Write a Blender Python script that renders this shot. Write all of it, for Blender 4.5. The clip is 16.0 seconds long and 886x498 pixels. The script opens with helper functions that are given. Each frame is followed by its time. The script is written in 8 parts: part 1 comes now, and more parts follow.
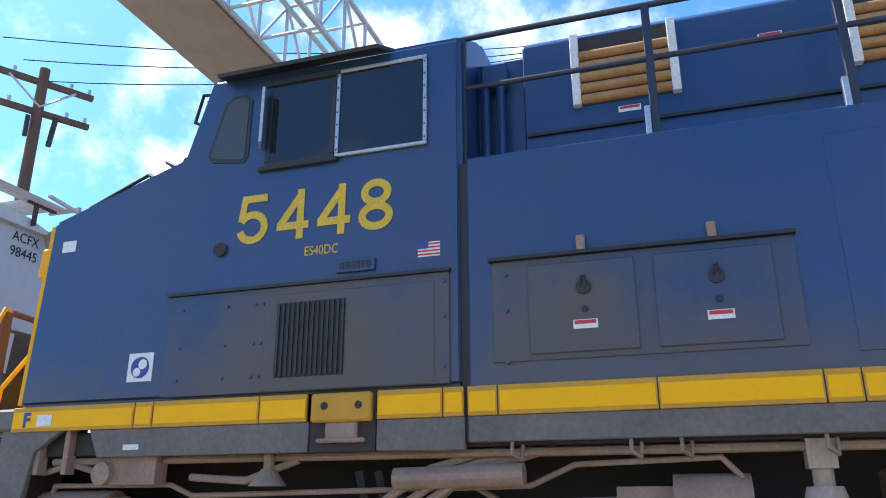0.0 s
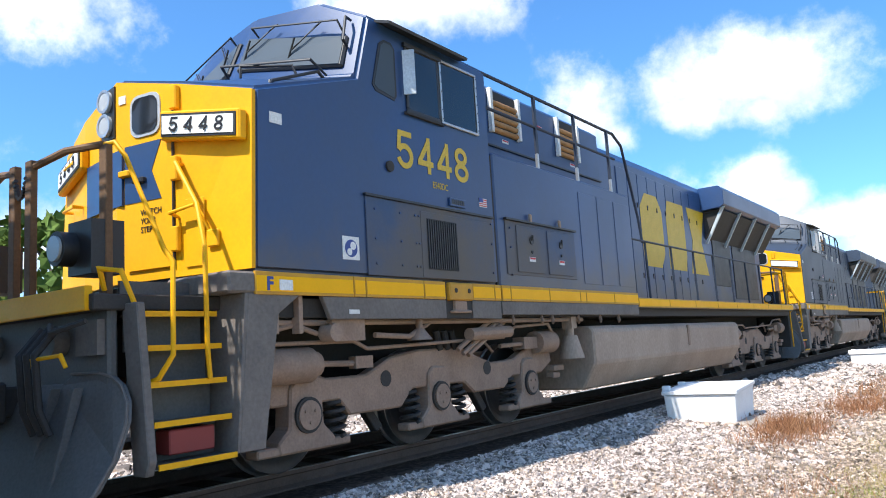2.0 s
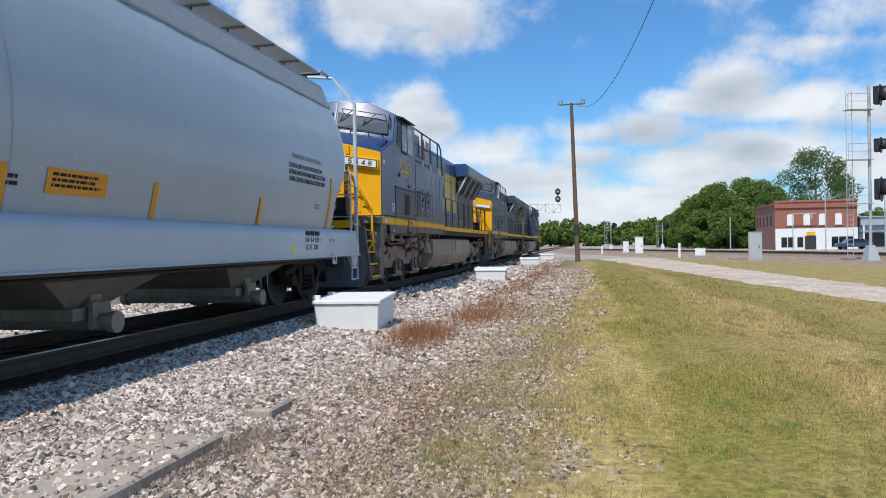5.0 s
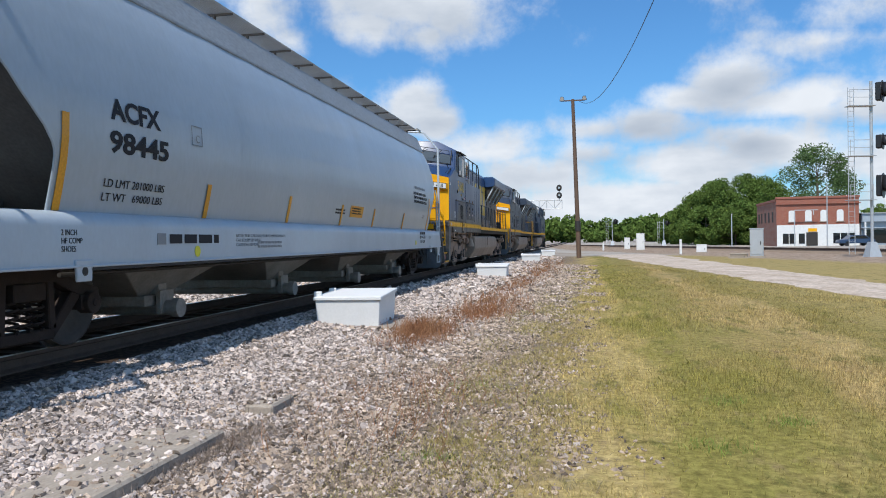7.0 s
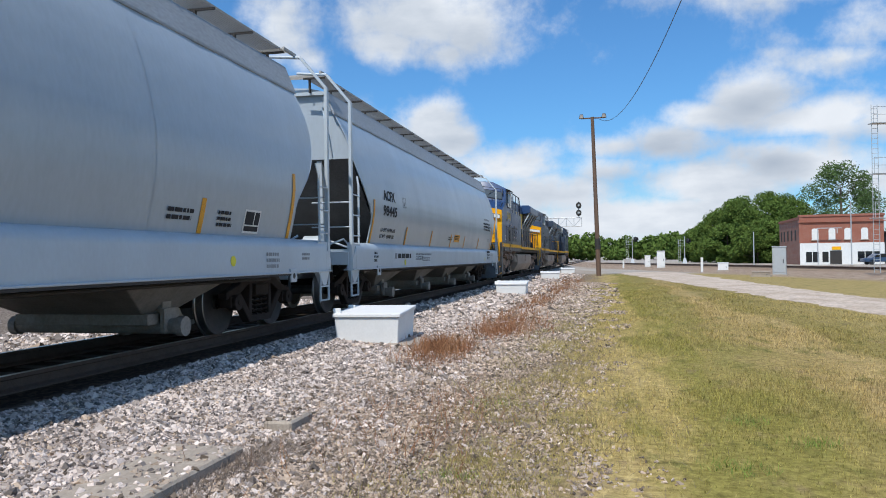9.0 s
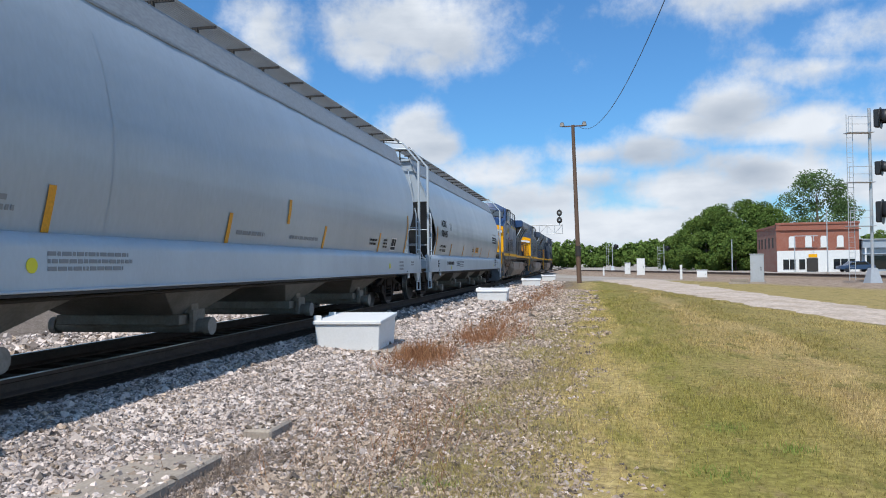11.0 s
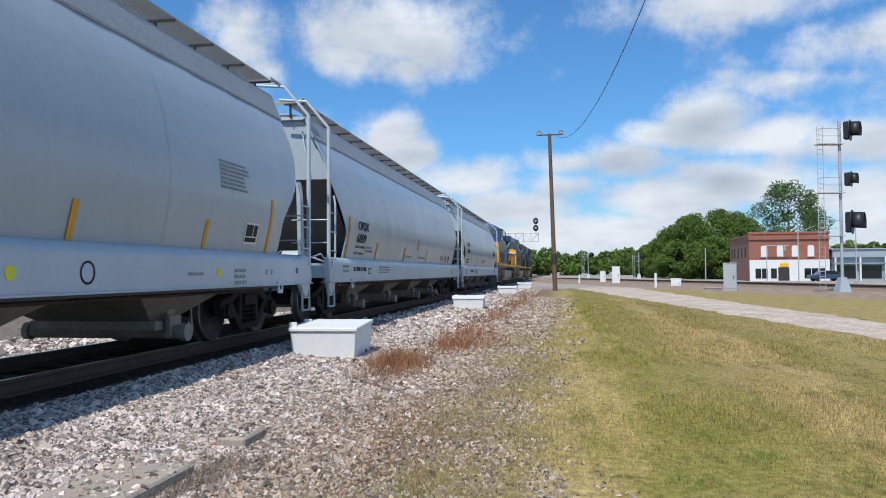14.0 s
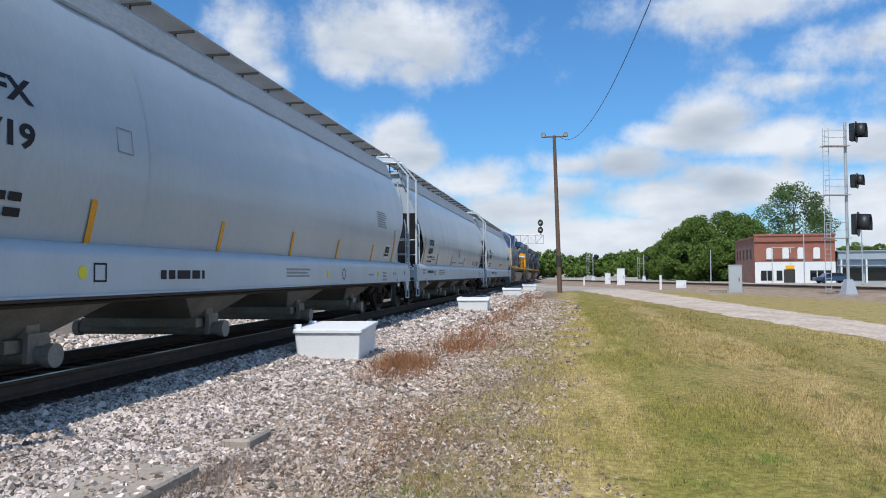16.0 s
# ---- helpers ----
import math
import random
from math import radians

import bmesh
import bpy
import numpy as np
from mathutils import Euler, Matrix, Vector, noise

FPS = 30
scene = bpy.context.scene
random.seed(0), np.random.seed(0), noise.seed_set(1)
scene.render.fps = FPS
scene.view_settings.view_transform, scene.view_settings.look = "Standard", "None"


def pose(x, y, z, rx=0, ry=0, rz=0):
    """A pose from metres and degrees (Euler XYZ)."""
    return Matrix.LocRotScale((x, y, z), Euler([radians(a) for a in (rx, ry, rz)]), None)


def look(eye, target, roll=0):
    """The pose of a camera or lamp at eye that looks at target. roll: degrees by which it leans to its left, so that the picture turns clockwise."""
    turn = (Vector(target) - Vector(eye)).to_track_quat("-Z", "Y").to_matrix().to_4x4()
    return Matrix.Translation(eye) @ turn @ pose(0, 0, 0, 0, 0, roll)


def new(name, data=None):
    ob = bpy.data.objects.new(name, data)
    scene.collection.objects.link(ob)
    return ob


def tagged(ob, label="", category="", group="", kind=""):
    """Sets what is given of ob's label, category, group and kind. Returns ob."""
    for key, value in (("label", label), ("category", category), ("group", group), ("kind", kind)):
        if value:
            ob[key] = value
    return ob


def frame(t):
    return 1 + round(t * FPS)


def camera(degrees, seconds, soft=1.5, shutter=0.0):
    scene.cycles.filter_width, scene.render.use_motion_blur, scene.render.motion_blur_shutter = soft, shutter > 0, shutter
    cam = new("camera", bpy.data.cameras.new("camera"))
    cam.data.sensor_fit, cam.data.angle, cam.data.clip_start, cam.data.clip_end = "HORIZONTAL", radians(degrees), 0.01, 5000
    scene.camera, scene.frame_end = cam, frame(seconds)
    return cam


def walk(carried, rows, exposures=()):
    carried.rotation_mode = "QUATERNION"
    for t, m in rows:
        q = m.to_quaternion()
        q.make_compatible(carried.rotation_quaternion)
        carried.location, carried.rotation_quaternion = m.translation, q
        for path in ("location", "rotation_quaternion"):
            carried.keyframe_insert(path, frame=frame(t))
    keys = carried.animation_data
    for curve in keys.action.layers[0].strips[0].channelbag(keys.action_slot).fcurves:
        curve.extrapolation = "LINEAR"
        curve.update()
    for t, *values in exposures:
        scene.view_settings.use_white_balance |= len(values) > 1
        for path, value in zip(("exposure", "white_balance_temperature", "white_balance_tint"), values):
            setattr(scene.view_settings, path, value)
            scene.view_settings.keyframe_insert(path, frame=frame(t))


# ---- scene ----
EXPO = [(0.0, 0.86, 6200, 15), (0.5, 0.76, 6200, 11), (1.0, 0.78, 6300, 11), (1.5, 0.82, 6400, 11), (2.0, 0.70, 6450, 11), (2.5, 0.48, 6500, 10), (3.0, 0.28, 6750, 11), (3.5, 0.10, 6700, 11),
        (4.2, -0.10, 6500, 10), (7.0, -0.18, 6350, 10), (16.0, -0.20, 6300, 10)]
cam = camera(60.81, 16.0, soft=1.0)
EYE = (0.0, 0.0, 1.5)
# seconds, yaw, pitch, roll
TURNS = [(0.0, 107.9, 18.42, 0.17), (0.5, 88.53, 17.79, 1.52), (1.0, 69.59, 15.28, 2.71), (1.5, 49.41, 11.54, 3.44), (2.0, 36.3, 7.47, 3.42),
         (2.5, 25.28, 2.28, 2.37), (3.0, 19.45, 0.01, 1.67), (3.5, 15.43, 1.06, 2.18), (4.0, 12.71, 0.55, 1.71), (4.2, 11.3, 0.25, 1.5), (5.2, 10.7, -0.4, 0.9), (6.5, 10.8, -0.85, 0.51),
         (7.0, 10.79, -0.61, 0.9), (7.5, 10.77, -0.17, 1.1), (8.0, 11.56, 0.79, 0.98), (8.5, 12.25, 0.66, 0.74), (11.0, 10.81, 1.24, 0.67),
         (11.5, 9.12, 0.68, 0.53), (12.0, 9.74, 0.9, 0.4), (12.5, 9.01, 0.91, 0.66), (13.0, 9.0, 0.73, 0.43), (13.5, 9.05, 0.82, 0.48),
         (14.0, 9.03, 1.77, 0.36), (14.5, 9.33, 1.92, 0.48), (15.0, 8.67, 1.5, 0.03), (15.5, 9.46, 1.77, 0.25), (16.0, 9.38, 1.92, 0.33)]
walk(cam, [(t, pose(*EYE, 90 + p, r, y)) for t, y, p, r in TURNS], exposures=EXPO)

# the track runs along y; its centre line and the height of the rail's top
CL, RAIL = -6.45, 0.42


def travel(t):
    """Metres that the train has rolled at t seconds."""
    return -0.000043 * t**4 + 0.001409 * t**3 - 0.022736 * t**2 + 4.716361 * t - 0.01863


# ---- world and sun ----
TO_SUN = Vector((-0.125, -0.55, 0.83)).normalized()
world = bpy.data.worlds.new("world")
scene.world = world
world.use_nodes = True


def build_sky():
    nt = world.node_tree
    nt.nodes.clear()
    N, L = nt.nodes.new, nt.links.new

    def m(op, a, b=None, c=None):
        n = N("ShaderNodeMath")
        n.operation = op
        for i, v in enumerate((a, b, c)):
            if v is None:
                continue
            if isinstance(v, (int, float)):
                n.inputs[i].default_value = v
            else:
                L(v, n.inputs[i])
        return n.outputs[0]

    tc = N("ShaderNodeTexCoord").outputs["Generated"]
    sky = N("ShaderNodeTexSky")
    sky.sky_type, sky.sun_disc = "NISHITA", False
    sky.sun_elevation = math.asin(TO_SUN.z)
    sky.sun_rotation = math.atan2(TO_SUN.x, TO_SUN.y)
    sky.air_density, sky.dust_density, sky.ozone_density = 1.0, 0.9, 2.5
    # cumulus: soft lumps at chosen bearings, broken up by noise
    wob = N("ShaderNodeTexNoise")
    wob.inputs["Scale"].default_value, wob.inputs["Detail"].default_value, wob.inputs["Roughness"].default_value = 11, 10, 0.62
    L(tc, wob.inputs["Vector"])

    def lumps(rows):
        # bearing to the left, height (degrees), half width, half height, weight
        total = None
        for az, el, w, h, k in rows:
            a, e = radians(az), radians(el)
            c = (-math.sin(a) * math.cos(e), math.cos(a) * math.cos(e), math.sin(e))
            sub = N("ShaderNodeVectorMath")
            sub.operation = "SUBTRACT"
            L(tc, sub.inputs[0])
            sub.inputs[1].default_value = c
            mul = N("ShaderNodeVectorMath")
            mul.operation = "MULTIPLY"
            L(sub.outputs[0], mul.inputs[0])
            mul.inputs[1].default_value = (0.76 / radians(w), 0.76 / radians(w), 0.72 / radians(h))
            ln = N("ShaderNodeVectorMath")
            ln.operation = "LENGTH"
            L(mul.outputs[0], ln.inputs[0])
            v = m("MULTIPLY", m("MAXIMUM", m("SUBTRACT", 1.35, ln.outputs["Value"]), 0.0), k)
            total = v if total is None else m("MAXIMUM", total, v)
        return total

    total = lumps(CLOUDS)
    dens = m("ADD", m("MULTIPLY", total, 0.85), m("MULTIPLY", m("SUBTRACT", wob.outputs["Fac"], 0.5), 2.0))
    edge = N("ShaderNodeMapRange")
    edge.interpolation_type = "SMOOTHSTEP"
    edge.inputs["From Min"].default_value, edge.inputs["From Max"].default_value = 0.16, 0.95
    L(dens, edge.inputs["Value"])
    # grey bellies
    shade = N("ShaderNodeTexNoise")
    shade.inputs["Scale"].default_value, shade.inputs["Detail"].default_value = 11, 5
    mp = N("ShaderNodeMapping")
    mp.inputs["Location"].default_value, mp.inputs["Scale"].default_value = (3.1, 1.7, 0.9), (0.8, 0.8, 2.2)
    L(tc, mp.inputs["Vector"])
    L(mp.outputs[0], shade.inputs["Vector"])
    ramp = N("ShaderNodeValToRGB")
    ramp.color_ramp.elements[0].position, ramp.color_ramp.elements[1].position = 0.36, 0.6
    ramp.color_ramp.elements[0].color, ramp.color_ramp.elements[1].color = (6.8, 7.4, 8.2, 1), (9.2, 9.6, 10.1, 1)
    L(shade.outputs["Fac"], ramp.inputs[0])
    belly = N("ShaderNodeMixRGB")
    belly.inputs[2].default_value = (4.6, 5.3, 6.3, 1)
    grey = m("MULTIPLY", m("ADD", lumps(BELLIES), m("MULTIPLY", m("SUBTRACT", wob.outputs["Fac"], 0.5), 1.0)), 0.55)
    grey.node.use_clamp = True
    L(grey, belly.inputs[0])
    L(ramp.outputs[0], belly.inputs[1])
    mix = N("ShaderNodeMixRGB")
    L(edge.outputs[0], mix.inputs[0])
    tint = N("ShaderNodeMixRGB")
    tint.blend_type = "MULTIPLY"
    tint.inputs[0].default_value, tint.inputs[2].default_value = 1.0, SKY_TINT
    L(sky.outputs[0], tint.inputs[1])
    L(tint.outputs[0], mix.inputs[1])
    L(belly.outputs[0], mix.inputs[2])
    bg = N("ShaderNodeBackground")
    bg.inputs["Strength"].default_value = SKY
    L(mix.outputs[0], bg.inputs["Color"])
    L(bg.outputs[0], N("ShaderNodeOutputWorld").inputs[0])


CLOUDS = [(13.1, 17.6, 6.5, 2.4, 1.05), (16.0, 15.9, 3.4, 1.4, 1.0), (10.0, 17.0, 3.6, 2.4, 1.0), (11.8, 15.2, 1.9, 1.0, 1.0), (13.2, 10.1, 2.3, 1.8, 1.2), (11.5, 9.1, 1.7, 1.2, 1.1), (15.2, 9.9, 1.5, 0.9, 0.8),
          (7.1, 6.6, 4.6, 1.4, 0.85), (4.1, 4.8, 6.0, 1.7, 1.0), (-0.7, 8.1, 2.6, 0.9, 1.05), (-4.2, 8.2, 3.2, 1.3, 1.05), (-7.4, 9.9, 3.2, 1.0, 1.05), (-10.0, 10.8, 2.8, 1.7, 1.15), (-14.5, 9.2, 5.0, 1.0, 1.05),
          (-19.5, 8.4, 5.0, 1.3, 1.05), (-7.7, 5.2, 5.2, 1.5, 1.15), (-13.5, 6.1, 5.2, 1.5, 1.15), (-4.0, 2.7, 11, 1.6, 1.1), (-20.0, 4.9, 7.0, 1.9, 1.1), (-20.5, 14.8, 5.0, 1.5, 0.8), (-16.5, 12.9, 5.5, 0.8, 0.6),
          (-12.0, 18.7, 7.0, 1.7, 0.95), (24, 17, 3, 3, 0.75), (22, 14.6, 2, 1.4, 0.7), (0, 6.4, 4, 1.2, 0.8),
          (-35, 9, 12, 5, 0.9), (76, 26.0, 8, 4, 1.1), (37, 26.5, 6, 2.6, 1.1), (64, 25, 4, 3, 0.9), (112, 34, 4, 2, 0.8),
          (129, 23.5, 3, 2, 0.8), (122, 35, 3, 2, 0.5), (29, 9, 11, 4, 0.8), (55, 8, 20, 5, 0.8), (100, 20, 12, 5, 0.7), (-60, 18, 16, 7, 0.9), (-110, 14, 20, 7, 0.9),
          (160, 16, 18, 7, 0.9), (122, 24, 12, 9, 0.55), (100, 31, 12, 8, 0.5), (5, 2.2, 16, 1.8, 1.0), (-26, 3, 14, 2.8, 0.9), (-160, 28, 16, 8, 0.9)]
# grey undersides of the cumulus
BELLIES = [(-4.2, 7.8, 3.0, 0.9, 1.1), (-10.2, 10.2, 2.5, 1.1, 1.1), (-11.6, 6.3, 1.9, 0.8, 1.2), (13.0, 15.9, 6.0, 1.1, 0.7), (12.6, 8.7, 2.6, 0.8, 0.7), (5.5, 4.4, 6.0, 1.2, 0.6), (-17, 7.4, 3.5, 0.7, 0.8), (-1.5, 5.6, 2.5, 0.9, 0.8), (-12, 17.8, 5, 0.8, 0.6), (36, 23, 8, 2, 0.6)]
SKY_TINT = (0.69, 1.22, 1.62, 1)
SKY = 0.104
build_sky()
sun = new("sun", bpy.data.lights.new("sun", "SUN"))
sun.data.energy, sun.data.angle, sun.data.color = 4.6, radians(0.53), (1.0, 0.95, 0.87)
sun.matrix_world = look(TO_SUN * 50, (0, 0, 0))


# ---- materials ----
def material(name, colour, rough=0.6, metal=0.0, other=None, amount=0.5, scale=3.0, fine=60.0, bump=0.15, stretch=(1, 1, 1), spec=0.5, random=0.0, island=0.0, coat=0.0, hard=0.25, bump_scale=None, grain=0.14):
    """A surface with a second colour in blotches, a fine grain in tone, and a fine relief."""
    mat = bpy.data.materials.new(name)
    mat.use_nodes = True
    nt = mat.node_tree
    N, L = nt.nodes.new, nt.links.new
    bsdf = nt.nodes["Principled BSDF"]
    tc = N("ShaderNodeTexCoord")
    mp = N("ShaderNodeMapping")
    mp.inputs["Scale"].default_value = stretch
    L(tc.outputs["Object"], mp.inputs["Vector"])
    big = N("ShaderNodeTexNoise")
    big.inputs["Scale"].default_value, big.inputs["Detail"].default_value, big.inputs["Roughness"].default_value = scale, 6, 0.65
    L(mp.outputs[0], big.inputs["Vector"])
    small = N("ShaderNodeTexNoise")
    small.inputs["Scale"].default_value, small.inputs["Detail"].default_value = fine, 4
    L(mp.outputs[0], small.inputs["Vector"])
    rr = N("ShaderNodeMapRange")
    rr.inputs["From Min"].default_value, rr.inputs["From Max"].default_value = 0.5 - hard, 0.5 + hard
    rr.inputs["To Max"].default_value = amount
    L(big.outputs["Fac"], rr.inputs["Value"])
    mix = N("ShaderNodeMixRGB")
    mix.inputs[1].default_value = (*colour, 1)
    mix.inputs[2].default_value = (*(other or [c * 0.6 for c in colour]), 1)
    L(rr.outputs[0], mix.inputs[0])
    out = mix.outputs[0]
    hsv = N("ShaderNodeHueSaturation")
    val = N("ShaderNodeMapRange")
    val.inputs["From Min"].default_value, val.inputs["From Max"].default_value = 0.3, 0.7
    val.inputs["To Min"].default_value, val.inputs["To Max"].default_value = 1 - grain, 1 + grain
    L(small.outputs["Fac"], val.inputs["Value"])
    value = val.outputs[0]
    if random or island:
        src = N("ShaderNodeObjectInfo").outputs["Random"] if random else N("ShaderNodeNewGeometry").outputs["Random Per Island"]
        k = N("ShaderNodeMapRange")
        k.inputs["To Min"].default_value, k.inputs["To Max"].default_value = 1 - (random or island), 1 + (random or island)
        L(src, k.inputs["Value"])
        mm = N("ShaderNodeMath")
        mm.operation = "MULTIPLY"
        L(value, mm.inputs[0])
        L(k.outputs[0], mm.inputs[1])
        value = mm.outputs[0]
    L(value, hsv.inputs["Value"])
    L(out, hsv.inputs["Color"])
    L(hsv.outputs[0], bsdf.inputs["Base Color"])
    ro = N("ShaderNodeMapRange")
    ro.inputs["To Min"].default_value, ro.inputs["To Max"].default_value = max(rough - 0.12, 0.03), min(rough + 0.15, 1)
    L(big.outputs["Fac"], ro.inputs["Value"])
    L(ro.outputs[0], bsdf.inputs["Roughness"])
    bsdf.inputs["Metallic"].default_value = metal
    bsdf.inputs["Specular IOR Level"].default_value = spec
    bsdf.inputs["Coat Weight"].default_value = coat
    if bump:
        b = N("ShaderNodeBump")
        b.inputs["Strength"].default_value, b.inputs["Distance"].default_value = bump, 0.01
        src = small
        if bump_scale:
            src = N("ShaderNodeTexNoise")
            src.inputs["Scale"].default_value, src.inputs["Detail"].default_value = bump_scale, 3
            L(mp.outputs[0], src.inputs["Vector"])
        L(src.outputs["Fac"], b.inputs["Height"])
        L(b.outputs[0], bsdf.inputs["Normal"])
    return mat


def plain(name, colour, rough=0.5, metal=0.0, spec=0.5):
    mat = bpy.data.materials.new(name)
    mat.use_nodes = True
    b = mat.node_tree.nodes["Principled BSDF"]
    b.inputs["Base Color"].default_value, b.inputs["Roughness"].default_value = (*colour, 1), rough
    b.inputs["Metallic"].default_value, b.inputs["Specular IOR Level"].default_value = metal, spec
    return mat


BLUE = material("loco_blue", (0.011, 0.052, 0.165), 0.33, other=(0.050, 0.066, 0.098), amount=0.45, scale=0.9, fine=25, bump=0.015, stretch=(1, 1, 0.7), hard=0.2, grain=0.04)
GRIME = material("grimy_blue", (0.020, 0.056, 0.140), 0.5, other=(0.115, 0.092, 0.068), amount=0.9, scale=0.8, fine=30, bump=0.02, hard=0.16, grain=0.06)
YELLOW = material("loco_yellow", (0.86, 0.425, 0.002), 0.5, spec=0.25, other=(0.64, 0.27, 0.01), amount=0.4, scale=2.2, fine=30, bump=0.01, grain=0.04)
ORANGE = material("conspicuity_yellow", (0.74, 0.33, 0.012), 0.45, amount=0.3, fine=40, bump=0.02)
FRAME = material("dusty_frame", (0.37, 0.255, 0.185), 0.85, other=(0.18, 0.122, 0.088), amount=0.8, scale=2.5, fine=40, bump=0.2)
SKIRT = material("dusty_skirt", (0.175, 0.15, 0.13), 0.65, other=(0.085, 0.078, 0.074), amount=0.7, scale=1.5, fine=30, bump=0.08)
TANK = material("dusty_tank", (0.43, 0.325, 0.245), 0.8, other=(0.28, 0.205, 0.152), amount=0.8, scale=1.2, fine=35, bump=0.08, stretch=(1, 1, 0.5))
DARK = material("black_grime", (0.025, 0.023, 0.022), 0.75, other=(0.052, 0.045, 0.039), amount=0.7, scale=3, fine=50, bump=0.2)
BLACK = material("black_paint", (0.02, 0.02, 0.022), 0.45, fine=40, bump=0.05)
STRIPE = material("stripe_paint", (0.64, 0.32, 0.02), 0.5, other=(0.40, 0.20, 0.05), amount=0.6, scale=3.0, fine=30, bump=0, spec=0.3, grain=0.03)
TAPE = material("reflective_tape", (1.0, 0.50, 0.0), 0.5, other=(0.86, 0.40, 0.0), amount=0.4, scale=4.0, fine=40, bump=0, spec=0.2, grain=0.02)
RAILBLUE = material("rail_blue", (0.02, 0.03, 0.055), 0.5, fine=40, bump=0.05)
FILTER = material("filter_brown", (0.52, 0.28, 0.11), 0.7, other=(0.2, 0.1, 0.04), amount=0.6, scale=6, bump=0.1)
WHITE = material("white_paint", (0.78, 0.78, 0.76), 0.5, other=(0.5, 0.48, 0.44), amount=0.35, scale=5, bump=0.04)
STEEL = material("bare_steel", (0.5, 0.5, 0.5), 0.35, metal=0.8, scale=5, bump=0.05)
HOPPER = material("hopper_grey", (0.405, 0.462, 0.515), 0.32, coat=0.12, other=(0.335, 0.38, 0.42), amount=0.6, scale=0.8, fine=18, bump=0.05, stretch=(1, 1, 0.35), bump_scale=2.2, grain=0.04)
# dusty hopper grey, darkened because the overhanging end sheets lie in shade
HOPPER_IN = material("hopper_shaded_dusty", (0.115, 0.11, 0.107), 0.75, other=(0.06, 0.053, 0.048), amount=0.7, scale=1.8, fine=30, bump=0.08, stretch=(1, 1, 0.4))
BAY = material("bay_grime", (0.27, 0.255, 0.235), 0.75, other=(0.12, 0.105, 0.09), amount=0.8, scale=1.5, fine=30, bump=0.1)
GATE = material("dusty_gate", (0.36, 0.32, 0.28), 0.75, other=(0.17, 0.145, 0.12), amount=0.8, scale=2.5, fine=30, bump=0.08)
SILL = material("hopper_sill", (0.48, 0.54, 0.59), 0.35, other=(0.40, 0.435, 0.46), amount=0.6, scale=1.3, fine=25, bump=0, grain=0.03, stretch=(1, 1, 0.5))
# a darker hopper grey that carries the shade along the roof edge
ROOFBAND = material("roof_band_shaded", (0.33, 0.35, 0.37), 0.5, other=(0.25, 0.26, 0.27), amount=0.6, scale=1.2, fine=25, bump=0.04, stretch=(1, 0.4, 1))
WALK = material("walk_grating", (0.44, 0.42, 0.39), 0.6, other=(0.30, 0.28, 0.26), amount=0.6, scale=3, bump=0.1)
TRUCK = material("rusty_truck", (0.052, 0.037, 0.031), 0.85, other=(0.024, 0.019, 0.018), amount=0.8, scale=4, fine=60, bump=0.25, spec=0.25)
WHEEL = material("wheel_steel", (0.07, 0.06, 0.055), 0.6, metal=0.3, other=(0.03, 0.026, 0.024), amount=0.7, scale=5, fine=40, bump=0.1)
TREAD = material("wheel_tread", (0.45, 0.44, 0.43), 0.3, metal=0.9, fine=50, bump=0.03)
LETTER = plain("letter_black", (0.018, 0.02, 0.026), 0.6, 0.0, 0.2)
GREYLET = plain("letter_grey", (0.24, 0.255, 0.27), 0.6)
RUSTBROWN = material("rust_brown", (0.16, 0.09, 0.045), 0.75, fine=40, bump=0.1)
LETYEL = material("letter_yellow", (0.68, 0.44, 0.015), 0.45, other=(0.44, 0.30, 0.04), amount=0.4, scale=5, bump=0.02)
RED = plain("sticker_red", (0.55, 0.03, 0.04), 0.5)
NAVY = plain("sticker_blue", (0.03, 0.06, 0.25), 0.5)


def dusty(mat, colour, z_top, z_low, most):
    """Brown brake dust thrown up on the lower panels: ragged clouds of it, thickest by the sill."""
    nt = mat.node_tree
    N, L = nt.nodes.new, nt.links.new
    bsdf = nt.nodes["Principled BSDF"]
    under = bsdf.inputs["Base Color"].links[0].from_socket
    tc = N("ShaderNodeTexCoord")
    sep = N("ShaderNodeSeparateXYZ")
    L(tc.outputs["Object"], sep.inputs[0])
    cloud = N("ShaderNodeTexNoise")
    cloud.inputs["Scale"].default_value, cloud.inputs["Detail"].default_value, cloud.inputs["Roughness"].default_value = 1.1, 7, 0.62
    L(tc.outputs["Object"], cloud.inputs["Vector"])
    add = N("ShaderNodeMath")
    add.operation = "MULTIPLY_ADD"
    L(cloud.outputs["Fac"], add.inputs[0])
    add.inputs[1].default_value = -2.2
    L(sep.outputs["Z"], add.inputs[2])
    rng = N("ShaderNodeMapRange")
    rng.interpolation_type = "SMOOTHSTEP"
    rng.inputs["From Min"].default_value, rng.inputs["From Max"].default_value = z_top - 1.1, z_low - 1.1
    rng.inputs["To Max"].default_value = most
    L(add.outputs[0], rng.inputs["Value"])
    mix = N("ShaderNodeMixRGB")
    mix.inputs[2].default_value = (*colour, 1)
    L(rng.outputs[0], mix.inputs[0])
    L(under, mix.inputs[1])
    L(mix.outputs[0], bsdf.inputs["Base Color"])


dusty(BLUE, (0.095, 0.075, 0.06), 2.6, 1.55, 0.8)
dusty(GRIME, (0.10, 0.08, 0.062), 2.75, 1.7, 0.7)


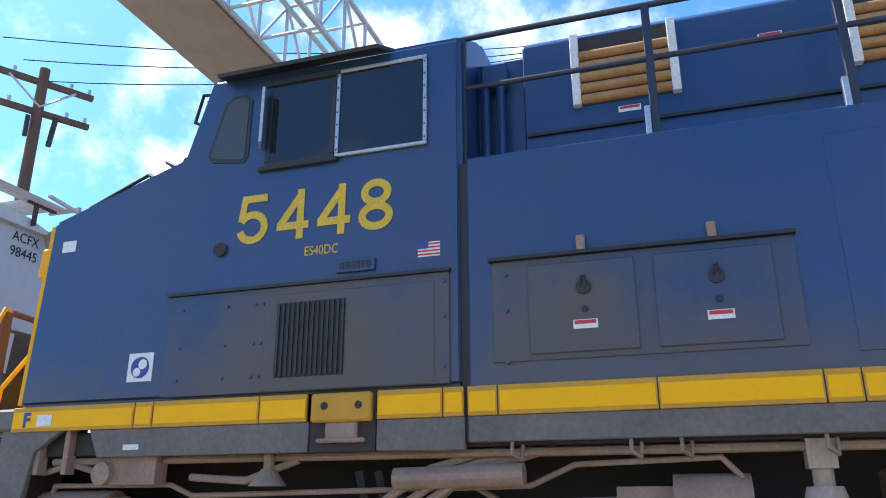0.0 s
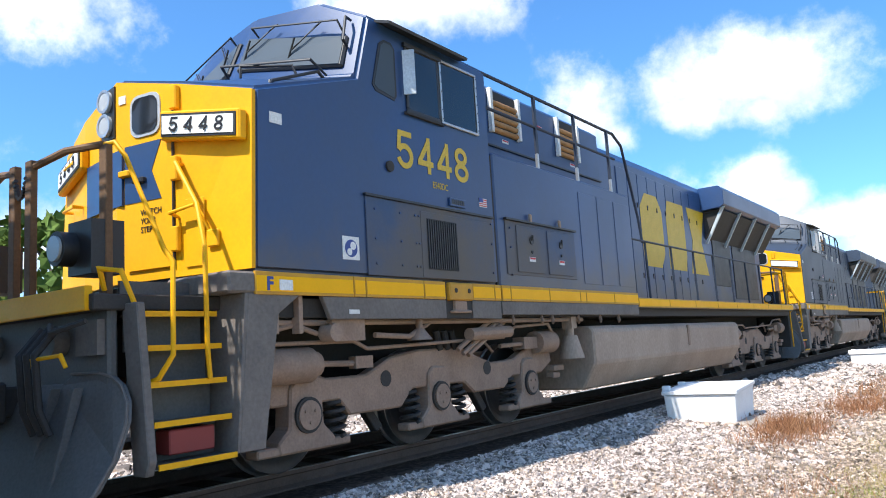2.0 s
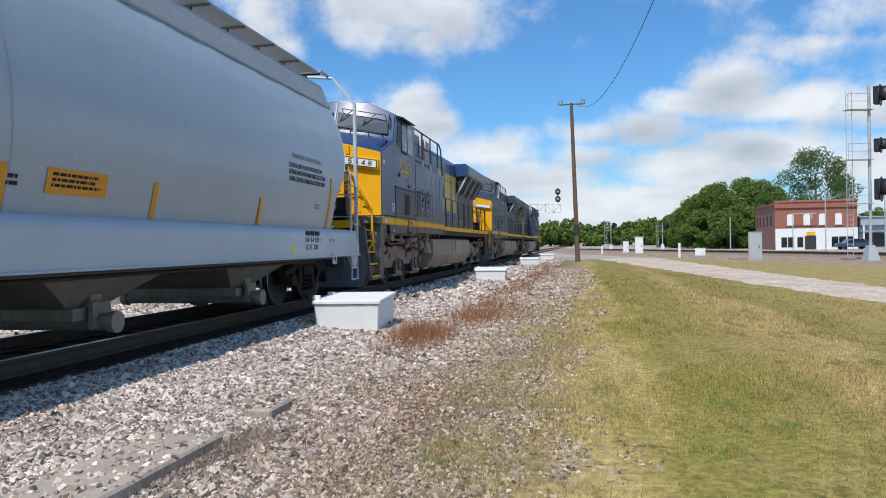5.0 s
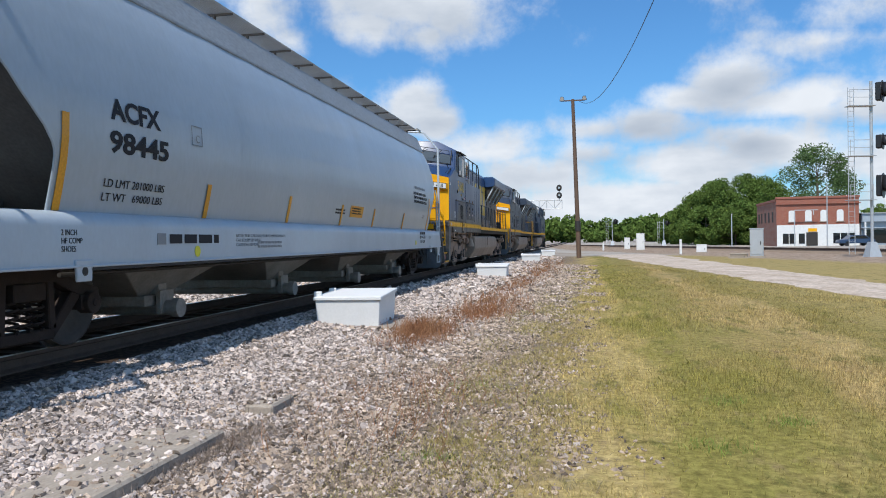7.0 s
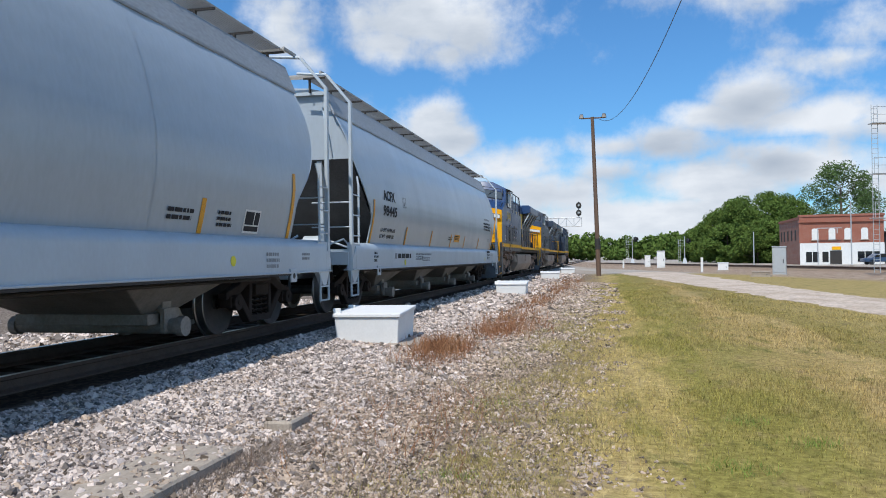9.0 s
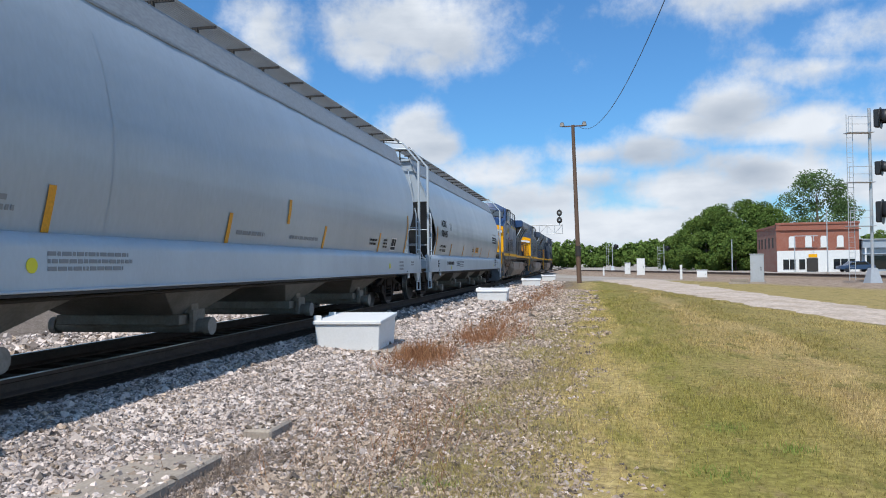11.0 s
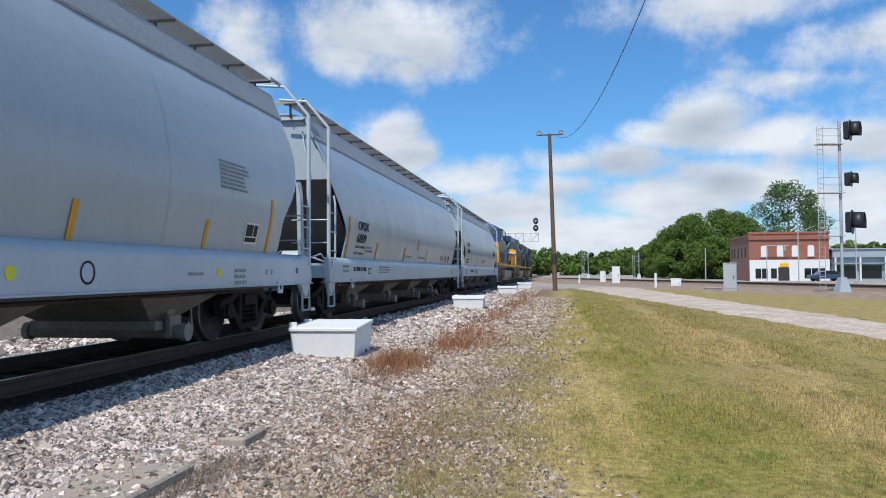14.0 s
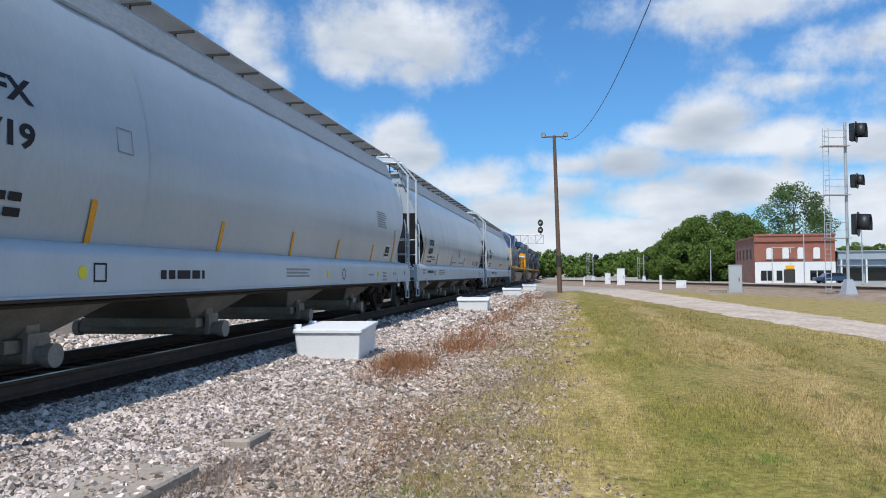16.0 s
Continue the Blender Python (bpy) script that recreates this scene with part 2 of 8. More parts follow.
def glass(name, tint, rough=0.04):
    mat = bpy.data.materials.new(name)
    mat.use_nodes = True
    b = mat.node_tree.nodes["Principled BSDF"]
    b.inputs["Base Color"].default_value, b.inputs["Roughness"].default_value = (*tint, 1), rough
    b.inputs["Specular IOR Level"].default_value, b.inputs["IOR"].default_value = 0.6, 1.5
    b.inputs["Transmission Weight"].default_value = 0.35
    return mat


PANE = glass("tinted_glass", (0.02, 0.024, 0.03))
# opaque panes: a paler base colour stands in for light in the glass
SCREEN = glass("windscreen_glass", (0.075, 0.095, 0.115), 0.3)
SCREEN.node_tree.nodes["Principled BSDF"].inputs["Specular IOR Level"].default_value = 0.1
SCREEN.node_tree.nodes["Principled BSDF"].inputs["Transmission Weight"].default_value = 0.0
PLOUGH = material("plough_grey", (0.10, 0.10, 0.098), 0.6, other=(0.11, 0.10, 0.09), amount=0.6, scale=2.5, fine=40, bump=0.1)
LENS = glass("lamp_glass", (0.6, 0.62, 0.62), 0.08)


# ---- mesh building ----
class Build:
    def __init__(self):
        self.v, self.f, self.m = [], [], []

    def face(self, pts, m=0):
        k = len(self.v)
        self.v += [tuple(p) for p in pts]
        self.f.append(tuple(range(k, k + len(pts))))
        self.m.append(m)
        return self

    def solid(self, v, f, m=0):
        k = len(self.v)
        self.v += [tuple(p) for p in v]
        self.f += [tuple(i + k for i in q) for q in f]
        self.m += [m] * len(f)
        return self

    def box(self, x0, x1, y0, y1, z0, z1, m=0):
        v = [(x, y, z) for z in (z0, z1) for y in (y0, y1) for x in (x0, x1)]
        return self.solid(v, [(0, 2, 3, 1), (4, 5, 7, 6), (0, 1, 5, 4), (2, 6, 7, 3), (0, 4, 6, 2), (1, 3, 7, 5)], m)

    def prism_x(self, prof, x0, x1, m=0):
        n = len(prof)
        v = [(x0, y, z) for y, z in prof] + [(x1, y, z) for y, z in prof]
        return self.solid(v, [tuple(range(n)), tuple(range(2 * n - 1, n - 1, -1))] + [(i, (i + 1) % n, n + (i + 1) % n, n + i) for i in range(n)], m)

    def prism_y(self, prof, y0, y1, m=0):
        n = len(prof)
        v = [(x, y0, z) for x, z in prof] + [(x, y1, z) for x, z in prof]
        return self.solid(v, [tuple(range(n)), tuple(range(2 * n - 1, n - 1, -1))] + [(i, (i + 1) % n, n + (i + 1) % n, n + i) for i in range(n)], m)

    def cyl(self, p, q, r, n=12, r2=None, m=0):
        p, q = Vector(p), Vector(q)
        d = (q - p).normalized()
        a = d.orthogonal().normalized()
        b = d.cross(a)
        r2 = r if r2 is None else r2
        v = []
        for c, rad in ((p, r), (q, r2)):
            v += [c + (a * math.cos(2 * math.pi * i / n) + b * math.sin(2 * math.pi * i / n)) * rad for i in range(n)]
        return self.solid(v, [tuple(range(n - 1, -1, -1)), tuple(range(n, 2 * n))] + [(i, (i + 1) % n, n + (i + 1) % n, n + i) for i in range(n)], m)

    def tube(self, pts, r, n=8, m=0):
        """A bent bar: one swept skin along the points."""
        pts = [Vector(p) for p in pts]
        k, v, side = len(pts), [], None
        for i, p in enumerate(pts):
            a = (p - pts[i - 1]).normalized() if i else (pts[1] - p).normalized()
            b = (pts[i + 1] - p).normalized() if i < k - 1 else a
            d = (a + b).normalized() if (a + b).length > 1e-3 else b
            if side is None:
                side = d.orthogonal().normalized()
            side = (side - d * side.dot(d)).normalized()
            up = d.cross(side)
            wide = min(1.0 / max(0.5, d.dot(b)), 1.6)
            v += [p + (side * math.cos(2 * math.pi * j / n) + up * math.sin(2 * math.pi * j / n)) * r * wide for j in range(n)]
        f = [(i * n + j, i * n + (j + 1) % n, (i + 1) * n + (j + 1) % n, (i + 1) * n + j) for i in range(k - 1) for j in range(n)]
        return self.solid(v, f + [tuple(range(n - 1, -1, -1)), tuple(range((k - 1) * n, k * n))], m)

    def lathe_x(self, prof, n=28, m=0, c=(0, 0, 0)):
        """Turns a profile of (x, radius) round an axis along x through c."""
        k = len(prof)
        v = [(c[0] + x, c[1] + r * math.cos(2 * math.pi * i / n), c[2] + r * math.sin(2 * math.pi * i / n)) for i in range(n) for x, r in prof]
        f = [(i * k + j, i * k + j + 1, ((i + 1) % n) * k + j + 1, ((i + 1) % n) * k + j) for i in range(n) for j in range(k - 1)]
        return self.solid(v, f, m)

    def ring(self, y0, y1, z0, z1, x0, x1, w, m=0):
        """A rectangular frame in a plane of constant x."""
        self.box(x0, x1, y0, y1, z0, z0 + w, m).box(x0, x1, y0, y1, z1 - w, z1, m)
        return self.box(x0, x1, y0, y0 + w, z0 + w, z1 - w, m).box(x0, x1, y1 - w, y1, z0 + w, z1 - w, m)

    def mesh(self, name, mats, bevel=0.0, smooth=0):
        me = bpy.data.meshes.new(name)
        me.from_pydata(self.v, [], self.f)
        me.polygons.foreach_set("material_index", self.m)
        bm = bmesh.new()
        bm.from_mesh(me)
        bmesh.ops.recalc_face_normals(bm, faces=bm.faces)
        if bevel:
            bmesh.ops.bevel(bm, geom=list(bm.edges), offset=bevel, segments=1, affect="EDGES", clamp_overlap=True)
        bm.to_mesh(me)
        bm.free()
        for mt in mats if isinstance(mats, (list, tuple)) else [mats]:
            me.materials.append(mt)
        if smooth:
            me.polygons.foreach_set("use_smooth", [True] * len(me.polygons))
            me.set_sharp_from_angle(angle=radians(smooth))
        return me


def part(name, b, mats, parent, label="", bevel=0.0, smooth=0, at=None):
    ob = new(name, b.mesh(name, mats, bevel, smooth) if isinstance(b, Build) else b)
    if parent:
        ob.parent = parent
    if at:
        ob.location = at
    return tagged(ob, label)


def root(name, at, label, category, group="", kind=""):
    ob = new(name)
    ob.empty_display_size = 0.2
    ob.location = at
    return tagged(ob, label, category, group, kind)


def thing(name, b, mats, at, label, category, group="", kind="", bevel=0.0, smooth=0):
    ob = part(name, b, mats, None, label, bevel, smooth, at)
    return tagged(ob, label, category, group, kind)


def digit_mesh(text, advance=0.875):
    """Plain grotesque figures (4, 5 and 8), one unit high, drawn as broad strokes."""
    b, t = Build(), 0.075

    def stroke(pts, layer, closed=False):
        n, v = len(pts), []
        for i, (x, y) in enumerate(pts):
            p = Vector(pts[i - 1] if closed or i else pts[0])
            q = Vector(pts[(i + 1) % n] if closed or i < n - 1 else pts[-1])
            d = (q - p).normalized()
            if 0 < i < n - 1 or closed:
                a = (Vector((x, y)) - p).normalized()
                k = t / max(0.5, abs(a.dot(d)))
            else:
                k = t
            for sx, h in ((1, 0), (-1, 0), (1, 1), (-1, 1)):
                v.append((x - d.y * k * sx, y + d.x * k * sx, h * (0.003 + layer * 0.0006)))
        f = []
        for i in range(n if closed else n - 1):
            a, c = 4 * i, 4 * ((i + 1) % n)
            f += [(a + 2, c + 2, c + 3, a + 3), (a, c, c + 2, a + 2), (a + 1, a + 3, c + 3, c + 1)]
        b.solid(v, f)

    def oval(cx, cy, rx, ry, a0, a1, n=20):
        return [(cx + rx * math.cos(radians(a0 + (a1 - a0) * i / n)), cy + ry * math.sin(radians(a0 + (a1 - a0) * i / n))) for i in range(n + 1)]

    for k, ch in enumerate(text):
        o = k * advance
        if ch == "5":
            shapes = [([(0.66, 0.925), (0.155, 0.925), (0.10, 0.47)], 0, False), (oval(0.35, 0.335, 0.275, 0.26, 152, -165), 1, False)]
        elif ch == "4":
            shapes = [([(0.53, 0.0), (0.53, 1.0)], 0, False), ([(0.56, 0.93), (0.10, 0.30)], 1, False), ([(0.03, 0.275), (0.72, 0.275)], 2, False)]
        else:
            shapes = [(oval(0.36, 0.275, 0.275, 0.20, 0, 342, 19), 0, True), (oval(0.36, 0.735, 0.235, 0.19, 0, 342, 19), 1, True)]
        for pts, layer, closed in shapes:
            stroke([(x + o, y) for x, y in pts], layer, closed)
    return b


def letters(name, body, height, mat, parent, y, z, x, axis="x", stretch=1.0, align="LEFT", bold=0.0, label="", width=None):
    """Lettering on a side wall, read along +y (axis x), or on an end wall, read along +x (axis y); (y, z) is the start of the base line."""
    if set(body) <= set("548"):
        me = digit_mesh(body, 1.25 if width and width > 4 * height else 0.875).mesh(name, mat)
        me.transform(Matrix.Diagonal((height, height, 1, 1)))
    else:
        cu = bpy.data.curves.new(name, "FONT")
        cu.body, cu.size, cu.align_x, cu.extrude, cu.offset = body, height / 0.7, align, 0.0015, bold
        cu.resolution_u = 3
        tmp = new("tmp", cu)
        me = bpy.data.meshes.new_from_object(tmp)
        bpy.data.objects.remove(tmp)
    me.name = name
    if width:
        xs = [v.co.x for v in me.vertices]
        stretch = width / (max(xs) - min(xs))
        me.transform(Matrix.Translation((-min(xs), 0, 0)))
    if axis == "x":
        turn = Matrix(((0, 0, 1, x), (stretch, 0, 0, y), (0, 1, 0, z), (0, 0, 0, 1)))
    else:
        turn = Matrix(((stretch, 0, 0, x), (0, 0, -1, y), (0, 1, 0, z), (0, 0, 0, 1)))
    me.transform(turn)
    me.materials.clear()
    me.materials.append(mat)
    ob = new(name, me)
    ob.parent = parent
    if axis == "x" and x in (SX, SX - 0.03):
        hug(me, x)
    return tagged(ob, label)


SX = 1.632  # marks lettering that lies on a car's curved side sheet


def hug(me, x):
    """Lays flat lettering on the curve of the side sheet."""
    for v in me.vertices:
        v.co.x += float(np.interp(v.co.z, [p[1] for p in SECTION], [p[0] for p in SECTION])) + 0.008 - x


def bars(name, mat, parent, y, z, x, rows, length, height, seed=1, label="unreadable lettering"):
    """Writing too small to read: short bars in rows, downwards from z."""
    rng, b = random.Random(seed), Build()
    for r in range(rows):
        p, end = y, y + length * rng.uniform(0.8, 1.0)
        zz = z - r * height * 1.75
        while p < end:
            w = min(rng.uniform(0.6, 3.2) * height, end - p)
            b.box(x, x + 0.002, p, p + w, zz - height, zz)
            p += w + height * 0.5
    ob = part(name, b, mat, parent, label)
    if x in (SX, SX - 0.03):
        hug(ob.data, x)
    return ob


# ---- ground ----
def ground_z(x, y):
    """Height of the ground: a flat verge, and the ballast bed of the track."""
    d = abs(x - CL)
    z = np.interp(d, [0, 0.6, 0.8, 1.4, 1.75, 2.2, 3.0, 4.2, 6.0], [0.235, 0.235, 0.25, 0.25, 0.20, 0.14, 0.07, 0.02, 0.0])
    return float(z) + 0.018 * noise.noise(Vector((x * 0.9, y * 0.9, 0))) * (1 if d > 1.5 else 0.2)


def grass_colour(nt, tc):
    """Mown grass in lengthwise bands: straw by the gravel, a greener strip, then olive and tan, broken up by patches."""
    N, L = nt.nodes.new, nt.links.new

    def noise_at(scale, stretch, detail=7, rough=0.65):
        mp = N("ShaderNodeMapping")
        mp.inputs["Scale"].default_value = stretch
        L(tc, mp.inputs["Vector"])
        n = N("ShaderNodeTexNoise")
        n.inputs["Scale"].default_value, n.inputs["Detail"].default_value, n.inputs["Roughness"].default_value = scale, detail, rough
        L(mp.outputs[0], n.inputs["Vector"])
        return n.outputs["Fac"]

    sep = N("ShaderNodeSeparateXYZ")
    L(tc, sep.inputs[0])
    drift = N("ShaderNodeMath")
    drift.operation = "MULTIPLY_ADD"
    L(noise_at(0.7, (1, 0.3, 1)), drift.inputs[0])
    drift.inputs[1].default_value = 4.4
    L(sep.outputs["X"], drift.inputs[2])
    pos = N("ShaderNodeMapRange")
    pos.inputs["From Min"].default_value, pos.inputs["From Max"].default_value = -1.5 + 2.2, 6.5 + 2.2
    L(drift.outputs[0], pos.inputs["Value"])
    bands = N("ShaderNodeValToRGB")
    el = bands.color_ramp.elements
    stops = [(0.0, (0.38, 0.27, 0.145)), (0.10, (0.44, 0.33, 0.15)), (0.19, (0.53, 0.405, 0.165)), (0.235, (0.46, 0.355, 0.13)), (0.285, (0.31, 0.265, 0.072)), (0.32, (0.285, 0.25, 0.064)), (0.37, (0.36, 0.29, 0.095)),
             (0.44, (0.31, 0.26, 0.08)), (0.51, (0.40, 0.30, 0.115)), (0.57, (0.49, 0.365, 0.16)), (0.66, (0.31, 0.25, 0.08)), (1.0, (0.44, 0.34, 0.135))]
    el[0].position, el[0].color = stops[0][0], (*stops[0][1], 1)
    el[1].position, el[1].color = stops[-1][0], (*stops[-1][1], 1)
    for p, c in stops[1:-1]:
        e = el.new(p)
        e.color = (*c, 1)
    L(pos.outputs[0], bands.inputs[0])
    patch = N("ShaderNodeMixRGB")
    spot = N("ShaderNodeMapRange")
    spot.inputs["From Min"].default_value, spot.inputs["From Max"].default_value, spot.inputs["To Max"].default_value = 0.53, 0.66, 0.9
    L(noise_at(2.2, (1, 0.45, 1), 9, 0.72), spot.inputs["Value"])
    L(spot.outputs[0], patch.inputs[0])
    L(bands.outputs[0], patch.inputs[1])
    patch.inputs[2].default_value = (0.15, 0.15, 0.036, 1)
    bare = N("ShaderNodeMixRGB")
    spot = N("ShaderNodeMapRange")
    spot.inputs["From Min"].default_value, spot.inputs["From Max"].default_value, spot.inputs["To Max"].default_value = 0.57, 0.7, 0.7
    L(noise_at(2.3, (1, 0.6, 3)), spot.inputs["Value"])
    L(spot.outputs[0], bare.inputs[0])
    L(patch.outputs[0], bare.inputs[1])
    bare.inputs[2].default_value = (0.32, 0.225, 0.125, 1)
    return bare.outputs[0]


def ground_material():
    """Pale gravel by the track, dry grass with green patches beside it, told apart by place with a ragged edge."""
    mat = bpy.data.materials.new("verge")
    mat.use_nodes = True
    nt = mat.node_tree
    N, L = nt.nodes.new, nt.links.new
    bsdf = nt.nodes["Principled BSDF"]
    tc = N("ShaderNodeTexCoord").outputs["Object"]

    def noise_tex(scale, detail=6, rough=0.6):
        n = N("ShaderNodeTexNoise")
        n.inputs["Scale"].default_value, n.inputs["Detail"].default_value, n.inputs["Roughness"].default_value = scale, detail, rough
        L(tc, n.inputs["Vector"])
        return n.outputs["Fac"]

    def ramp(src, *stops):
        r = N("ShaderNodeValToRGB")
        el = r.color_ramp.elements
        el[0].position, el[0].color = stops[0][0], (*stops[0][1], 1)
        el[1].position, el[1].color = stops[-1][0], (*stops[-1][1], 1)
        for p, c in stops[1:-1]:
            e = el.new(p)
            e.color = (*c, 1)
        L(src, r.inputs[0])
        return r.outputs[0]

    def mix(f, a, b):
        n = N("ShaderNodeMixRGB")
        L(f, n.inputs[0])
        L(a, n.inputs[1])
        L(b, n.inputs[2])
        return n.outputs[0]

    vor = N("ShaderNodeTexVoronoi")
    vor.inputs["Scale"].default_value = 24
    L(tc, vor.inputs["Vector"])
    bw = N("ShaderNodeRGBToBW")
    L(vor.outputs["Color"], bw.inputs[0])
    # gravel tones lowered to paint the shade in gaps between the loose stones
    stones = ramp(bw.outputs[0], (0.14, (0.035, 0.026, 0.02)), (0.5, (0.14, 0.11, 0.088)), (0.85, (0.38, 0.32, 0.265)))
    dust = ramp(noise_tex(1.3), (0.35, (0.13, 0.095, 0.07)), (0.65, (0.28, 0.22, 0.17)))
    gravel = N("ShaderNodeMixRGB")
    gravel.inputs[0].default_value = 0.35
    L(stones, gravel.inputs[1])
    L(dust, gravel.inputs[2])
    grass = grass_colour(nt, tc)
    tuft = ramp(noise_tex(11, 8, 0.75), (0.36, (0.30, 0.27, 0.22)), (0.62, (1.1, 1.1, 1.1)))
    gm = N("ShaderNodeMixRGB")
    gm.blend_type, gm.inputs[0].default_value = "MULTIPLY", 0.8
    L(grass, gm.inputs[1])
    L(tuft, gm.inputs[2])
    sep = N("ShaderNodeSeparateXYZ")
    L(tc, sep.inputs[0])

    def smooth(src, lo, hi):
        n = N("ShaderNodeMapRange")
        n.inputs["From Min"].default_value, n.inputs["From Max"].default_value = lo, hi
        L(src, n.inputs["Value"])
        return n.outputs[0]

    def addn(a, b, k):
        n = N("ShaderNodeMath")
        n.operation = "MULTIPLY_ADD"
        L(b, n.inputs[0])
        n.inputs[1].default_value = k
        L(a, n.inputs[2])
        return n.outputs[0]

    rag = noise_tex(1.1, 7, 0.7)
    wide = noise_tex(0.45, 4, 0.6)
    speck = noise_tex(7.0, 5, 0.7)
    edge = smooth(addn(addn(addn(sep.outputs["X"], rag, 3.4), wide, 2.2), speck, 4.6), 3.0, 5.0)
    # darker ballast between and beside the rails
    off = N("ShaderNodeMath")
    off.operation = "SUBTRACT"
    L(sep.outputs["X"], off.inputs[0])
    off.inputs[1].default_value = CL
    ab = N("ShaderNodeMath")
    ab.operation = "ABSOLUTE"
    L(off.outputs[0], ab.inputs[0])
    off_bed = smooth(addn(ab.outputs[0], rag, 0.5), 1.55, 1.85)
    dark_bed = N("ShaderNodeMixRGB")
    dark_bed.blend_type, dark_bed.inputs[0].default_value, dark_bed.inputs[2].default_value = "MULTIPLY", 1.0, (0.26, 0.215, 0.185, 1)
    L(gravel.outputs[0], dark_bed.inputs[1])
    bed = mix(off_bed, dark_bed.outputs[0], gravel.outputs[0])
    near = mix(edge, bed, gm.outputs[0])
    # beyond the end of the grass a wide gravel yard
    far = smooth(addn(sep.outputs["Y"], rag, 6.0), 66, 72)
    yard = ramp(noise_tex(0.25), (0.35, (0.33, 0.28, 0.23)), (0.65, (0.45, 0.41, 0.36)))
    # bare brown dirt along the crossing track
    across = N("ShaderNodeVectorMath")
    across.operation = "DOT_PRODUCT"
    L(tc, across.inputs[0])
    across.inputs[1].default_value = (math.cos(radians(16.2)), math.sin(radians(16.2)), 0)
    span = N("ShaderNodeMath")
    span.operation = "SUBTRACT"
    L(across.outputs["Value"], span.inputs[0])
    span.inputs[1].default_value = 18.6 * math.cos(radians(16.2)) + 77 * math.sin(radians(16.2))
    away = N("ShaderNodeMath")
    away.operation = "ABSOLUTE"
    L(span.outputs[0], away.inputs[0])
    soil = smooth(addn(addn(away.outputs[0], rag, 5.0), speck, 4.0), 18.8, 16.6)
    earth = ramp(noise_tex(1.7, 8, 0.7), (0.36, (0.17, 0.115, 0.08)), (0.5, (0.33, 0.24, 0.17)), (0.66, (0.47, 0.38, 0.29)))
    col = mix(soil, mix(far, near, yard), earth)
    L(col, bsdf.inputs["Base Color"])
    bsdf.inputs["Roughness"].default_value, bsdf.inputs["Specular IOR Level"].default_value = 0.95, 0.15
    b = N("ShaderNodeBump")
    b.inputs["Strength"].default_value, b.inputs["Distance"].default_value = 0.7, 0.04
    L(bw.outputs[0], b.inputs["Height"])
    L(b.outputs[0], bsdf.inputs["Normal"])
    return mat


def build_ground():
    xs = [-2500, -600, -150, -60, -30] + [-18 + i * 0.35 for i in range(58)] + [3, 4.5, 6, 8, 10, 13, 18, 30, 60, 150, 600, 2500]
    ys = [-2500, -600, -150, -60, -30] + [-14 + i * 0.6 for i in range(110)] + [56, 62, 70, 80, 95, 120, 160, 250, 600, 2500]
    v = [(x, y, ground_z(x, y) if abs(x) < 30 and abs(y) < 160 else 0.0) for y in ys for x in xs]
    n = len(xs)
    f = [(j * n + i, j * n + i + 1, (j + 1) * n + i + 1, (j + 1) * n + i) for j in range(len(ys) - 1) for i in range(n - 1)]
    me = bpy.data.meshes.new("ground")
    me.from_pydata(v, [], f)
    me.polygons.foreach_set("use_smooth", [True] * len(f))
    me.materials.append(ground_material())
    tagged(new("ground", me), "gravel and dry grass verge beside a railway", "ground", kind="structure")


build_ground()


def scatter(name, base_v, base_f, place, mats, label, category):
    """Many small pieces in one mesh. place: arrays of position, scale (n x 3) and turn (n x 3 x 3)."""
    pos, scl, rot3 = place
    n, k = len(pos), len(base_v)
    v = np.einsum("nij,nkj->nki", rot3, base_v[None] * scl[:, None, :]) + pos[:, None, :]
    f = (base_f[None] + (np.arange(n) * k)[:, None, None]).reshape(-1, base_f.shape[1])
    me = bpy.data.meshes.new(name)
    me.vertices.add(n * k)
    me.vertices.foreach_set("co", v.reshape(-1).astype(np.float32))
    w = base_f.shape[1]
    me.loops.add(len(f) * w)
    me.loops.foreach_set("vertex_index", f.reshape(-1).astype(np.int32))
    me.polygons.add(len(f))
    me.polygons.foreach_set("loop_start", np.arange(0, len(f) * w, w, dtype=np.int32))
    me.polygons.foreach_set("loop_total", np.full(len(f), w, dtype=np.int32))
    me.update(calc_edges=True)
    me.validate()
    me.shade_flat()
    me.materials.append(mats)
    return tagged(new(name, me), label, category, kind="stuff")


def turns(rng, n, tilt=3.14):
    """n random turns: any heading, tilted by up to tilt."""
    a, b, c = rng.uniform(0, 6.283, n), rng.uniform(-tilt, tilt, n), rng.uniform(-tilt, tilt, n)
    o, z = np.ones(n), np.zeros(n)
    rz = np.stack([np.cos(a), -np.sin(a), z, np.sin(a), np.cos(a), z, z, z, o], 1).reshape(n, 3, 3)
    rx = np.stack([o, z, z, z, np.cos(b), -np.sin(b), z, np.sin(b), np.cos(b)], 1).reshape(n, 3, 3)
    ry = np.stack([np.cos(c), z, np.sin(c), z, o, z, -np.sin(c), z, np.cos(c)], 1).reshape(n, 3, 3)
    return rz @ rx @ ry


def gz(x, y):
    return np.array([ground_z(a, b) for a, b in zip(x, y)])


STONE = material("ballast_stone", (0.56, 0.485, 0.44), 0.95, other=(0.27, 0.215, 0.18), amount=0.8, scale=1.3, fine=70, bump=0.3, island=0.75, spec=0.15)
DUSTY = material("tan_stone", (0.42, 0.325, 0.25), 0.95, other=(0.21, 0.165, 0.125), amount=0.75, scale=1.3, fine=70, bump=0.3, island=0.72, spec=0.15)


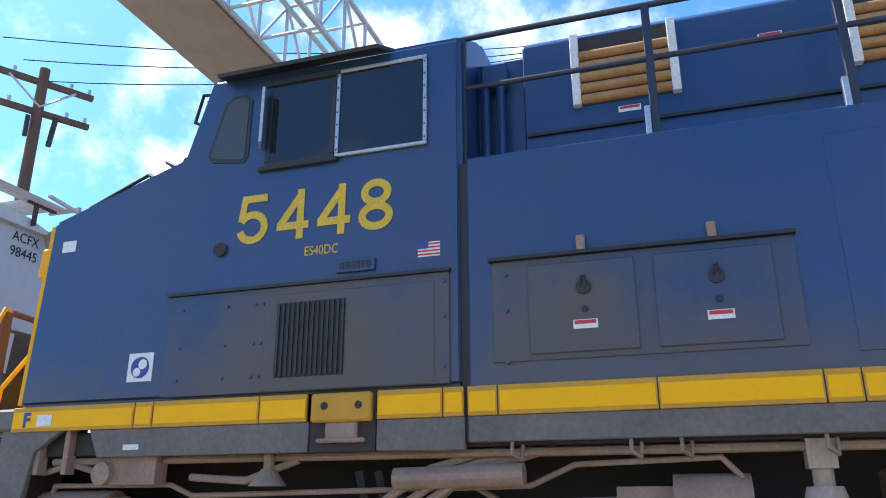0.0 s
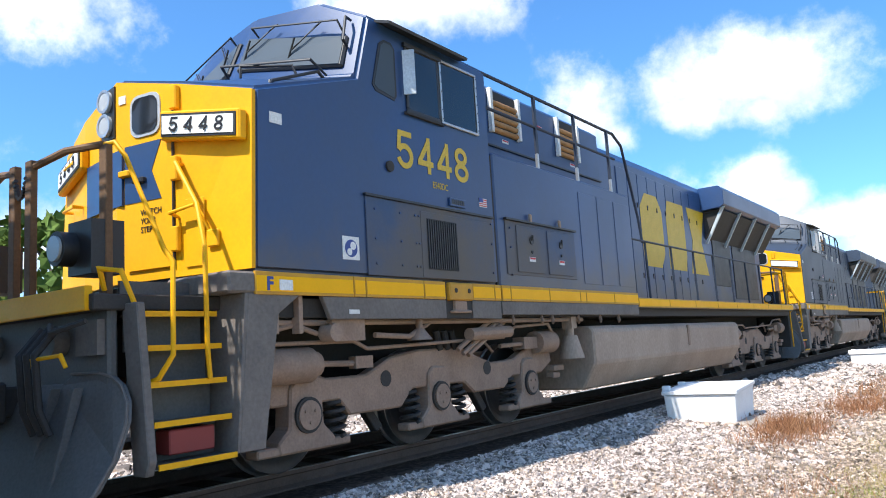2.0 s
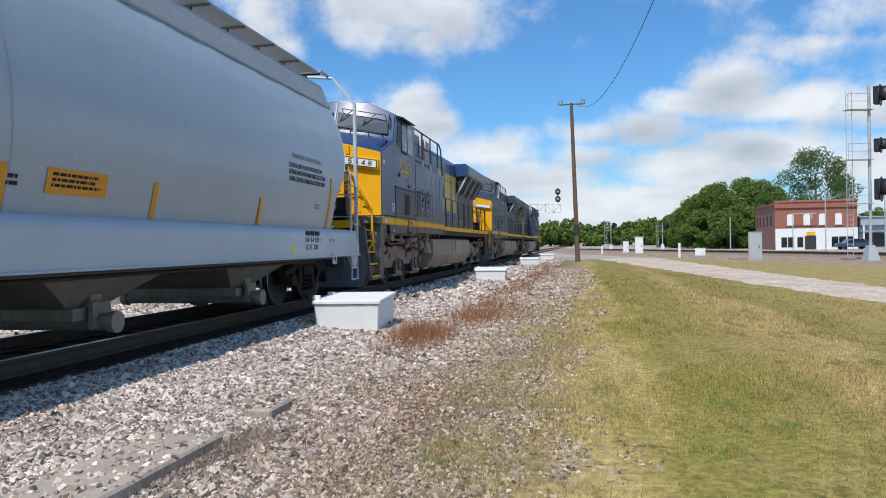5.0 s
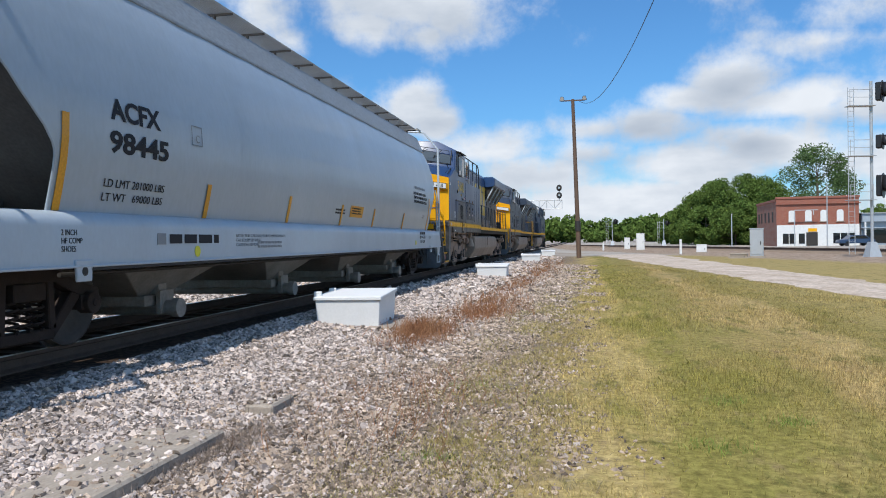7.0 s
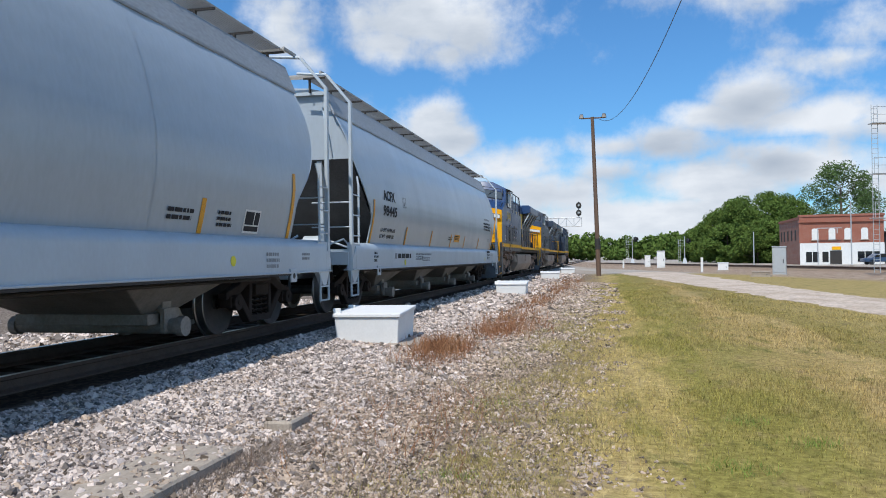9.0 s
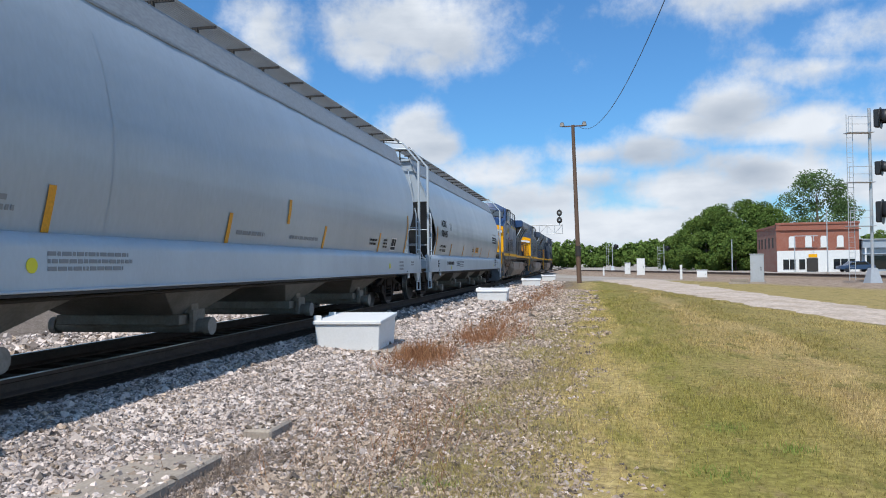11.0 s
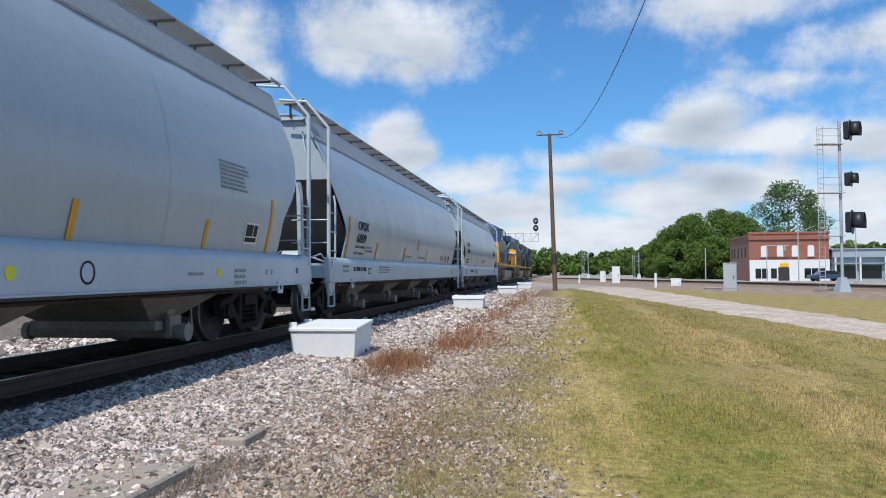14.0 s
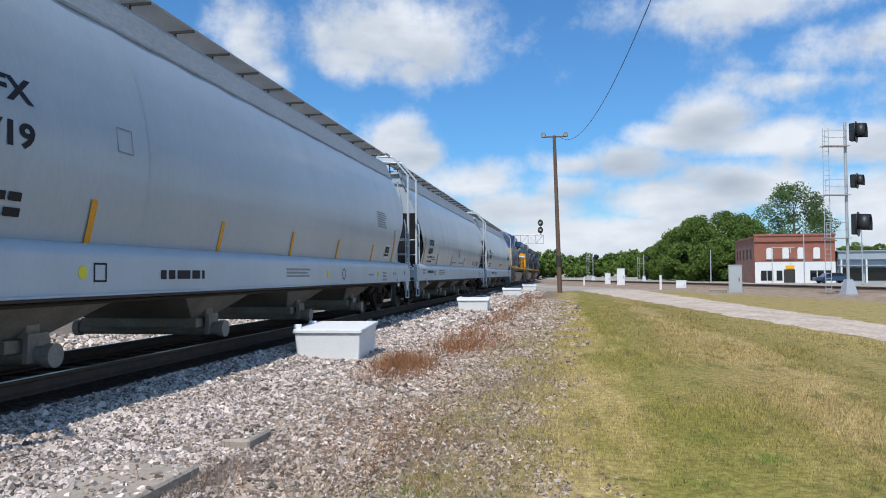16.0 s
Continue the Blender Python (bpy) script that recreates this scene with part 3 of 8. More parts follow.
def build_stones():
    rng = np.random.default_rng(4)
    bv = np.array([(x, y, z) for z in (-0.8, 0.8) for y in (-0.8, 0.8) for x in (-0.8, 0.8)], dtype=float)
    bf = np.array([(0, 2, 3), (0, 3, 1), (4, 5, 7), (4, 7, 6), (0, 1, 5), (0, 5, 4), (2, 6, 7), (2, 7, 3), (0, 4, 6), (0, 6, 2), (1, 3, 7), (1, 7, 5)])
    xs, ys, rs = [], [], []
    for x0, x1, y0, y1, n, r0, r1 in ((-5.0, -1.6, 3.0, 9, 54000, 0.008, 0.027), (-5.0, -1.4, 9, 18, 32000, 0.012, 0.035), (-5.0, -1.5, 18, 34, 11000, 0.028, 0.07),
                                      (-12.5, -7.95, -2, 26, 8000, 0.035, 0.065), (-5.0, -3.0, -4, 3.0, 3000, 0.025, 0.05), (-5.0, -1.8, 34, 62, 5000, 0.05, 0.1)):
        x, y = rng.uniform(x0, x1, n), rng.uniform(y0, y1, n)
        xs.append(x)
        ys.append(y)
        rs.append(rng.uniform(r0, r1, n) * np.where(rng.uniform(0, 1, n) < 0.04, 1.6, 1))
    # the gravel thins out into the grass
    n = 95000
    y = 3.0 + 40 * rng.uniform(0, 1, n) ** 1.8
    x = rng.uniform(-1.9, 0.5, n)
    w = np.array([noise.noise(Vector((a * 1.3, b * 0.8, 9))) + 0.7 * noise.noise(Vector((a * 4, b * 3, 2))) for a, b in zip(x, y)])
    keep = rng.uniform(0, 1, n) < np.clip(0.78 - (x + 0.9) * 0.85 + w * 0.85, 0.0, 1) ** 1.2
    xs.append(x[keep])
    ys.append(y[keep])
    rs.append((rng.uniform(0.007, 0.021, n) * np.clip(y / 9, 1, 3))[keep])
    x, y, r = np.concatenate(xs), np.concatenate(ys), np.concatenate(rs)
    slab = ((x > -3.25) & (x < -2.68) & (y < 5.15)) | ((x > -2.9) & (x < -2.68) & (y > 6.05) & (y < 6.5))
    thin = slab & (rng.uniform(0, 1, len(x)) < 0.9)
    pos = np.stack([x, y, np.where(slab, 0.122, gz(x, y)) + r * 0.12 - np.where(thin, 0.5, 0)], 1)
    scl = r[:, None] * rng.uniform(0.55, 1.35, (len(x), 3)) * np.array([1.1, 1.1, 0.6])
    # browner towards the grass
    brown = rng.uniform(0, 1, len(x)) < np.clip((x + 3.7) / 2.6, 0.12, 0.85)
    kind = np.where(brown, rng.integers(5, 8, len(x)), rng.integers(0, 5, len(x)))
    for k in range(8):
        # broken, angular lumps
        bent = bv * rng.uniform(0.6, 1.2, bv.shape) + rng.normal(0, 0.14, bv.shape)
        q = kind == k
        scatter("ballast_stones", bent, bf, (pos[q], scl[q], turns(rng, int(q.sum()), 1.0)), STONE if k < 5 else DUSTY, "loose broken ballast stones, pale grey and tan", "gravel")


build_stones()
GRASS = material("dry_grass", (0.4, 0.33, 0.12), 0.8, fine=3, bump=0, island=0.6, spec=0.2)


def bands_on_blades():
    nt = GRASS.node_tree
    hsv = next(n for n in nt.nodes if n.type == "HUE_SAT")
    nt.links.new(grass_colour(nt, nt.nodes.new("ShaderNodeTexCoord").outputs["Object"]), hsv.inputs["Color"])


bands_on_blades()
WEED = material("red_weed", (0.29, 0.11, 0.055), 0.85, other=(0.30, 0.19, 0.10), amount=0.8, scale=3, fine=8, bump=0, island=0.4, spec=0.1)
TWIG = material("dry_twig", (0.26, 0.21, 0.17), 0.9, other=(0.16, 0.12, 0.10), amount=0.8, scale=3, fine=8, bump=0, island=0.4, spec=0.1)
BLADE_V = np.array([(-0.5, 0, 0), (0.5, 0, 0), (0.28, 0.12, 0.55), (-0.28, 0.12, 0.55), (0, 0.45, 1.0)])
BLADE_F = np.array([(0, 1, 2), (0, 2, 3), (3, 2, 4)])


def blades(name, n, spots, h0, h1, w, mat, label, category, seed, tilt=0.45):
    """Thin bent blades; spots: a function of the random source and n that gives x and y."""
    rng = np.random.default_rng(seed)
    x, y, k = spots(rng, n)
    h = rng.uniform(h0, h1, len(x)) * k
    pos = np.stack([x, y, gz(x, y) - 0.005], 1)
    scl = np.stack([np.full(len(x), w) * rng.uniform(0.7, 1.4, len(x)) * np.clip(y / 9, 0.8, 3.5), h, h], 1)
    scatter(name, BLADE_V, BLADE_F, (pos, scl, turns(rng, len(x), tilt)), mat, label, category)


def lawn(rng, n):
    y = 3.2 + 40 * rng.uniform(0, 1, n) ** 2.3
    x = rng.uniform(-1.9, 1, n) + rng.uniform(0, 1, n) * (1.5 + 0.42 * y)
    road = np.interp(y, [17, 60], [6.9, 1.9]) - 0.3
    keep = x < road
    edge = np.array([noise.noise(Vector((a * 0.9, b * 0.9, 3))) for a, b in zip(x, y)])
    keep &= rng.uniform(0, 1, n) < np.clip((x + 2.0 + edge * 2.4) / 2.0, 0.0, 1.0) ** 1.3
    thick = np.array([noise.noise(Vector((a * 0.5, b * 0.3, 7))) for a, b in zip(x, y)])
    keep &= thick > rng.uniform(-0.75, 0.25, n)
    return x[keep], y[keep], (0.8 + 0.5 * thick)[keep]


def stubble(rng, n):
    """Thin straw-coloured stalks where the gravel runs out into the grass."""
    y = 3.1 + 36 * rng.uniform(0, 1, n) ** 1.8
    x = rng.normal(-0.75, 0.5, n)
    w = np.array([noise.noise(Vector((a * 1.6, b * 0.9, 21))) for a, b in zip(x, y)])
    keep = w > rng.uniform(-0.5, 0.35, n)
    return x[keep], y[keep], (1 + 0.6 * w)[keep]


def lumps(centres):
    def spots(rng, n):
        c = np.array(centres)
        i = rng.integers(0, len(c), n)
        g = rng.normal(0, 1, (n, 2))
        return c[i, 0] + g[:, 0] * c[i, 2], c[i, 1] + g[:, 1] * c[i, 3], np.ones(n)
    return spots


blades("grass", 215000, lawn, 0.03, 0.08, 0.0055, GRASS, "short dry grass turning from green to straw", "grass", 11)
STRAW = material("straw_stubble", (0.46, 0.36, 0.15), 0.85, other=(0.25, 0.24, 0.07), amount=0.8, scale=0.9, fine=6, bump=0, island=0.4, spec=0.1)
blades("stubble", 95000, stubble, 0.025, 0.075, 0.0048, STRAW, "sparse straw-coloured stubble over gravel", "grass", 15, 0.7)
blades("red_weeds", 6200, lumps([(-2.42, 10.7, 0.28, 0.6), (-2.62, 11.5, 0.17, 0.35), (-2.66, 11.8, 0.16, 0.3), (-2.5, 11.9, 0.22, 0.6), (-2.15, 14.6, 0.25, 0.7), (-1.8, 15.5, 0.35, 1.2), (-2.2, 18.0, 0.3, 1.5), (-2.1, 24.0, 0.3, 2.0), (-2.0, 33, 0.4, 3.0), (-2.2, 42, 0.4, 4), (-1.6, 6.5, 0.5, 1.0)]), 0.10, 0.34, 0.006, WEED, "reddish dried weeds in the gravel", "weeds", 12, 0.7)
blades("dry_twigs", 9000, lumps([(-2.56, 4.5, 0.08, 0.5), (-2.52, 4.9, 0.08, 0.35), (-2.5, 5.3, 0.14, 0.25), (-2.6, 7.3, 0.3, 0.5), (-3.6, 8.2, 0.3, 0.4), (-1.9, 5.6, 0.5, 0.8), (-3.2, 9.6, 0.5, 0.5), (-2.0, 8.0, 0.5, 1.2), (-1.4, 9.5, 0.4, 1.5), (-1.7, 4.6, 0.5, 0.4), (-0.6, 5.5, 0.5, 1.0), (-0.4, 7.5, 0.5, 1.5), (-0.5, 10, 0.5, 2.0), (-0.6, 14, 0.5, 3)]), 0.05, 0.17, 0.004, TWIG, "thin dry grey-brown twigs", "weeds", 13, 1.0)
blades("green_tufts", 700, lumps([(-1.05, 5.05, 0.12, 0.08), (-1.2, 7.6, 0.14, 0.15), (1.2, 7.2, 0.12, 0.12), (1.6, 6.4, 0.1, 0.1), (0.9, 5.6, 0.12, 0.1)]), 0.04, 0.09, 0.006, material("fresh_grass", (0.17, 0.25, 0.04), 0.8, other=(0.2, 0.24, 0.05), amount=0.6, scale=4, bump=0, island=0.3), "fresh green grass tufts", "grass", 14, 0.6)

# gravel road through the grass
ROADMAT = material("gravel_road", (0.59, 0.49, 0.40), 0.95, other=(0.39, 0.305, 0.23), amount=0.85, scale=0.8, fine=9, bump=0.4, spec=0.1, stretch=(1, 0.6, 1), grain=0.22, hard=0.16)


def build_road():
    """The road's sheet: cross-sections every 0.7 m, ragged at both edges, slightly crowned, sunk at the rim."""
    near = ([-30, 0, 10, 17.6, 36, 60, 70], [9.4, 8.6, 7.6, 6.75, 4.6, 1.9, 0.8])
    far = ([-30, 0, 12, 22.6, 44, 69, 78], [14.0, 12.0, 10.3, 8.85, 7.6, 6.2, 6.0])
    b, m = Build(), 8
    ys = [-20 + i * 0.7 for i in range(129)]
    for y in ys:
        x0 = np.interp(y, *near) + 0.45 * noise.noise(Vector((y * 0.35, 1, 0))) + 0.34 * noise.noise(Vector((y * 1.4, 2, 0)))
        x1 = np.interp(y, *far) + 0.45 * noise.noise(Vector((y * 0.35, 5, 0))) + 0.34 * noise.noise(Vector((y * 1.4, 6, 0)))
        for k in range(m + 1):
            q = k / m
            rut = -0.012 * (math.exp(-((q - 0.28) / 0.07) ** 2) + math.exp(-((q - 0.72) / 0.07) ** 2))
            z = (0.004 if k in (0, m) else 0.034 + 0.012 * math.sin(math.pi * q) + rut) + 0.008 * noise.noise(Vector((q * 6, y, 3)))
            b.v.append((x0 + (x1 - x0) * q, y, z))
    b.f = [(j * (m + 1) + k, j * (m + 1) + k + 1, (j + 1) * (m + 1) + k + 1, (j + 1) * (m + 1) + k) for j in range(len(ys) - 1) for k in range(m)]
    b.m = [0] * len(b.f)
    thing("road", b, ROADMAT, (0, 0, 0), "pale worn gravel road", "road", kind="structure", smooth=60)


build_road()

# ---- track ----
RAILSTEEL = material("rail_rust", (0.125, 0.087, 0.067), 0.9, spec=0.2, other=(0.07, 0.05, 0.041), amount=0.7, scale=5, fine=60, bump=0.2)
TIE = material("old_tie", (0.09, 0.075, 0.06), 0.9, other=(0.045, 0.038, 0.032), amount=0.8, scale=5, fine=50, bump=0.4, stretch=(0.4, 4, 1), random=0.25)
RAILPROF = [(-0.036, 0), (-0.036, -0.035), (-0.010, -0.05), (-0.008, -0.13), (-0.07, -0.155), (-0.07, -0.175), (0.07, -0.175), (0.07, -0.155), (0.008, -0.13), (0.010, -0.05), (0.036, -0.035), (0.036, 0)]


def build_track(name, place, turn, y0, y1, ties):
    tr = root(name, place, "railway track with rusty rails on timber ties", "track", kind="structure")
    tr.rotation_euler = (0, 0, radians(turn))
    for s in (-1, 1):
        b = Build().prism_y([(s * 0.753 + x, z) for x, z in RAILPROF], y0, y1)
        part("rail", b, RAILSTEEL, tr, "rusty steel rail")
        b = Build().box(s * 0.753 - 0.03, s * 0.753 + 0.03, y0, y1, -0.001, 0.003)
        part("rail_head", b, TREAD, tr, "polished rail head")
    tie = Build().box(-1.3, 1.3, -0.11, 0.11, -0.33, -0.178).mesh("tie", TIE, 0.012)
    for i in range(ties[2]):
        ob = part("tie", tie, TIE, tr)
        ob.location = (0.03 * math.sin(i * 7.3), ties[0] + i * ties[1], 0)
        ob.rotation_euler = (0, 0, 0.02 * math.sin(i * 3.7))


build_track("track", (CL, 0, RAIL), 0, -120, 260, (-18, 0.53, 190))
build_track("crossing_track", (18.6, 77, 0.34), 16.2, -90, 70, (-60, 0.56, 200))
b = Build().prism_y([(-3.2, -0.36), (-1.5, -0.2), (1.5, -0.2), (3.2, -0.36)], -90, 70)
DIRT = material("brown_dirt", (0.31, 0.225, 0.155), 0.95, other=(0.20, 0.14, 0.095), amount=0.85, scale=0.9, fine=9, bump=0.6, spec=0.1, grain=0.25)
ob = thing("embankment", b, DIRT, (18.6, 77, 0.34), "low gravel bed of the crossing track", "track bed", kind="structure")
ob.rotation_euler = (0, 0, radians(16.2))

# half-buried slabs in the gravel
SLAB = material("weathered_slab", (0.42, 0.355, 0.285), 0.95, other=(0.24, 0.2, 0.165), amount=0.7, scale=4, fine=40, bump=0.5, stretch=(1, 0.5, 1))
for x0, x1, y0, y1, z in ((-3.25, -2.66, 3.0, 5.2, 0.128), (-2.92, -2.66, 6.05, 6.55, 0.115)):
    b = Build().prism_x([(y0, -0.05), (y1 - 0.05, -0.05), (y1, z - 0.02), (y1 - 0.03, z), (y0, z)], x0, x1)
    thing("concrete_slab", b, SLAB, (0, 0, 0), "half-buried weathered slab in the gravel", "slab", "slabs in the gravel", bevel=0.02)

# ---- signal boxes beside the track ----
BOXPAINT = material("box_paint", (0.80, 0.80, 0.79), 0.55, other=(0.66, 0.65, 0.62), amount=0.4, scale=3, fine=30, bump=0.01, grain=0.03)


def relay_box(x, y, turn=4.0, w=1.10, d=1.45, h=0.54, label="low light grey metal relay box on the gravel"):
    z0 = ground_z(x, y) - 0.03
    r = root("relay_box", (x, y, z0), label, "relay box", "relay boxes along the track")
    r.rotation_euler = (0, 0, radians(turn))
    b = Build().solid([(-w / 2 + 0.03, -d / 2 + 0.03, 0), (w / 2 - 0.03, -d / 2 + 0.03, 0), (w / 2 - 0.03, d / 2 - 0.03, 0), (-w / 2 + 0.03, d / 2 - 0.03, 0), (-w / 2, -d / 2, h - 0.09), (w / 2, -d / 2, h - 0.09), (w / 2, d / 2, h - 0.03), (-w / 2, d / 2, h - 0.03)],
                      [(0, 1, 2, 3), (4, 5, 6, 7), (0, 1, 5, 4), (1, 2, 6, 5), (2, 3, 7, 6), (3, 0, 4, 7)])
    part("body", b, BOXPAINT, r, bevel=0.01)
    b = Build().solid([(sx * (w / 2 + 0.03), sy * (d / 2 + 0.03), z + (0.05 if sy > 0 else 0)) for z in (h - 0.085, h - 0.02) for sx, sy in ((-1, -1), (1, -1), (1, 1), (-1, 1))],
                      [(0, 1, 2, 3), (4, 5, 6, 7), (0, 1, 5, 4), (1, 2, 6, 5), (2, 3, 7, 6), (3, 0, 4, 7)])
    part("lid", b, BOXPAINT, r, "flat overhanging lid", bevel=0.012)
    for sy in (-0.55, 0.1):
        b = Build().box(-w / 2 - 0.05, -w / 2 + 0.08, sy * d - 0.03 + 0.2, sy * d + 0.03 + 0.2, h - 0.06, h + 0.06)
        part("hinge", b, BOXPAINT, r, bevel=0.01)
    return r


relay_box(-3.98, 12.75)
relay_box(-3.62, 29.4, 3, 1.15, 1.6, 0.50)
relay_box(-3.55, 48.8, 3, 1.15, 1.6, 0.50)
relay_box(-3.3, 66.0, 3, 1.15, 1.6, 0.50)
b = Build().box(-0.35, 0.35, -0.6, 0.6, -0.03, 0.05)
thing("base_plank", b, SLAB, (-3.22, 12.5, 0.06), "weathered board lying beside a relay box", "board", bevel=0.01)

# ---- light pole with two floodlights and its wire ----
POLE = material("creosote_pole", (0.17, 0.105, 0.07), 0.9, other=(0.085, 0.055, 0.04), amount=0.8, scale=2, fine=40, bump=0.4, stretch=(3, 3, 0.3))
GALV = material("galvanised", (0.52, 0.54, 0.55), 0.45, metal=0.4, other=(0.4, 0.41, 0.42), amount=0.5, scale=4, fine=40, bump=0.05)


def light_pole():
    r = root("light_pole", (-0.62, 60.0, 0), "brown wooden pole with two floodlights", "light pole")
    b = Build().cyl((0, 0, -0.1), (-0.32, 0, 12.4), 0.19, 14, 0.13)
    part("pole", b, POLE, r, smooth=40)
    b = Build().cyl((-0.05, 0, 2.1), (-0.065, 0, 2.9), 0.22, 14)
    part("sleeve", b, DARK, r, smooth=40)
    b = Build().box(-1.2, 0.6, -0.05, 0.05, 12.27, 12.36)
    part("crossarm", b, POLE, r)
    for x in (-1.15, 0.57):
        b = Build().solid([(x - 0.2, -0.35, 12.25), (x + 0.2, -0.35, 12.25), (x + 0.2, 0.1, 12.3), (x - 0.2, 0.1, 12.3), (x - 0.12, -0.2, 12.62), (x + 0.12, -0.2, 12.62), (x + 0.12, 0.1, 12.62), (x - 0.12, 0.1, 12.62)],
                          [(0, 1, 2, 3), (4, 5, 6, 7), (0, 1, 5, 4), (1, 2, 6, 5), (2, 3, 7, 6), (3, 0, 4, 7)])
        part("floodlight", b, BLACK, r, "dark floodlight", bevel=0.03)
    return r


light_pole()


def wire(name, p, q, sag, radius, n=40):
    b = Build()
    p, q = Vector(p), Vector(q)
    b.tube([p.lerp(q, i / n) - Vector((0, 0, sag * 4 * (i / n) * (1 - i / n))) for i in range(n + 1)], radius, 5)
    thing(name, b, BLACK, (0, 0, 0), "dark overhead wire strung from a pole", "wire", "overhead wires")


wire("overhead_wire", (-0.45, 60, 12.25), (5.6, -12, 19.6), 6.1, 0.016)

# ---- signal tower, cabinets ----
def lattice_ladder(r, x, z0, z1, w=0.4, step=0.33):
    for s in (-1, 1):
        part("ladder_stile", Build().cyl((x + s * w / 2, 0, z0), (x + s * w / 2, 0, z1), 0.022, 6), GALV, r)
    z = z0 + 0.2
    while z < z1:
        part("ladder_rung", Build().cyl((x - w / 2, 0, z), (x + w / 2, 0, z), 0.014, 5), GALV, r)
        z += step


def signal_mast(place, top, heads, label, turn=0.0, scale=1.0, sizes=(1.0, 0.74, 1.16)):
    r = root("signal_mast", place, label, "railway signal", "railway signals")
    r.rotation_euler = (0, 0, radians(turn))
    b = Build().cyl((0, 0, 0), (0, 0, top), 0.10 * scale, 12)
    part("mast", b, GALV, r, smooth=40)
    b = Build().solid([(sx * (0.42 if i == 0 else 0.2), sy * (0.42 if i == 0 else 0.2), z) for i, z in ((0, 0), (1, 1.0)) for sx, sy in ((-1, -1), (1, -1), (1, 1), (-1, 1))],
                      [(0, 1, 2, 3), (4, 5, 6, 7), (0, 1, 5, 4), (1, 2, 6, 5), (2, 3, 7, 6), (3, 0, 4, 7)])
    part("base", b, GALV, r)
    lattice_ladder(r, -1.35 * scale, 0.2, top - 0.4)
    for z in heads:
        b = Build()
        b.box(-1.6 * scale, 0.15, -0.35, 0.35, z - 0.95, z - 0.91)
        b.tube([(-1.6 * scale, -0.35, z - 0.9), (-1.6 * scale, -0.35, z + 0.1), (-0.1, -0.35, z + 0.1), (-0.1, -0.35, z - 0.9)], 0.02, 6)
        b.tube([(-1.6 * scale, -0.35, z - 0.4), (-0.1, -0.35, z - 0.4)], 0.016, 6)
        part("platform", b, GALV, r)
    mast_scale = scale
    for z, grow in zip(heads, sizes):
        scale = mast_scale * grow
        head = part("signal_head", Build().box(-0.25, 0.25, -0.22, 0.16, -0.6 * scale, 0.6 * scale), BLACK, r, "black colour-light signal head", bevel=0.06, at=(0.45, -0.1, z))
        head.rotation_euler = (0, 0, radians(48))
        ring = [(0.58 * scale * math.cos(i * math.pi / 12), 0.72 * scale * math.sin(i * math.pi / 12)) for i in range(24)]
        part("target", Build().prism_y(ring, -0.26, -0.22), BLACK, head, "oval black target")
        hood = []
        for i in range(13):
            a = math.pi * (i / 12 * 1.35 - 0.175)
            hood.append((math.cos(a), math.sin(a)))
        k = Build()
        for ca, sa in hood:
            k.v += [(0.5 * scale * ca, -0.26, 0.6 * scale * sa), (0.5 * scale * ca, -0.85 * scale, 0.6 * scale * sa - 0.06)]
        k.f = [(2 * i, 2 * i + 2, 2 * i + 3, 2 * i + 1) for i in range(len(hood) - 1)]
        k.m = [0] * len(k.f)
        ob = part("visor", k, BLACK, head, "deep black hood", smooth=50)
        md = ob.modifiers.new("thick", "SOLIDIFY")
        md.thickness = 0.02
    return r


signal_mast((18.55, 54.4, 0), 11.6, (10.9, 7.6, 4.7), "tall grey signal mast with three black heads", 12)
signal_mast((4.7, 145, 0), 5.4, (4.6,), "far slim signal mast", 0, 0.7)
signal_mast((14.2, 147, 0), 5.0, (4.2,), "far slim signal mast", 0, 0.7)


def cabinet(place, w, d, h, mats, label, turn=-8):
    r = root("cabinet", place, label, "cabinet", "trackside cabinets")
    r.rotation_euler = (0, 0, radians(turn))
    part("body", Build().box(-w / 2, w / 2, -d / 2, d / 2, 0.12, h), mats, r, bevel=0.015)
    part("plinth", Build().box(-w / 2 - 0.1, w / 2 + 0.1, -d / 2 - 0.1, d / 2 + 0.1, -0.05, 0.12), SLAB, r, bevel=0.01)
    part("roof", Build().box(-w / 2 - 0.04, w / 2 + 0.04, -d / 2 - 0.04, d / 2 + 0.04, h, h + 0.06), mats, r, bevel=0.015)
    part("door", Build().box(-w / 2 + 0.06, w / 2 - 0.06, -d / 2 - 0.02, -d / 2, 0.25, h - 0.1), mats, r, bevel=0.008)
    part("handle", Build().box(w / 2 - 0.2, w / 2 - 0.15, -d / 2 - 0.05, -d / 2 - 0.02, h * 0.45, h * 0.58), BLACK, r)


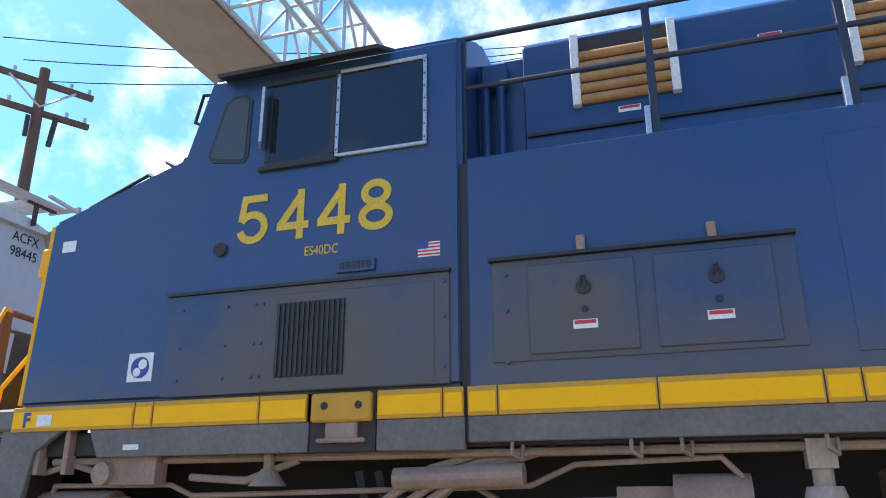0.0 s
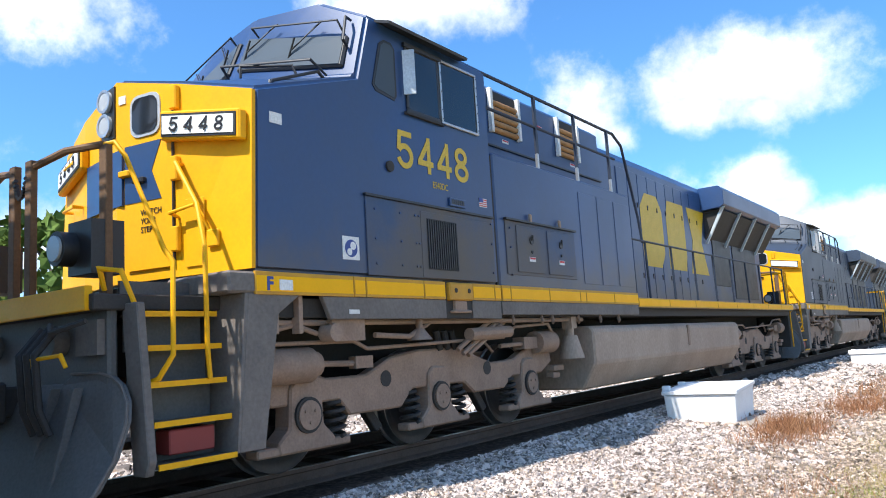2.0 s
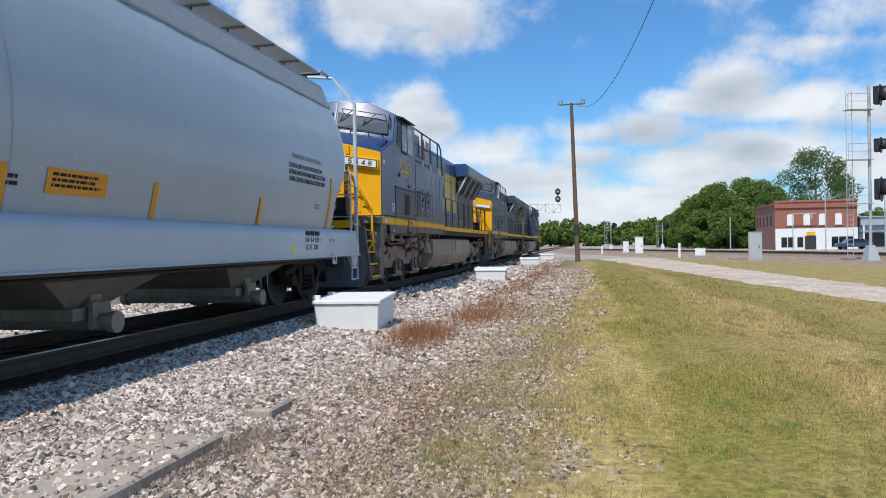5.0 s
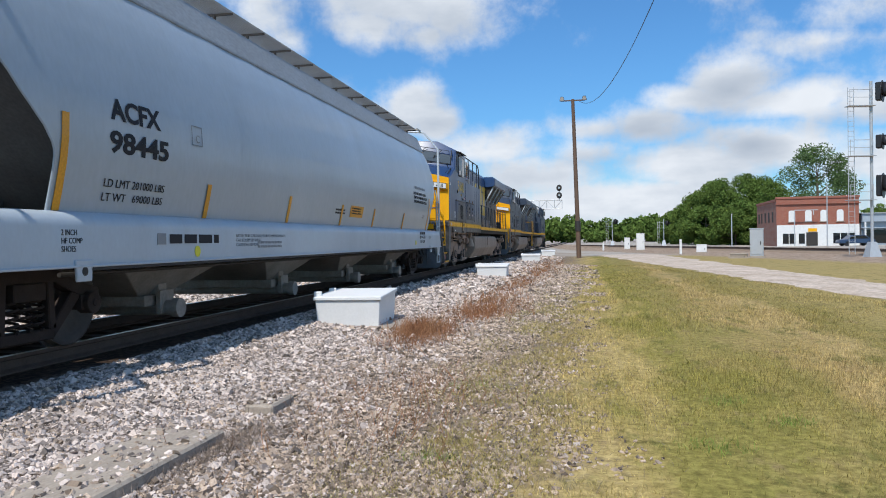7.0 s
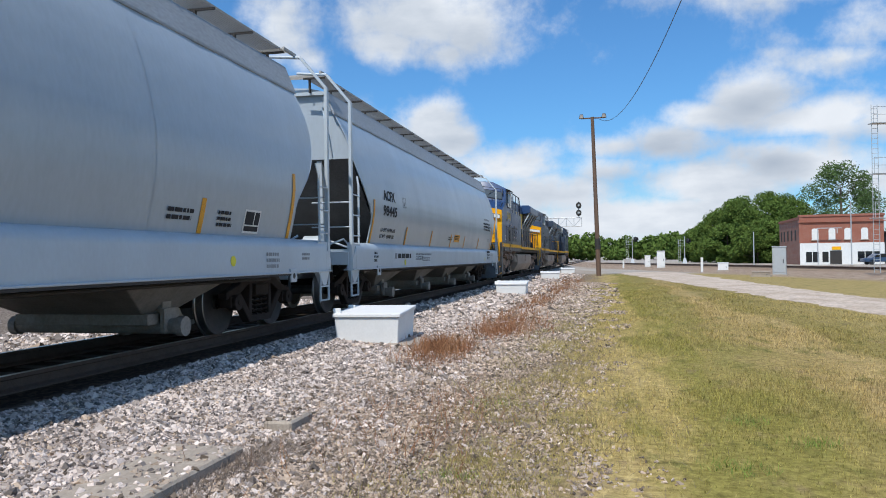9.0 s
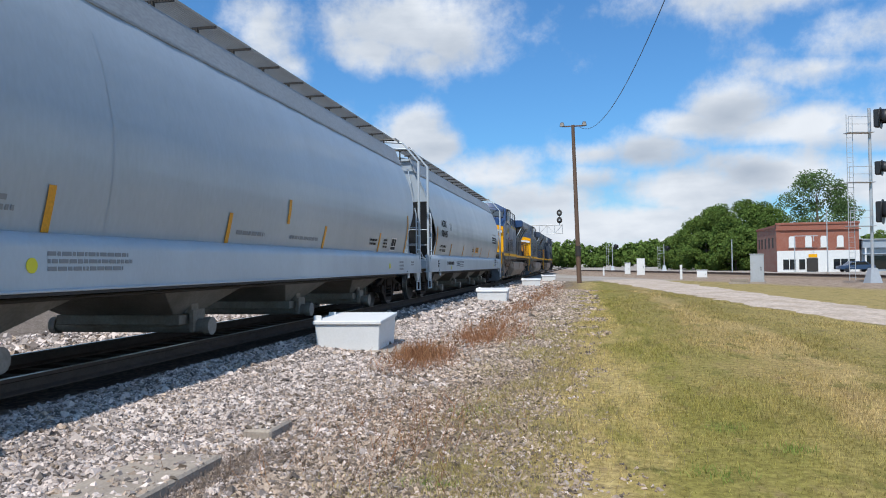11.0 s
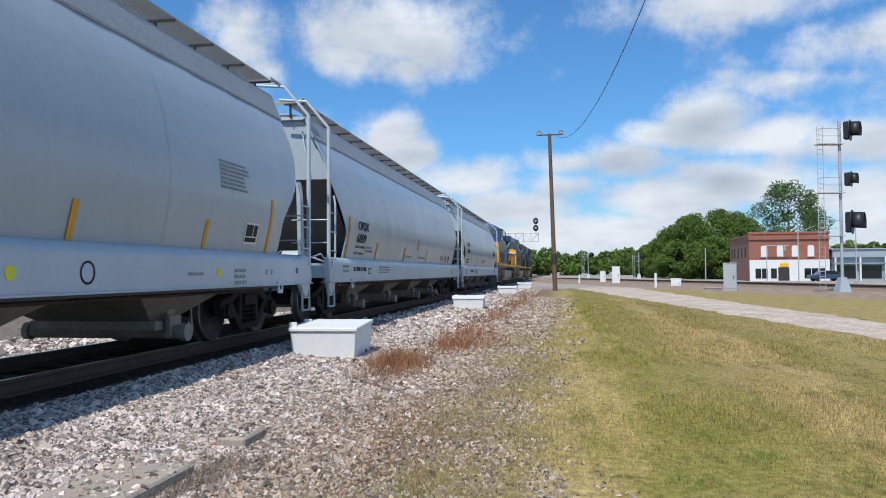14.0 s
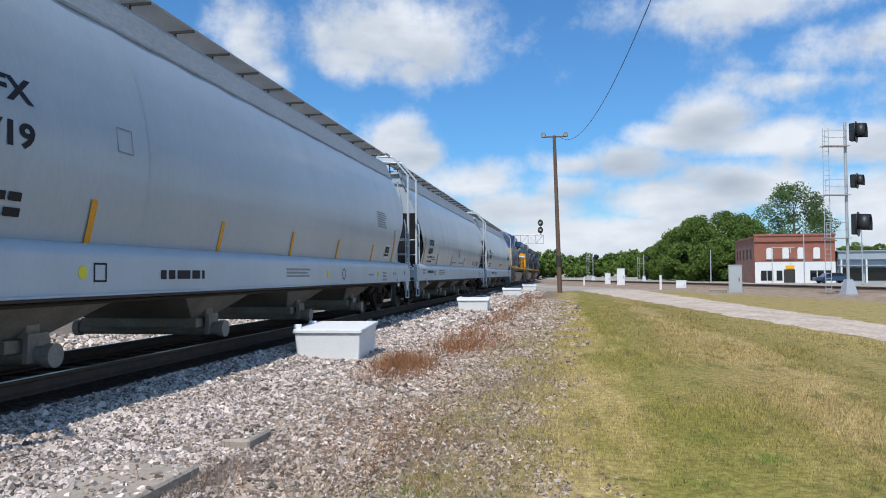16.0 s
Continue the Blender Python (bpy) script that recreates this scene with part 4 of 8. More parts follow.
cabinet((11.55, 55.4, 0), 0.86, 0.7, 1.98, GALV, "tall pale grey equipment cabinet by the gravel road", -14)
cabinet((6.15, 91, 0), 0.9, 0.8, 2.0, WHITE, "white equipment cabinet in the gravel yard", -4)
cabinet((5.1, 100, 0), 0.7, 0.7, 1.5, WHITE, "small white equipment cabinet in the yard", -4)
cabinet((10.4, 73, 0), 0.9, 0.7, 0.75, BOXPAINT, "low grey battery box beside the road", -8)
cabinet((10.2, 54.5, 0), 1.1, 0.7, 0.28, SLAB, "low concrete pad beside a cabinet", -14)
for x, y, h in ((8.2, 70, 1.3), (2.0, 96, 1.0)):
    thing("marker_post", Build().box(-0.1, 0.1, -0.1, 0.1, -0.05, h), WHITE, (x, y, 0), "weathered white marker post", "post", "marker posts", bevel=0.02)



def slim_pole(x, y, h, label):
    r = root("slim_pole", (x, y, 0), label, "pole", "slim poles before the shops")
    part("shaft", Build().cyl((0, 0, -0.05), (0, 0, h), 0.075, 10, 0.055), GALV, r, smooth=40)
    part("cap", Build().cyl((0, 0, h), (0, 0, h + 0.08), 0.09, 10, 0.04), GALV, r, smooth=40)
    part("footing", Build().cyl((0, 0, -0.05), (0, 0, 0.18), 0.2, 12, 0.17), SLAB, r, smooth=40)


slim_pole(27.0, 93.0, 7.3, "tall slim grey pole before the brick building")
slim_pole(33.1, 92.6, 7.1, "tall slim grey pole before the grey building")
slim_pole(17.0, 95.0, 4.1, "short slim grey pole by the trees")

# ---- signal bridge far down the line, and the one beside the engine ----
def truss(r, x0, x1, y, z0, z1, bays, depth=0.8, rad=0.04):
    for yy in (y, y + depth):
        for z in (z0, z1):
            part("truss_chord", Build().cyl((x0, yy, z), (x1, yy, z), rad, 8), GALV, r)

    def web(a, c, k):
        part("truss_web", Build().cyl(a, c, rad * k, 6), GALV, r)

    for i in range(bays + 1):
        x = x0 + (x1 - x0) * i / bays
        for yy in (y, y + depth):
            web((x, yy, z0), (x, yy, z1), 0.7)
            if i < bays:
                xn = x0 + (x1 - x0) * (i + 1) / bays
                web((x, yy, z0 if i % 2 else z1), (xn, yy, z1 if i % 2 else z0), 0.6)
        web((x, y, z0), (x, y + depth, z0), 0.6)
        web((x, y, z1), (x, y + depth, z1), 0.6)


def far_bridge():
    r = root("signal_bridge", (0, 115, 0), "grey cantilever signal bridge over the track", "signal bridge", "signal bridges")
    truss(r, -10.5, -3.6, 0, 6.1, 7.4, 6)
    part("mast", Build().cyl((-10.2, 0.4, 0), (-10.2, 0.4, 8.0), 0.28, 12), GALV, r, smooth=40)
    for z in (8.1, 9.2):
        b = Build()
        b.prism_y([(-4.0 + 0.42 * math.cos(i * 0.5236), z + 0.5 * math.sin(i * 0.5236)) for i in range(12)], -0.1, 0.0)
        part("target", b, DARK, r)
        part("lamp", Build().cyl((-4.0, -0.15, z), (-4.0, -0.4, z), 0.15, 12), LENS, r)
    part("head_post", Build().cyl((-4.0, 0.1, 7.3), (-4.0, 0.1, 9.8), 0.06, 8), GALV, r)


def near_bridge():
    r = root("signal_bridge", (0, -6.4, 0), "pale lattice cantilever signal bridge with walkway", "signal bridge", "signal bridges")
    truss(r, -13.2, -7.3, 0.4, 8.5, 9.7, 7, 1.1, 0.05)
    part("walkway", Build().box(-10.9, -7.2, -0.95, 0.35, 8.42, 8.5), material("walk_plate", (0.36, 0.31, 0.25), 0.8, bump=0.1), r, "tan walkway plate")
    b = Build()
    for y in (-0.95,):
        b.tube([(-10.9, y, 8.5), (-10.9, y, 9.5), (-7.2, y, 9.5), (-7.2, y, 8.5)], 0.03, 6)
        b.tube([(-10.9, y, 9.0), (-7.2, y, 9.0)], 0.025, 6)
    part("walkway_rail", b, GALV, r)
    for sx in (-13.2, -12.0):
        for sy in (0.4, 1.5):
            b = Build().cyl((sx + (0.5 if sx > -12.5 else -0.5), sy + (0.3 if sy > 1 else -0.3), 0), (sx, sy, 9.6), 0.10, 8)
            part("tower_leg", b, GALV, r)
    for i in range(7):
        z, zn = i * 1.35, (i + 1) * 1.35
        for sy in (0.3, 1.6):
            for xa, za, xb, zb in ((-13.5, z, -11.8, zn), (-11.8, z, -13.5, zn), (-13.4, zn, -11.8, zn)):
                part("tower_web", Build().cyl((xa, sy, za), (xb, sy, zb), 0.04, 6), GALV, r)


far_bridge()
near_bridge()


def utility_pole(x, y, h, turn, label="tarred utility pole with crossarms behind the track"):
    r = root("utility_pole", (x, y, 0), label, "utility pole", "utility poles")
    r.rotation_euler = (0, 0, radians(turn))
    part("pole", Build().cyl((0, 0, -0.1), (0, 0, h), 0.17, 12, 0.11), POLE, r, smooth=40)
    for z in (h - 0.35, h - 1.1):
        part("crossarm", Build().box(-1.1, 1.1, -0.06, 0.06, z - 0.06, z + 0.06), POLE, r)
        b = Build()
        for i in (-1.0, -0.6, 0.6, 1.0):
            b.cyl((i, 0, z + 0.06), (i, 0, z + 0.2), 0.04, 8)
        part("insulator", b, GALV, r)
    part("brace", Build().tube([(-0.7, -0.08, h - 0.4), (0, -0.1, h - 1.0), (0.7, -0.08, h - 0.4)], 0.025, 6), GALV, r)
    part("fuse", Build().cyl((0.3, -0.15, h - 1.9), (0.35, -0.2, h - 1.2), 0.06, 8).cyl((-0.2, -0.15, h - 1.8), (-0.2, -0.15, h - 1.3), 0.05, 8), BLACK, r)


utility_pole(-11.6, -13.3, 10.9, 150)
utility_pole(-17.3, -0.5, 13.0, 80)
for k in range(3):
    wire("overhead_wire", (-11.6 + 0.6 * k, -13.3, 10.6 + 0.2 * k), (-17.3, -1.2 + 0.7 * k, 12.7), 0.5, 0.012, 14)

# ---- buildings ----
def brick_material():
    mat = material("red_brick", (0.36, 0.12, 0.075), 0.85, other=(0.25, 0.085, 0.055), amount=0.7, scale=0.8, fine=20, bump=0.1)
    nt = mat.node_tree
    br = nt.nodes.new("ShaderNodeTexBrick")
    br.inputs["Scale"].default_value = 4.0
    br.inputs["Color1"].default_value, br.inputs["Color2"].default_value, br.inputs["Mortar"].default_value = (0.38, 0.13, 0.08, 1), (0.27, 0.09, 0.06, 1), (0.34, 0.26, 0.21, 1)
    br.inputs["Mortar Size"].default_value = 0.015
    mp = nt.nodes.new("ShaderNodeMapping")
    mp.inputs["Rotation"].default_value = (radians(90), 0, 0)
    tc = nt.nodes.new("ShaderNodeTexCoord")
    nt.links.new(tc.outputs["Object"], mp.inputs["Vector"])
    nt.links.new(mp.outputs[0], br.inputs["Vector"])
    mx = next(n for n in nt.nodes if n.type == "MIX_RGB")
    nt.links.new(br.outputs["Color"], mx.inputs[1])
    return mat


BRICK = brick_material()
SIDING = material("grey_siding", (0.34, 0.39, 0.44), 0.55, other=(0.27, 0.31, 0.35), amount=0.5, scale=0.5, fine=20, bump=0.05)


def brick_house():
    r = root("brick_building", (26.0, 112.0, 0), "two-storey red brick building with white shopfront", "building")
    r.rotation_euler = (0, 0, radians(-3))
    W, D, H, M = 10.4, 16.5, 6.55, 2.95
    part("wall", Build().box(0, W, 0, D, 0, H), BRICK, r, "red brick wall")
    part("parapet", Build().box(-0.12, W + 0.12, -0.12, 0.5, H, H + 0.3).box(-0.12, 0.3, 0.5, D, H - 0.3, H + 0.05), BRICK, r, bevel=0.03)
    part("cornice", Build().box(-0.2, W + 0.2, -0.22, -0.02, H - 0.75, H - 0.62), BRICK, r)
    part("shopfront", Build().box(0.0, W + 0.02, -0.08, -0.01, 0, M), WHITE, r, "white painted shopfront")
    for x in (1.95, 4.05, 6.0, 8.05):
        prof = [(x - 0.42, 3.4), (x + 0.42, 3.4), (x + 0.42, 4.75), (x + 0.25, 4.95), (x - 0.25, 4.95), (x - 0.42, 4.75)]
        part("upper_window", Build().prism_y(prof, -0.05, 0.02), WHITE, r, "white boarded window with arched head")
        part("window_sill", Build().box(x - 0.55, x + 0.55, -0.15, -0.01, 3.3, 3.4), SLAB, r)
    for x0, x1 in ((0.7, 2.4), (2.75, 3.6), (7.1, 9.9)):
        part("shop_window", Build().box(x0, x1, -0.11, -0.07, 0.35, 1.75), PANE, r, "dark shop window")
        n = max(1, int((x1 - x0) / 0.8))
        for i in range(n + 1):
            x = x0 + (x1 - x0) * i / n
            part("shop_mullion", Build().box(x - 0.04, x + 0.04, -0.14, -0.10, 0.3, 1.8), WHITE, r)
    part("shop_door", Build().box(3.75, 5.2, -0.12, -0.07, 0.05, 1.9), DARK, r, "dark shop doorway")
    part("sign", Build().box(4.0, 5.1, -0.16, -0.09, 2.0, 2.45), YELLOW, r, "small yellow and white sign")
    for y in (2.5, 5.5, 8.5, 11.5, 14):
        part("side_window", Build().box(-0.03, 0.02, y, y + 1.0, 3.4, 4.9), DARK, r)
    for x in (0.4,):
        part("pilaster", Build().box(-0.06, x, -0.06, 0.2, M, H), BRICK, r)
    b = Build().box(2.0, 5.0, -1.2, -1.1, 4.9, 5.0).box(2.0, 2.1, -1.2, -1.1, 0, 5.0).box(4.4, 4.5, -1.2, -1.1, 4.2, 5.0)
    part("awning_frame", b, GALV, r)


def grey_shed():
    r = root("grey_building", (36.75, 111.7, 0), "long low grey metal-sided building", "building")
    part("wall", Build().box(0, 34, 0, 18, 0, 4.2), SIDING, r)
    part("fascia", Build().box(-0.05, 34, -0.6, 0, 3.2, 4.3).box(-0.05, 34, -0.7, 0, 2.3, 2.45), SIDING, r, bevel=0.03)
    part("roof", Build().box(-0.2, 34.2, -0.8, 18.2, 4.3, 4.42), GALV, r)
    for i in range(6):
        part("shop_window", Build().box(0.6 + i * 3.2, 3.2 + i * 3.2, -0.05, 0.02, 0.3, 2.1), PANE, r)
        part("column", Build().box(0.2 + i * 3.2, 0.4 + i * 3.2, -0.65, -0.5, 0, 3.2), WHITE, r)


brick_house()
grey_shed()


def parked_car(place, turn):
    r = root("parked_car", place, "dark parked car in front of the buildings", "car")
    r.rotation_euler = (0, 0, radians(turn))
    prof = [(-2.2, 0.35), (-2.15, 0.8), (-1.3, 0.92), (-0.7, 1.42), (0.9, 1.42), (1.6, 0.95), (2.15, 0.85), (2.2, 0.35)]
    b = Build().prism_y(prof, -0.85, 0.85)
    part("body", b, plain("car_blue", (0.03, 0.06, 0.12), 0.3), r, bevel=0.06, smooth=40)
    b = Build().prism_y([(-1.1, 0.95), (-0.65, 1.36), (0.85, 1.36), (1.4, 0.97)], -0.87, 0.87)
    part("window", b, PANE, r)
    for x in (-1.35, 1.35):
        for y in (-0.75, 0.75):
            part("wheel", Build().cyl((x, y - 0.1, 0.32), (x, y + 0.12, 0.32), 0.32, 18), BLACK, r, smooth=40)


parked_car((34.6, 107.5, 0), 5)

# ---- trees ----
LEAF = material("leaves", (0.06, 0.11, 0.022), 0.75, other=(0.15, 0.21, 0.048), amount=0.85, scale=0.3, fine=1.2, bump=0, island=0.28, spec=0.1)
LEAF2 = material("pale_leaves", (0.10, 0.16, 0.05), 0.7, other=(0.06, 0.105, 0.03), amount=0.8, scale=0.4, fine=1.2, bump=0, island=0.4, spec=0.25)
BARK = material("bark", (0.13, 0.10, 0.08), 0.95, bump=0.5, scale=4)
LEAF_V = np.array([(-0.5, -0.35, 0), (0.5, -0.35, 0.08), (0.45, 0.4, -0.05), (-0.4, 0.45, 0.1)])
LEAF_F = np.array([(0, 1, 2), (0, 2, 3)])


def clumps(rng, centres, radii, n, size):
    """Leaf cards gathered round clump centres."""
    i = rng.integers(0, len(centres), n)
    d = rng.normal(0, 1, (n, 3))
    d /= np.linalg.norm(d, axis=1)[:, None]
    pos = centres[i] + d * (radii[i] * rng.uniform(0.55, 1.05, n))[:, None] * np.array([1, 1, 0.8])
    return pos, np.repeat((size * rng.uniform(0.6, 1.4, n))[:, None], 3, 1), turns(rng, n)


def tree(x, y, h, w, seed, leaf, n=2600, size=0.5, low=0.25, many=26, label="leafy green tree behind the buildings", name="tree"):
    rng = np.random.default_rng(seed)
    r = root(name, (x, y, 0), label, "tree", "trees round the yard")
    b = Build().cyl((0, 0, -0.1), (0.1, 0, h * 0.45), h * 0.022 + 0.06, 10, h * 0.014 + 0.03).cyl((0.1, 0, h * 0.45), (0, 0.2, h * 0.85), h * 0.014 + 0.03, 8, 0.03)
    c = []
    for k in range(many):
        a, u = rng.uniform(0, 6.283), rng.uniform(0, 1)
        z = h * (low + (0.95 - low) * u)
        wide = w * 0.5 * math.sqrt(max(0.08, 1 - (2 * u - 0.85) ** 2 * 0.8)) * rng.uniform(0.55, 1.0)
        c.append((wide * math.cos(a), wide * math.sin(a), z))
        if k % 3 == 0:
            b.cyl((0.05, 0, z * 0.75), c[-1], 0.07, 6, 0.02)
    part("trunk", b, BARK, r, smooth=40)
    c = np.array(c)
    crown = scatter("crown", LEAF_V, LEAF_F, clumps(rng, c, rng.uniform(0.10, 0.19, len(c)) * w, n, size), leaf, "", "")
    crown.parent = r
    del crown["kind"]
    return r


# the round clump by the brick building
for k, (az, d, h, w) in enumerate(((-6.6, 172, 7.5, 9), (-7.8, 165, 10, 11), (-9.0, 160, 12, 12), (-10.2, 158, 13, 13), (-11.3, 150, 12.5, 12), (-12.4, 146, 11, 11), (-8.4, 150, 7, 9), (-10.4, 140, 7, 9), (-11.9, 139, 6.5, 8))):
    a = radians(az)
    tree(-math.sin(a) * d, math.cos(a) * d, h, w, 40 + k, LEAF, 20000, 0.23, 0.05, 44, "dense rounded green tree at the yard's edge")
# the tall airy tree behind the roof
tree(-math.sin(radians(-15.6)) * 150, math.cos(radians(-15.6)) * 150, 17.2, 13.5, 71, LEAF2, 15000, 0.21, 0.35, 42, "tall airy tree behind the brick building")
for k, (az, d, h) in enumerate(((-19.5, 190, 7.5), (-21, 185, 7), (-22.5, 190, 8), (-24, 190, 8))):
    a = radians(az)
    tree(-math.sin(a) * d, math.cos(a) * d, h, 9, 80 + k, LEAF, 7000, 0.28, 0.05, 24)
# tree beyond the train, and a pine by the line
tree(-19.5, 118, 12.5, 9, 90, LEAF, 2200, 0.5, 0.1, 24, "green tree beyond the track")
tree(-30.5, 23.5, 14.5, 8.5, 91, LEAF2, 9000, 0.20, 0.3, 34, "airy pine tree beyond the track", "pine_tree")
tree(-33, 16.5, 8.5, 8, 92, LEAF, 3000, 0.4, 0.05, 22, "green tree beyond the track")
tree(-36, 30, 9, 8, 93, LEAF, 3000, 0.4, 0.05, 22, "green tree beyond the track")


def far_woods():
    rng = np.random.default_rng(3)
    m = 700
    az = np.radians(rng.uniform(-35, 42, m))
    d = rng.uniform(285, 330, m)
    h = rng.uniform(6.8, 10.0, m) * (1 + 0.15 * np.sin(np.degrees(az) * 0.9))
    c = np.stack([-np.sin(az) * d, np.cos(az) * d, h * rng.uniform(0.25, 0.8, m)], 1)
    scatter("far_woods", LEAF_V, LEAF_F, clumps(rng, c, h * 0.36, 190000, 0.85), LEAF, "distant band of green woods", "woods")


far_woods()


# ---- the train ----
WHEELSETS = []  # object, its place on the vehicle, wheel radius


def wheelset(parent, y, r, gauge_half=0.75):
    b = Build()
    for s in (-1, 1):
        prof = [(0.0, 0.09), (0.04, 0.10), (0.035, r * 0.42), (0.015, r * 0.72), (0.0, r * 0.80), (-0.02, r * 0.87), (-0.02, r * 0.985)]
        tread = [(-0.02, r * 0.985), (-0.015, r), (0.09, r + 0.004), (0.10, r + 0.027), (0.125, r + 0.024), (0.13, r * 0.86)]
        back = [(0.13, r * 0.86), (0.11, r * 0.7), (0.11, 0.11), (0.2, 0.09)]
        for pr, m in ((prof, 0), (tread, 1), (back, 0)):
            b.lathe_x([(s * (gauge_half + 0.06 - x), q) for x, q in pr], 32, m)
    b.cyl((-gauge_half, 0, 0), (gauge_half, 0, 0), 0.085, 12)
    # worn hub plate with bolts that show the turning
    for s in (-1, 1):
        for i in range(3):
            a = i * 2.094
            b.cyl((s * (gauge_half + 0.02), 0.055 * math.cos(a), 0.055 * math.sin(a)), (s * (gauge_half + 0.075), 0.055 * math.cos(a), 0.055 * math.sin(a)), 0.014, 6)
    ob = part("wheelset", b, [WHEEL, TREAD], parent, "steel wheelset with polished treads", smooth=35, at=(0, y, r))
    WHEELSETS.append((ob, (0, y, r), r))
    return ob


def spring(parent, x, y, z0, z1, r, mat, turns=5):
    b, n = Build(), turns * 10
    pts = [(x + r * math.cos(i * 0.628), y + r * math.sin(i * 0.628), z0 + (z1 - z0) * i / n) for i in range(n + 1)]
    b.tube(pts, r * 0.2, 5)
    return part("coil_spring", b, mat, parent, "", smooth=40)


def freight_truck(car, yc, mat):
    """A two-axle bogie of a freight car: cast side frames, bolster, springs, bearing adapters, wheelsets."""
    b = Build().box(-1.10, 1.10, yc - 0.22, yc + 0.22, 0.55, 0.72)
    b.box(-0.9, 0.9, yc - 0.85, yc - 0.78, 0.40, 0.50).box(-0.9, 0.9, yc + 0.78, yc + 0.85, 0.40, 0.50)
    b.cyl((0, yc, 0.7), (0, yc, 0.82), 0.2, 14)
    bogie = part("bogie", b, mat, car, "grimy two-axle freight bogie", bevel=0.01)
    for s in (-1, 1):
        x0, x1 = s * 0.93, s * 1.07
        b = Build()
        # frame as top chord, two struts and a bottom chord, with the windows open
        b.prism_x([(-1.10, 0.52), (-1.10, 0.62), (-0.78, 0.70), (-0.42, 0.86), (0.42, 0.86), (0.78, 0.70), (1.10, 0.62), (1.10, 0.52), (0.74, 0.56), (0.40, 0.72), (-0.40, 0.72), (-0.74, 0.56)], x0 + yc * 0, x1)
        b.prism_x([(-0.80, 0.56), (-0.64, 0.60), (-0.34, 0.28), (-0.36, 0.14)], x0, x1)
        b.prism_x([(0.80, 0.56), (0.64, 0.60), (0.34, 0.28), (0.36, 0.14)], x0, x1)
        b.box(x0, x1, -0.37, 0.37, 0.14, 0.25)
        b.prism_x([(-0.40, 0.24), (-0.30, 0.24), (-0.27, 0.74), (-0.37, 0.74)], x0, x1)
        b.prism_x([(0.40, 0.24), (0.30, 0.24), (0.27, 0.74), (0.37, 0.74)], x0, x1)
        b.v = [(x, y + yc, z) for x, y, z in b.v]
        part("side_frame", b, mat, bogie, "cast steel bogie side frame", bevel=0.012)
        for w in (-0.89, 0.89):
            e = Build()
            e.box(s * 0.92, s * 1.10, yc + w - 0.14, yc + w + 0.14, 0.40, 0.56)
            e.cyl((s * 1.0, yc + w, 0.47), (s * 1.16, yc + w, 0.47), 0.12, 14)
            e.cyl((s * 1.16, yc + w, 0.47), (s * 1.175, yc + w, 0.47), 0.045, 6)
            part("bearing_adapter", e, mat, bogie, "", bevel=0.008, smooth=30)
        for q in (-0.17, 0.0, 0.17):
            spring(bogie, s * 1.0, yc + q, 0.25, 0.55, 0.075, mat, 4)
    for w in (-0.89, 0.89):
        wheelset(bogie, yc + w, 0.47)


# half section of the car body: (x, z) from the sill up to the roof's middle
SECTION = [(1.465, 1.39), (1.515, 1.6), (1.56, 1.8), (1.595, 2.0), (1.615, 2.2), (1.615, 2.4), (1.60, 2.6), (1.545, 2.9), (1.46, 3.25), (1.35, 3.58), (1.24, 3.82), (1.13, 4.02)]


def body_half(z):
    """Half the length of the side sheets at height z."""
    return float(np.interp(z, [1.39, 1.95, 2.05, 2.2, 2.45, 2.75, 3.0, 3.3, 4.1], [8.58, 8.58, 8.62, 8.75, 9.02, 9.28, 9.42, 9.50, 9.56]))


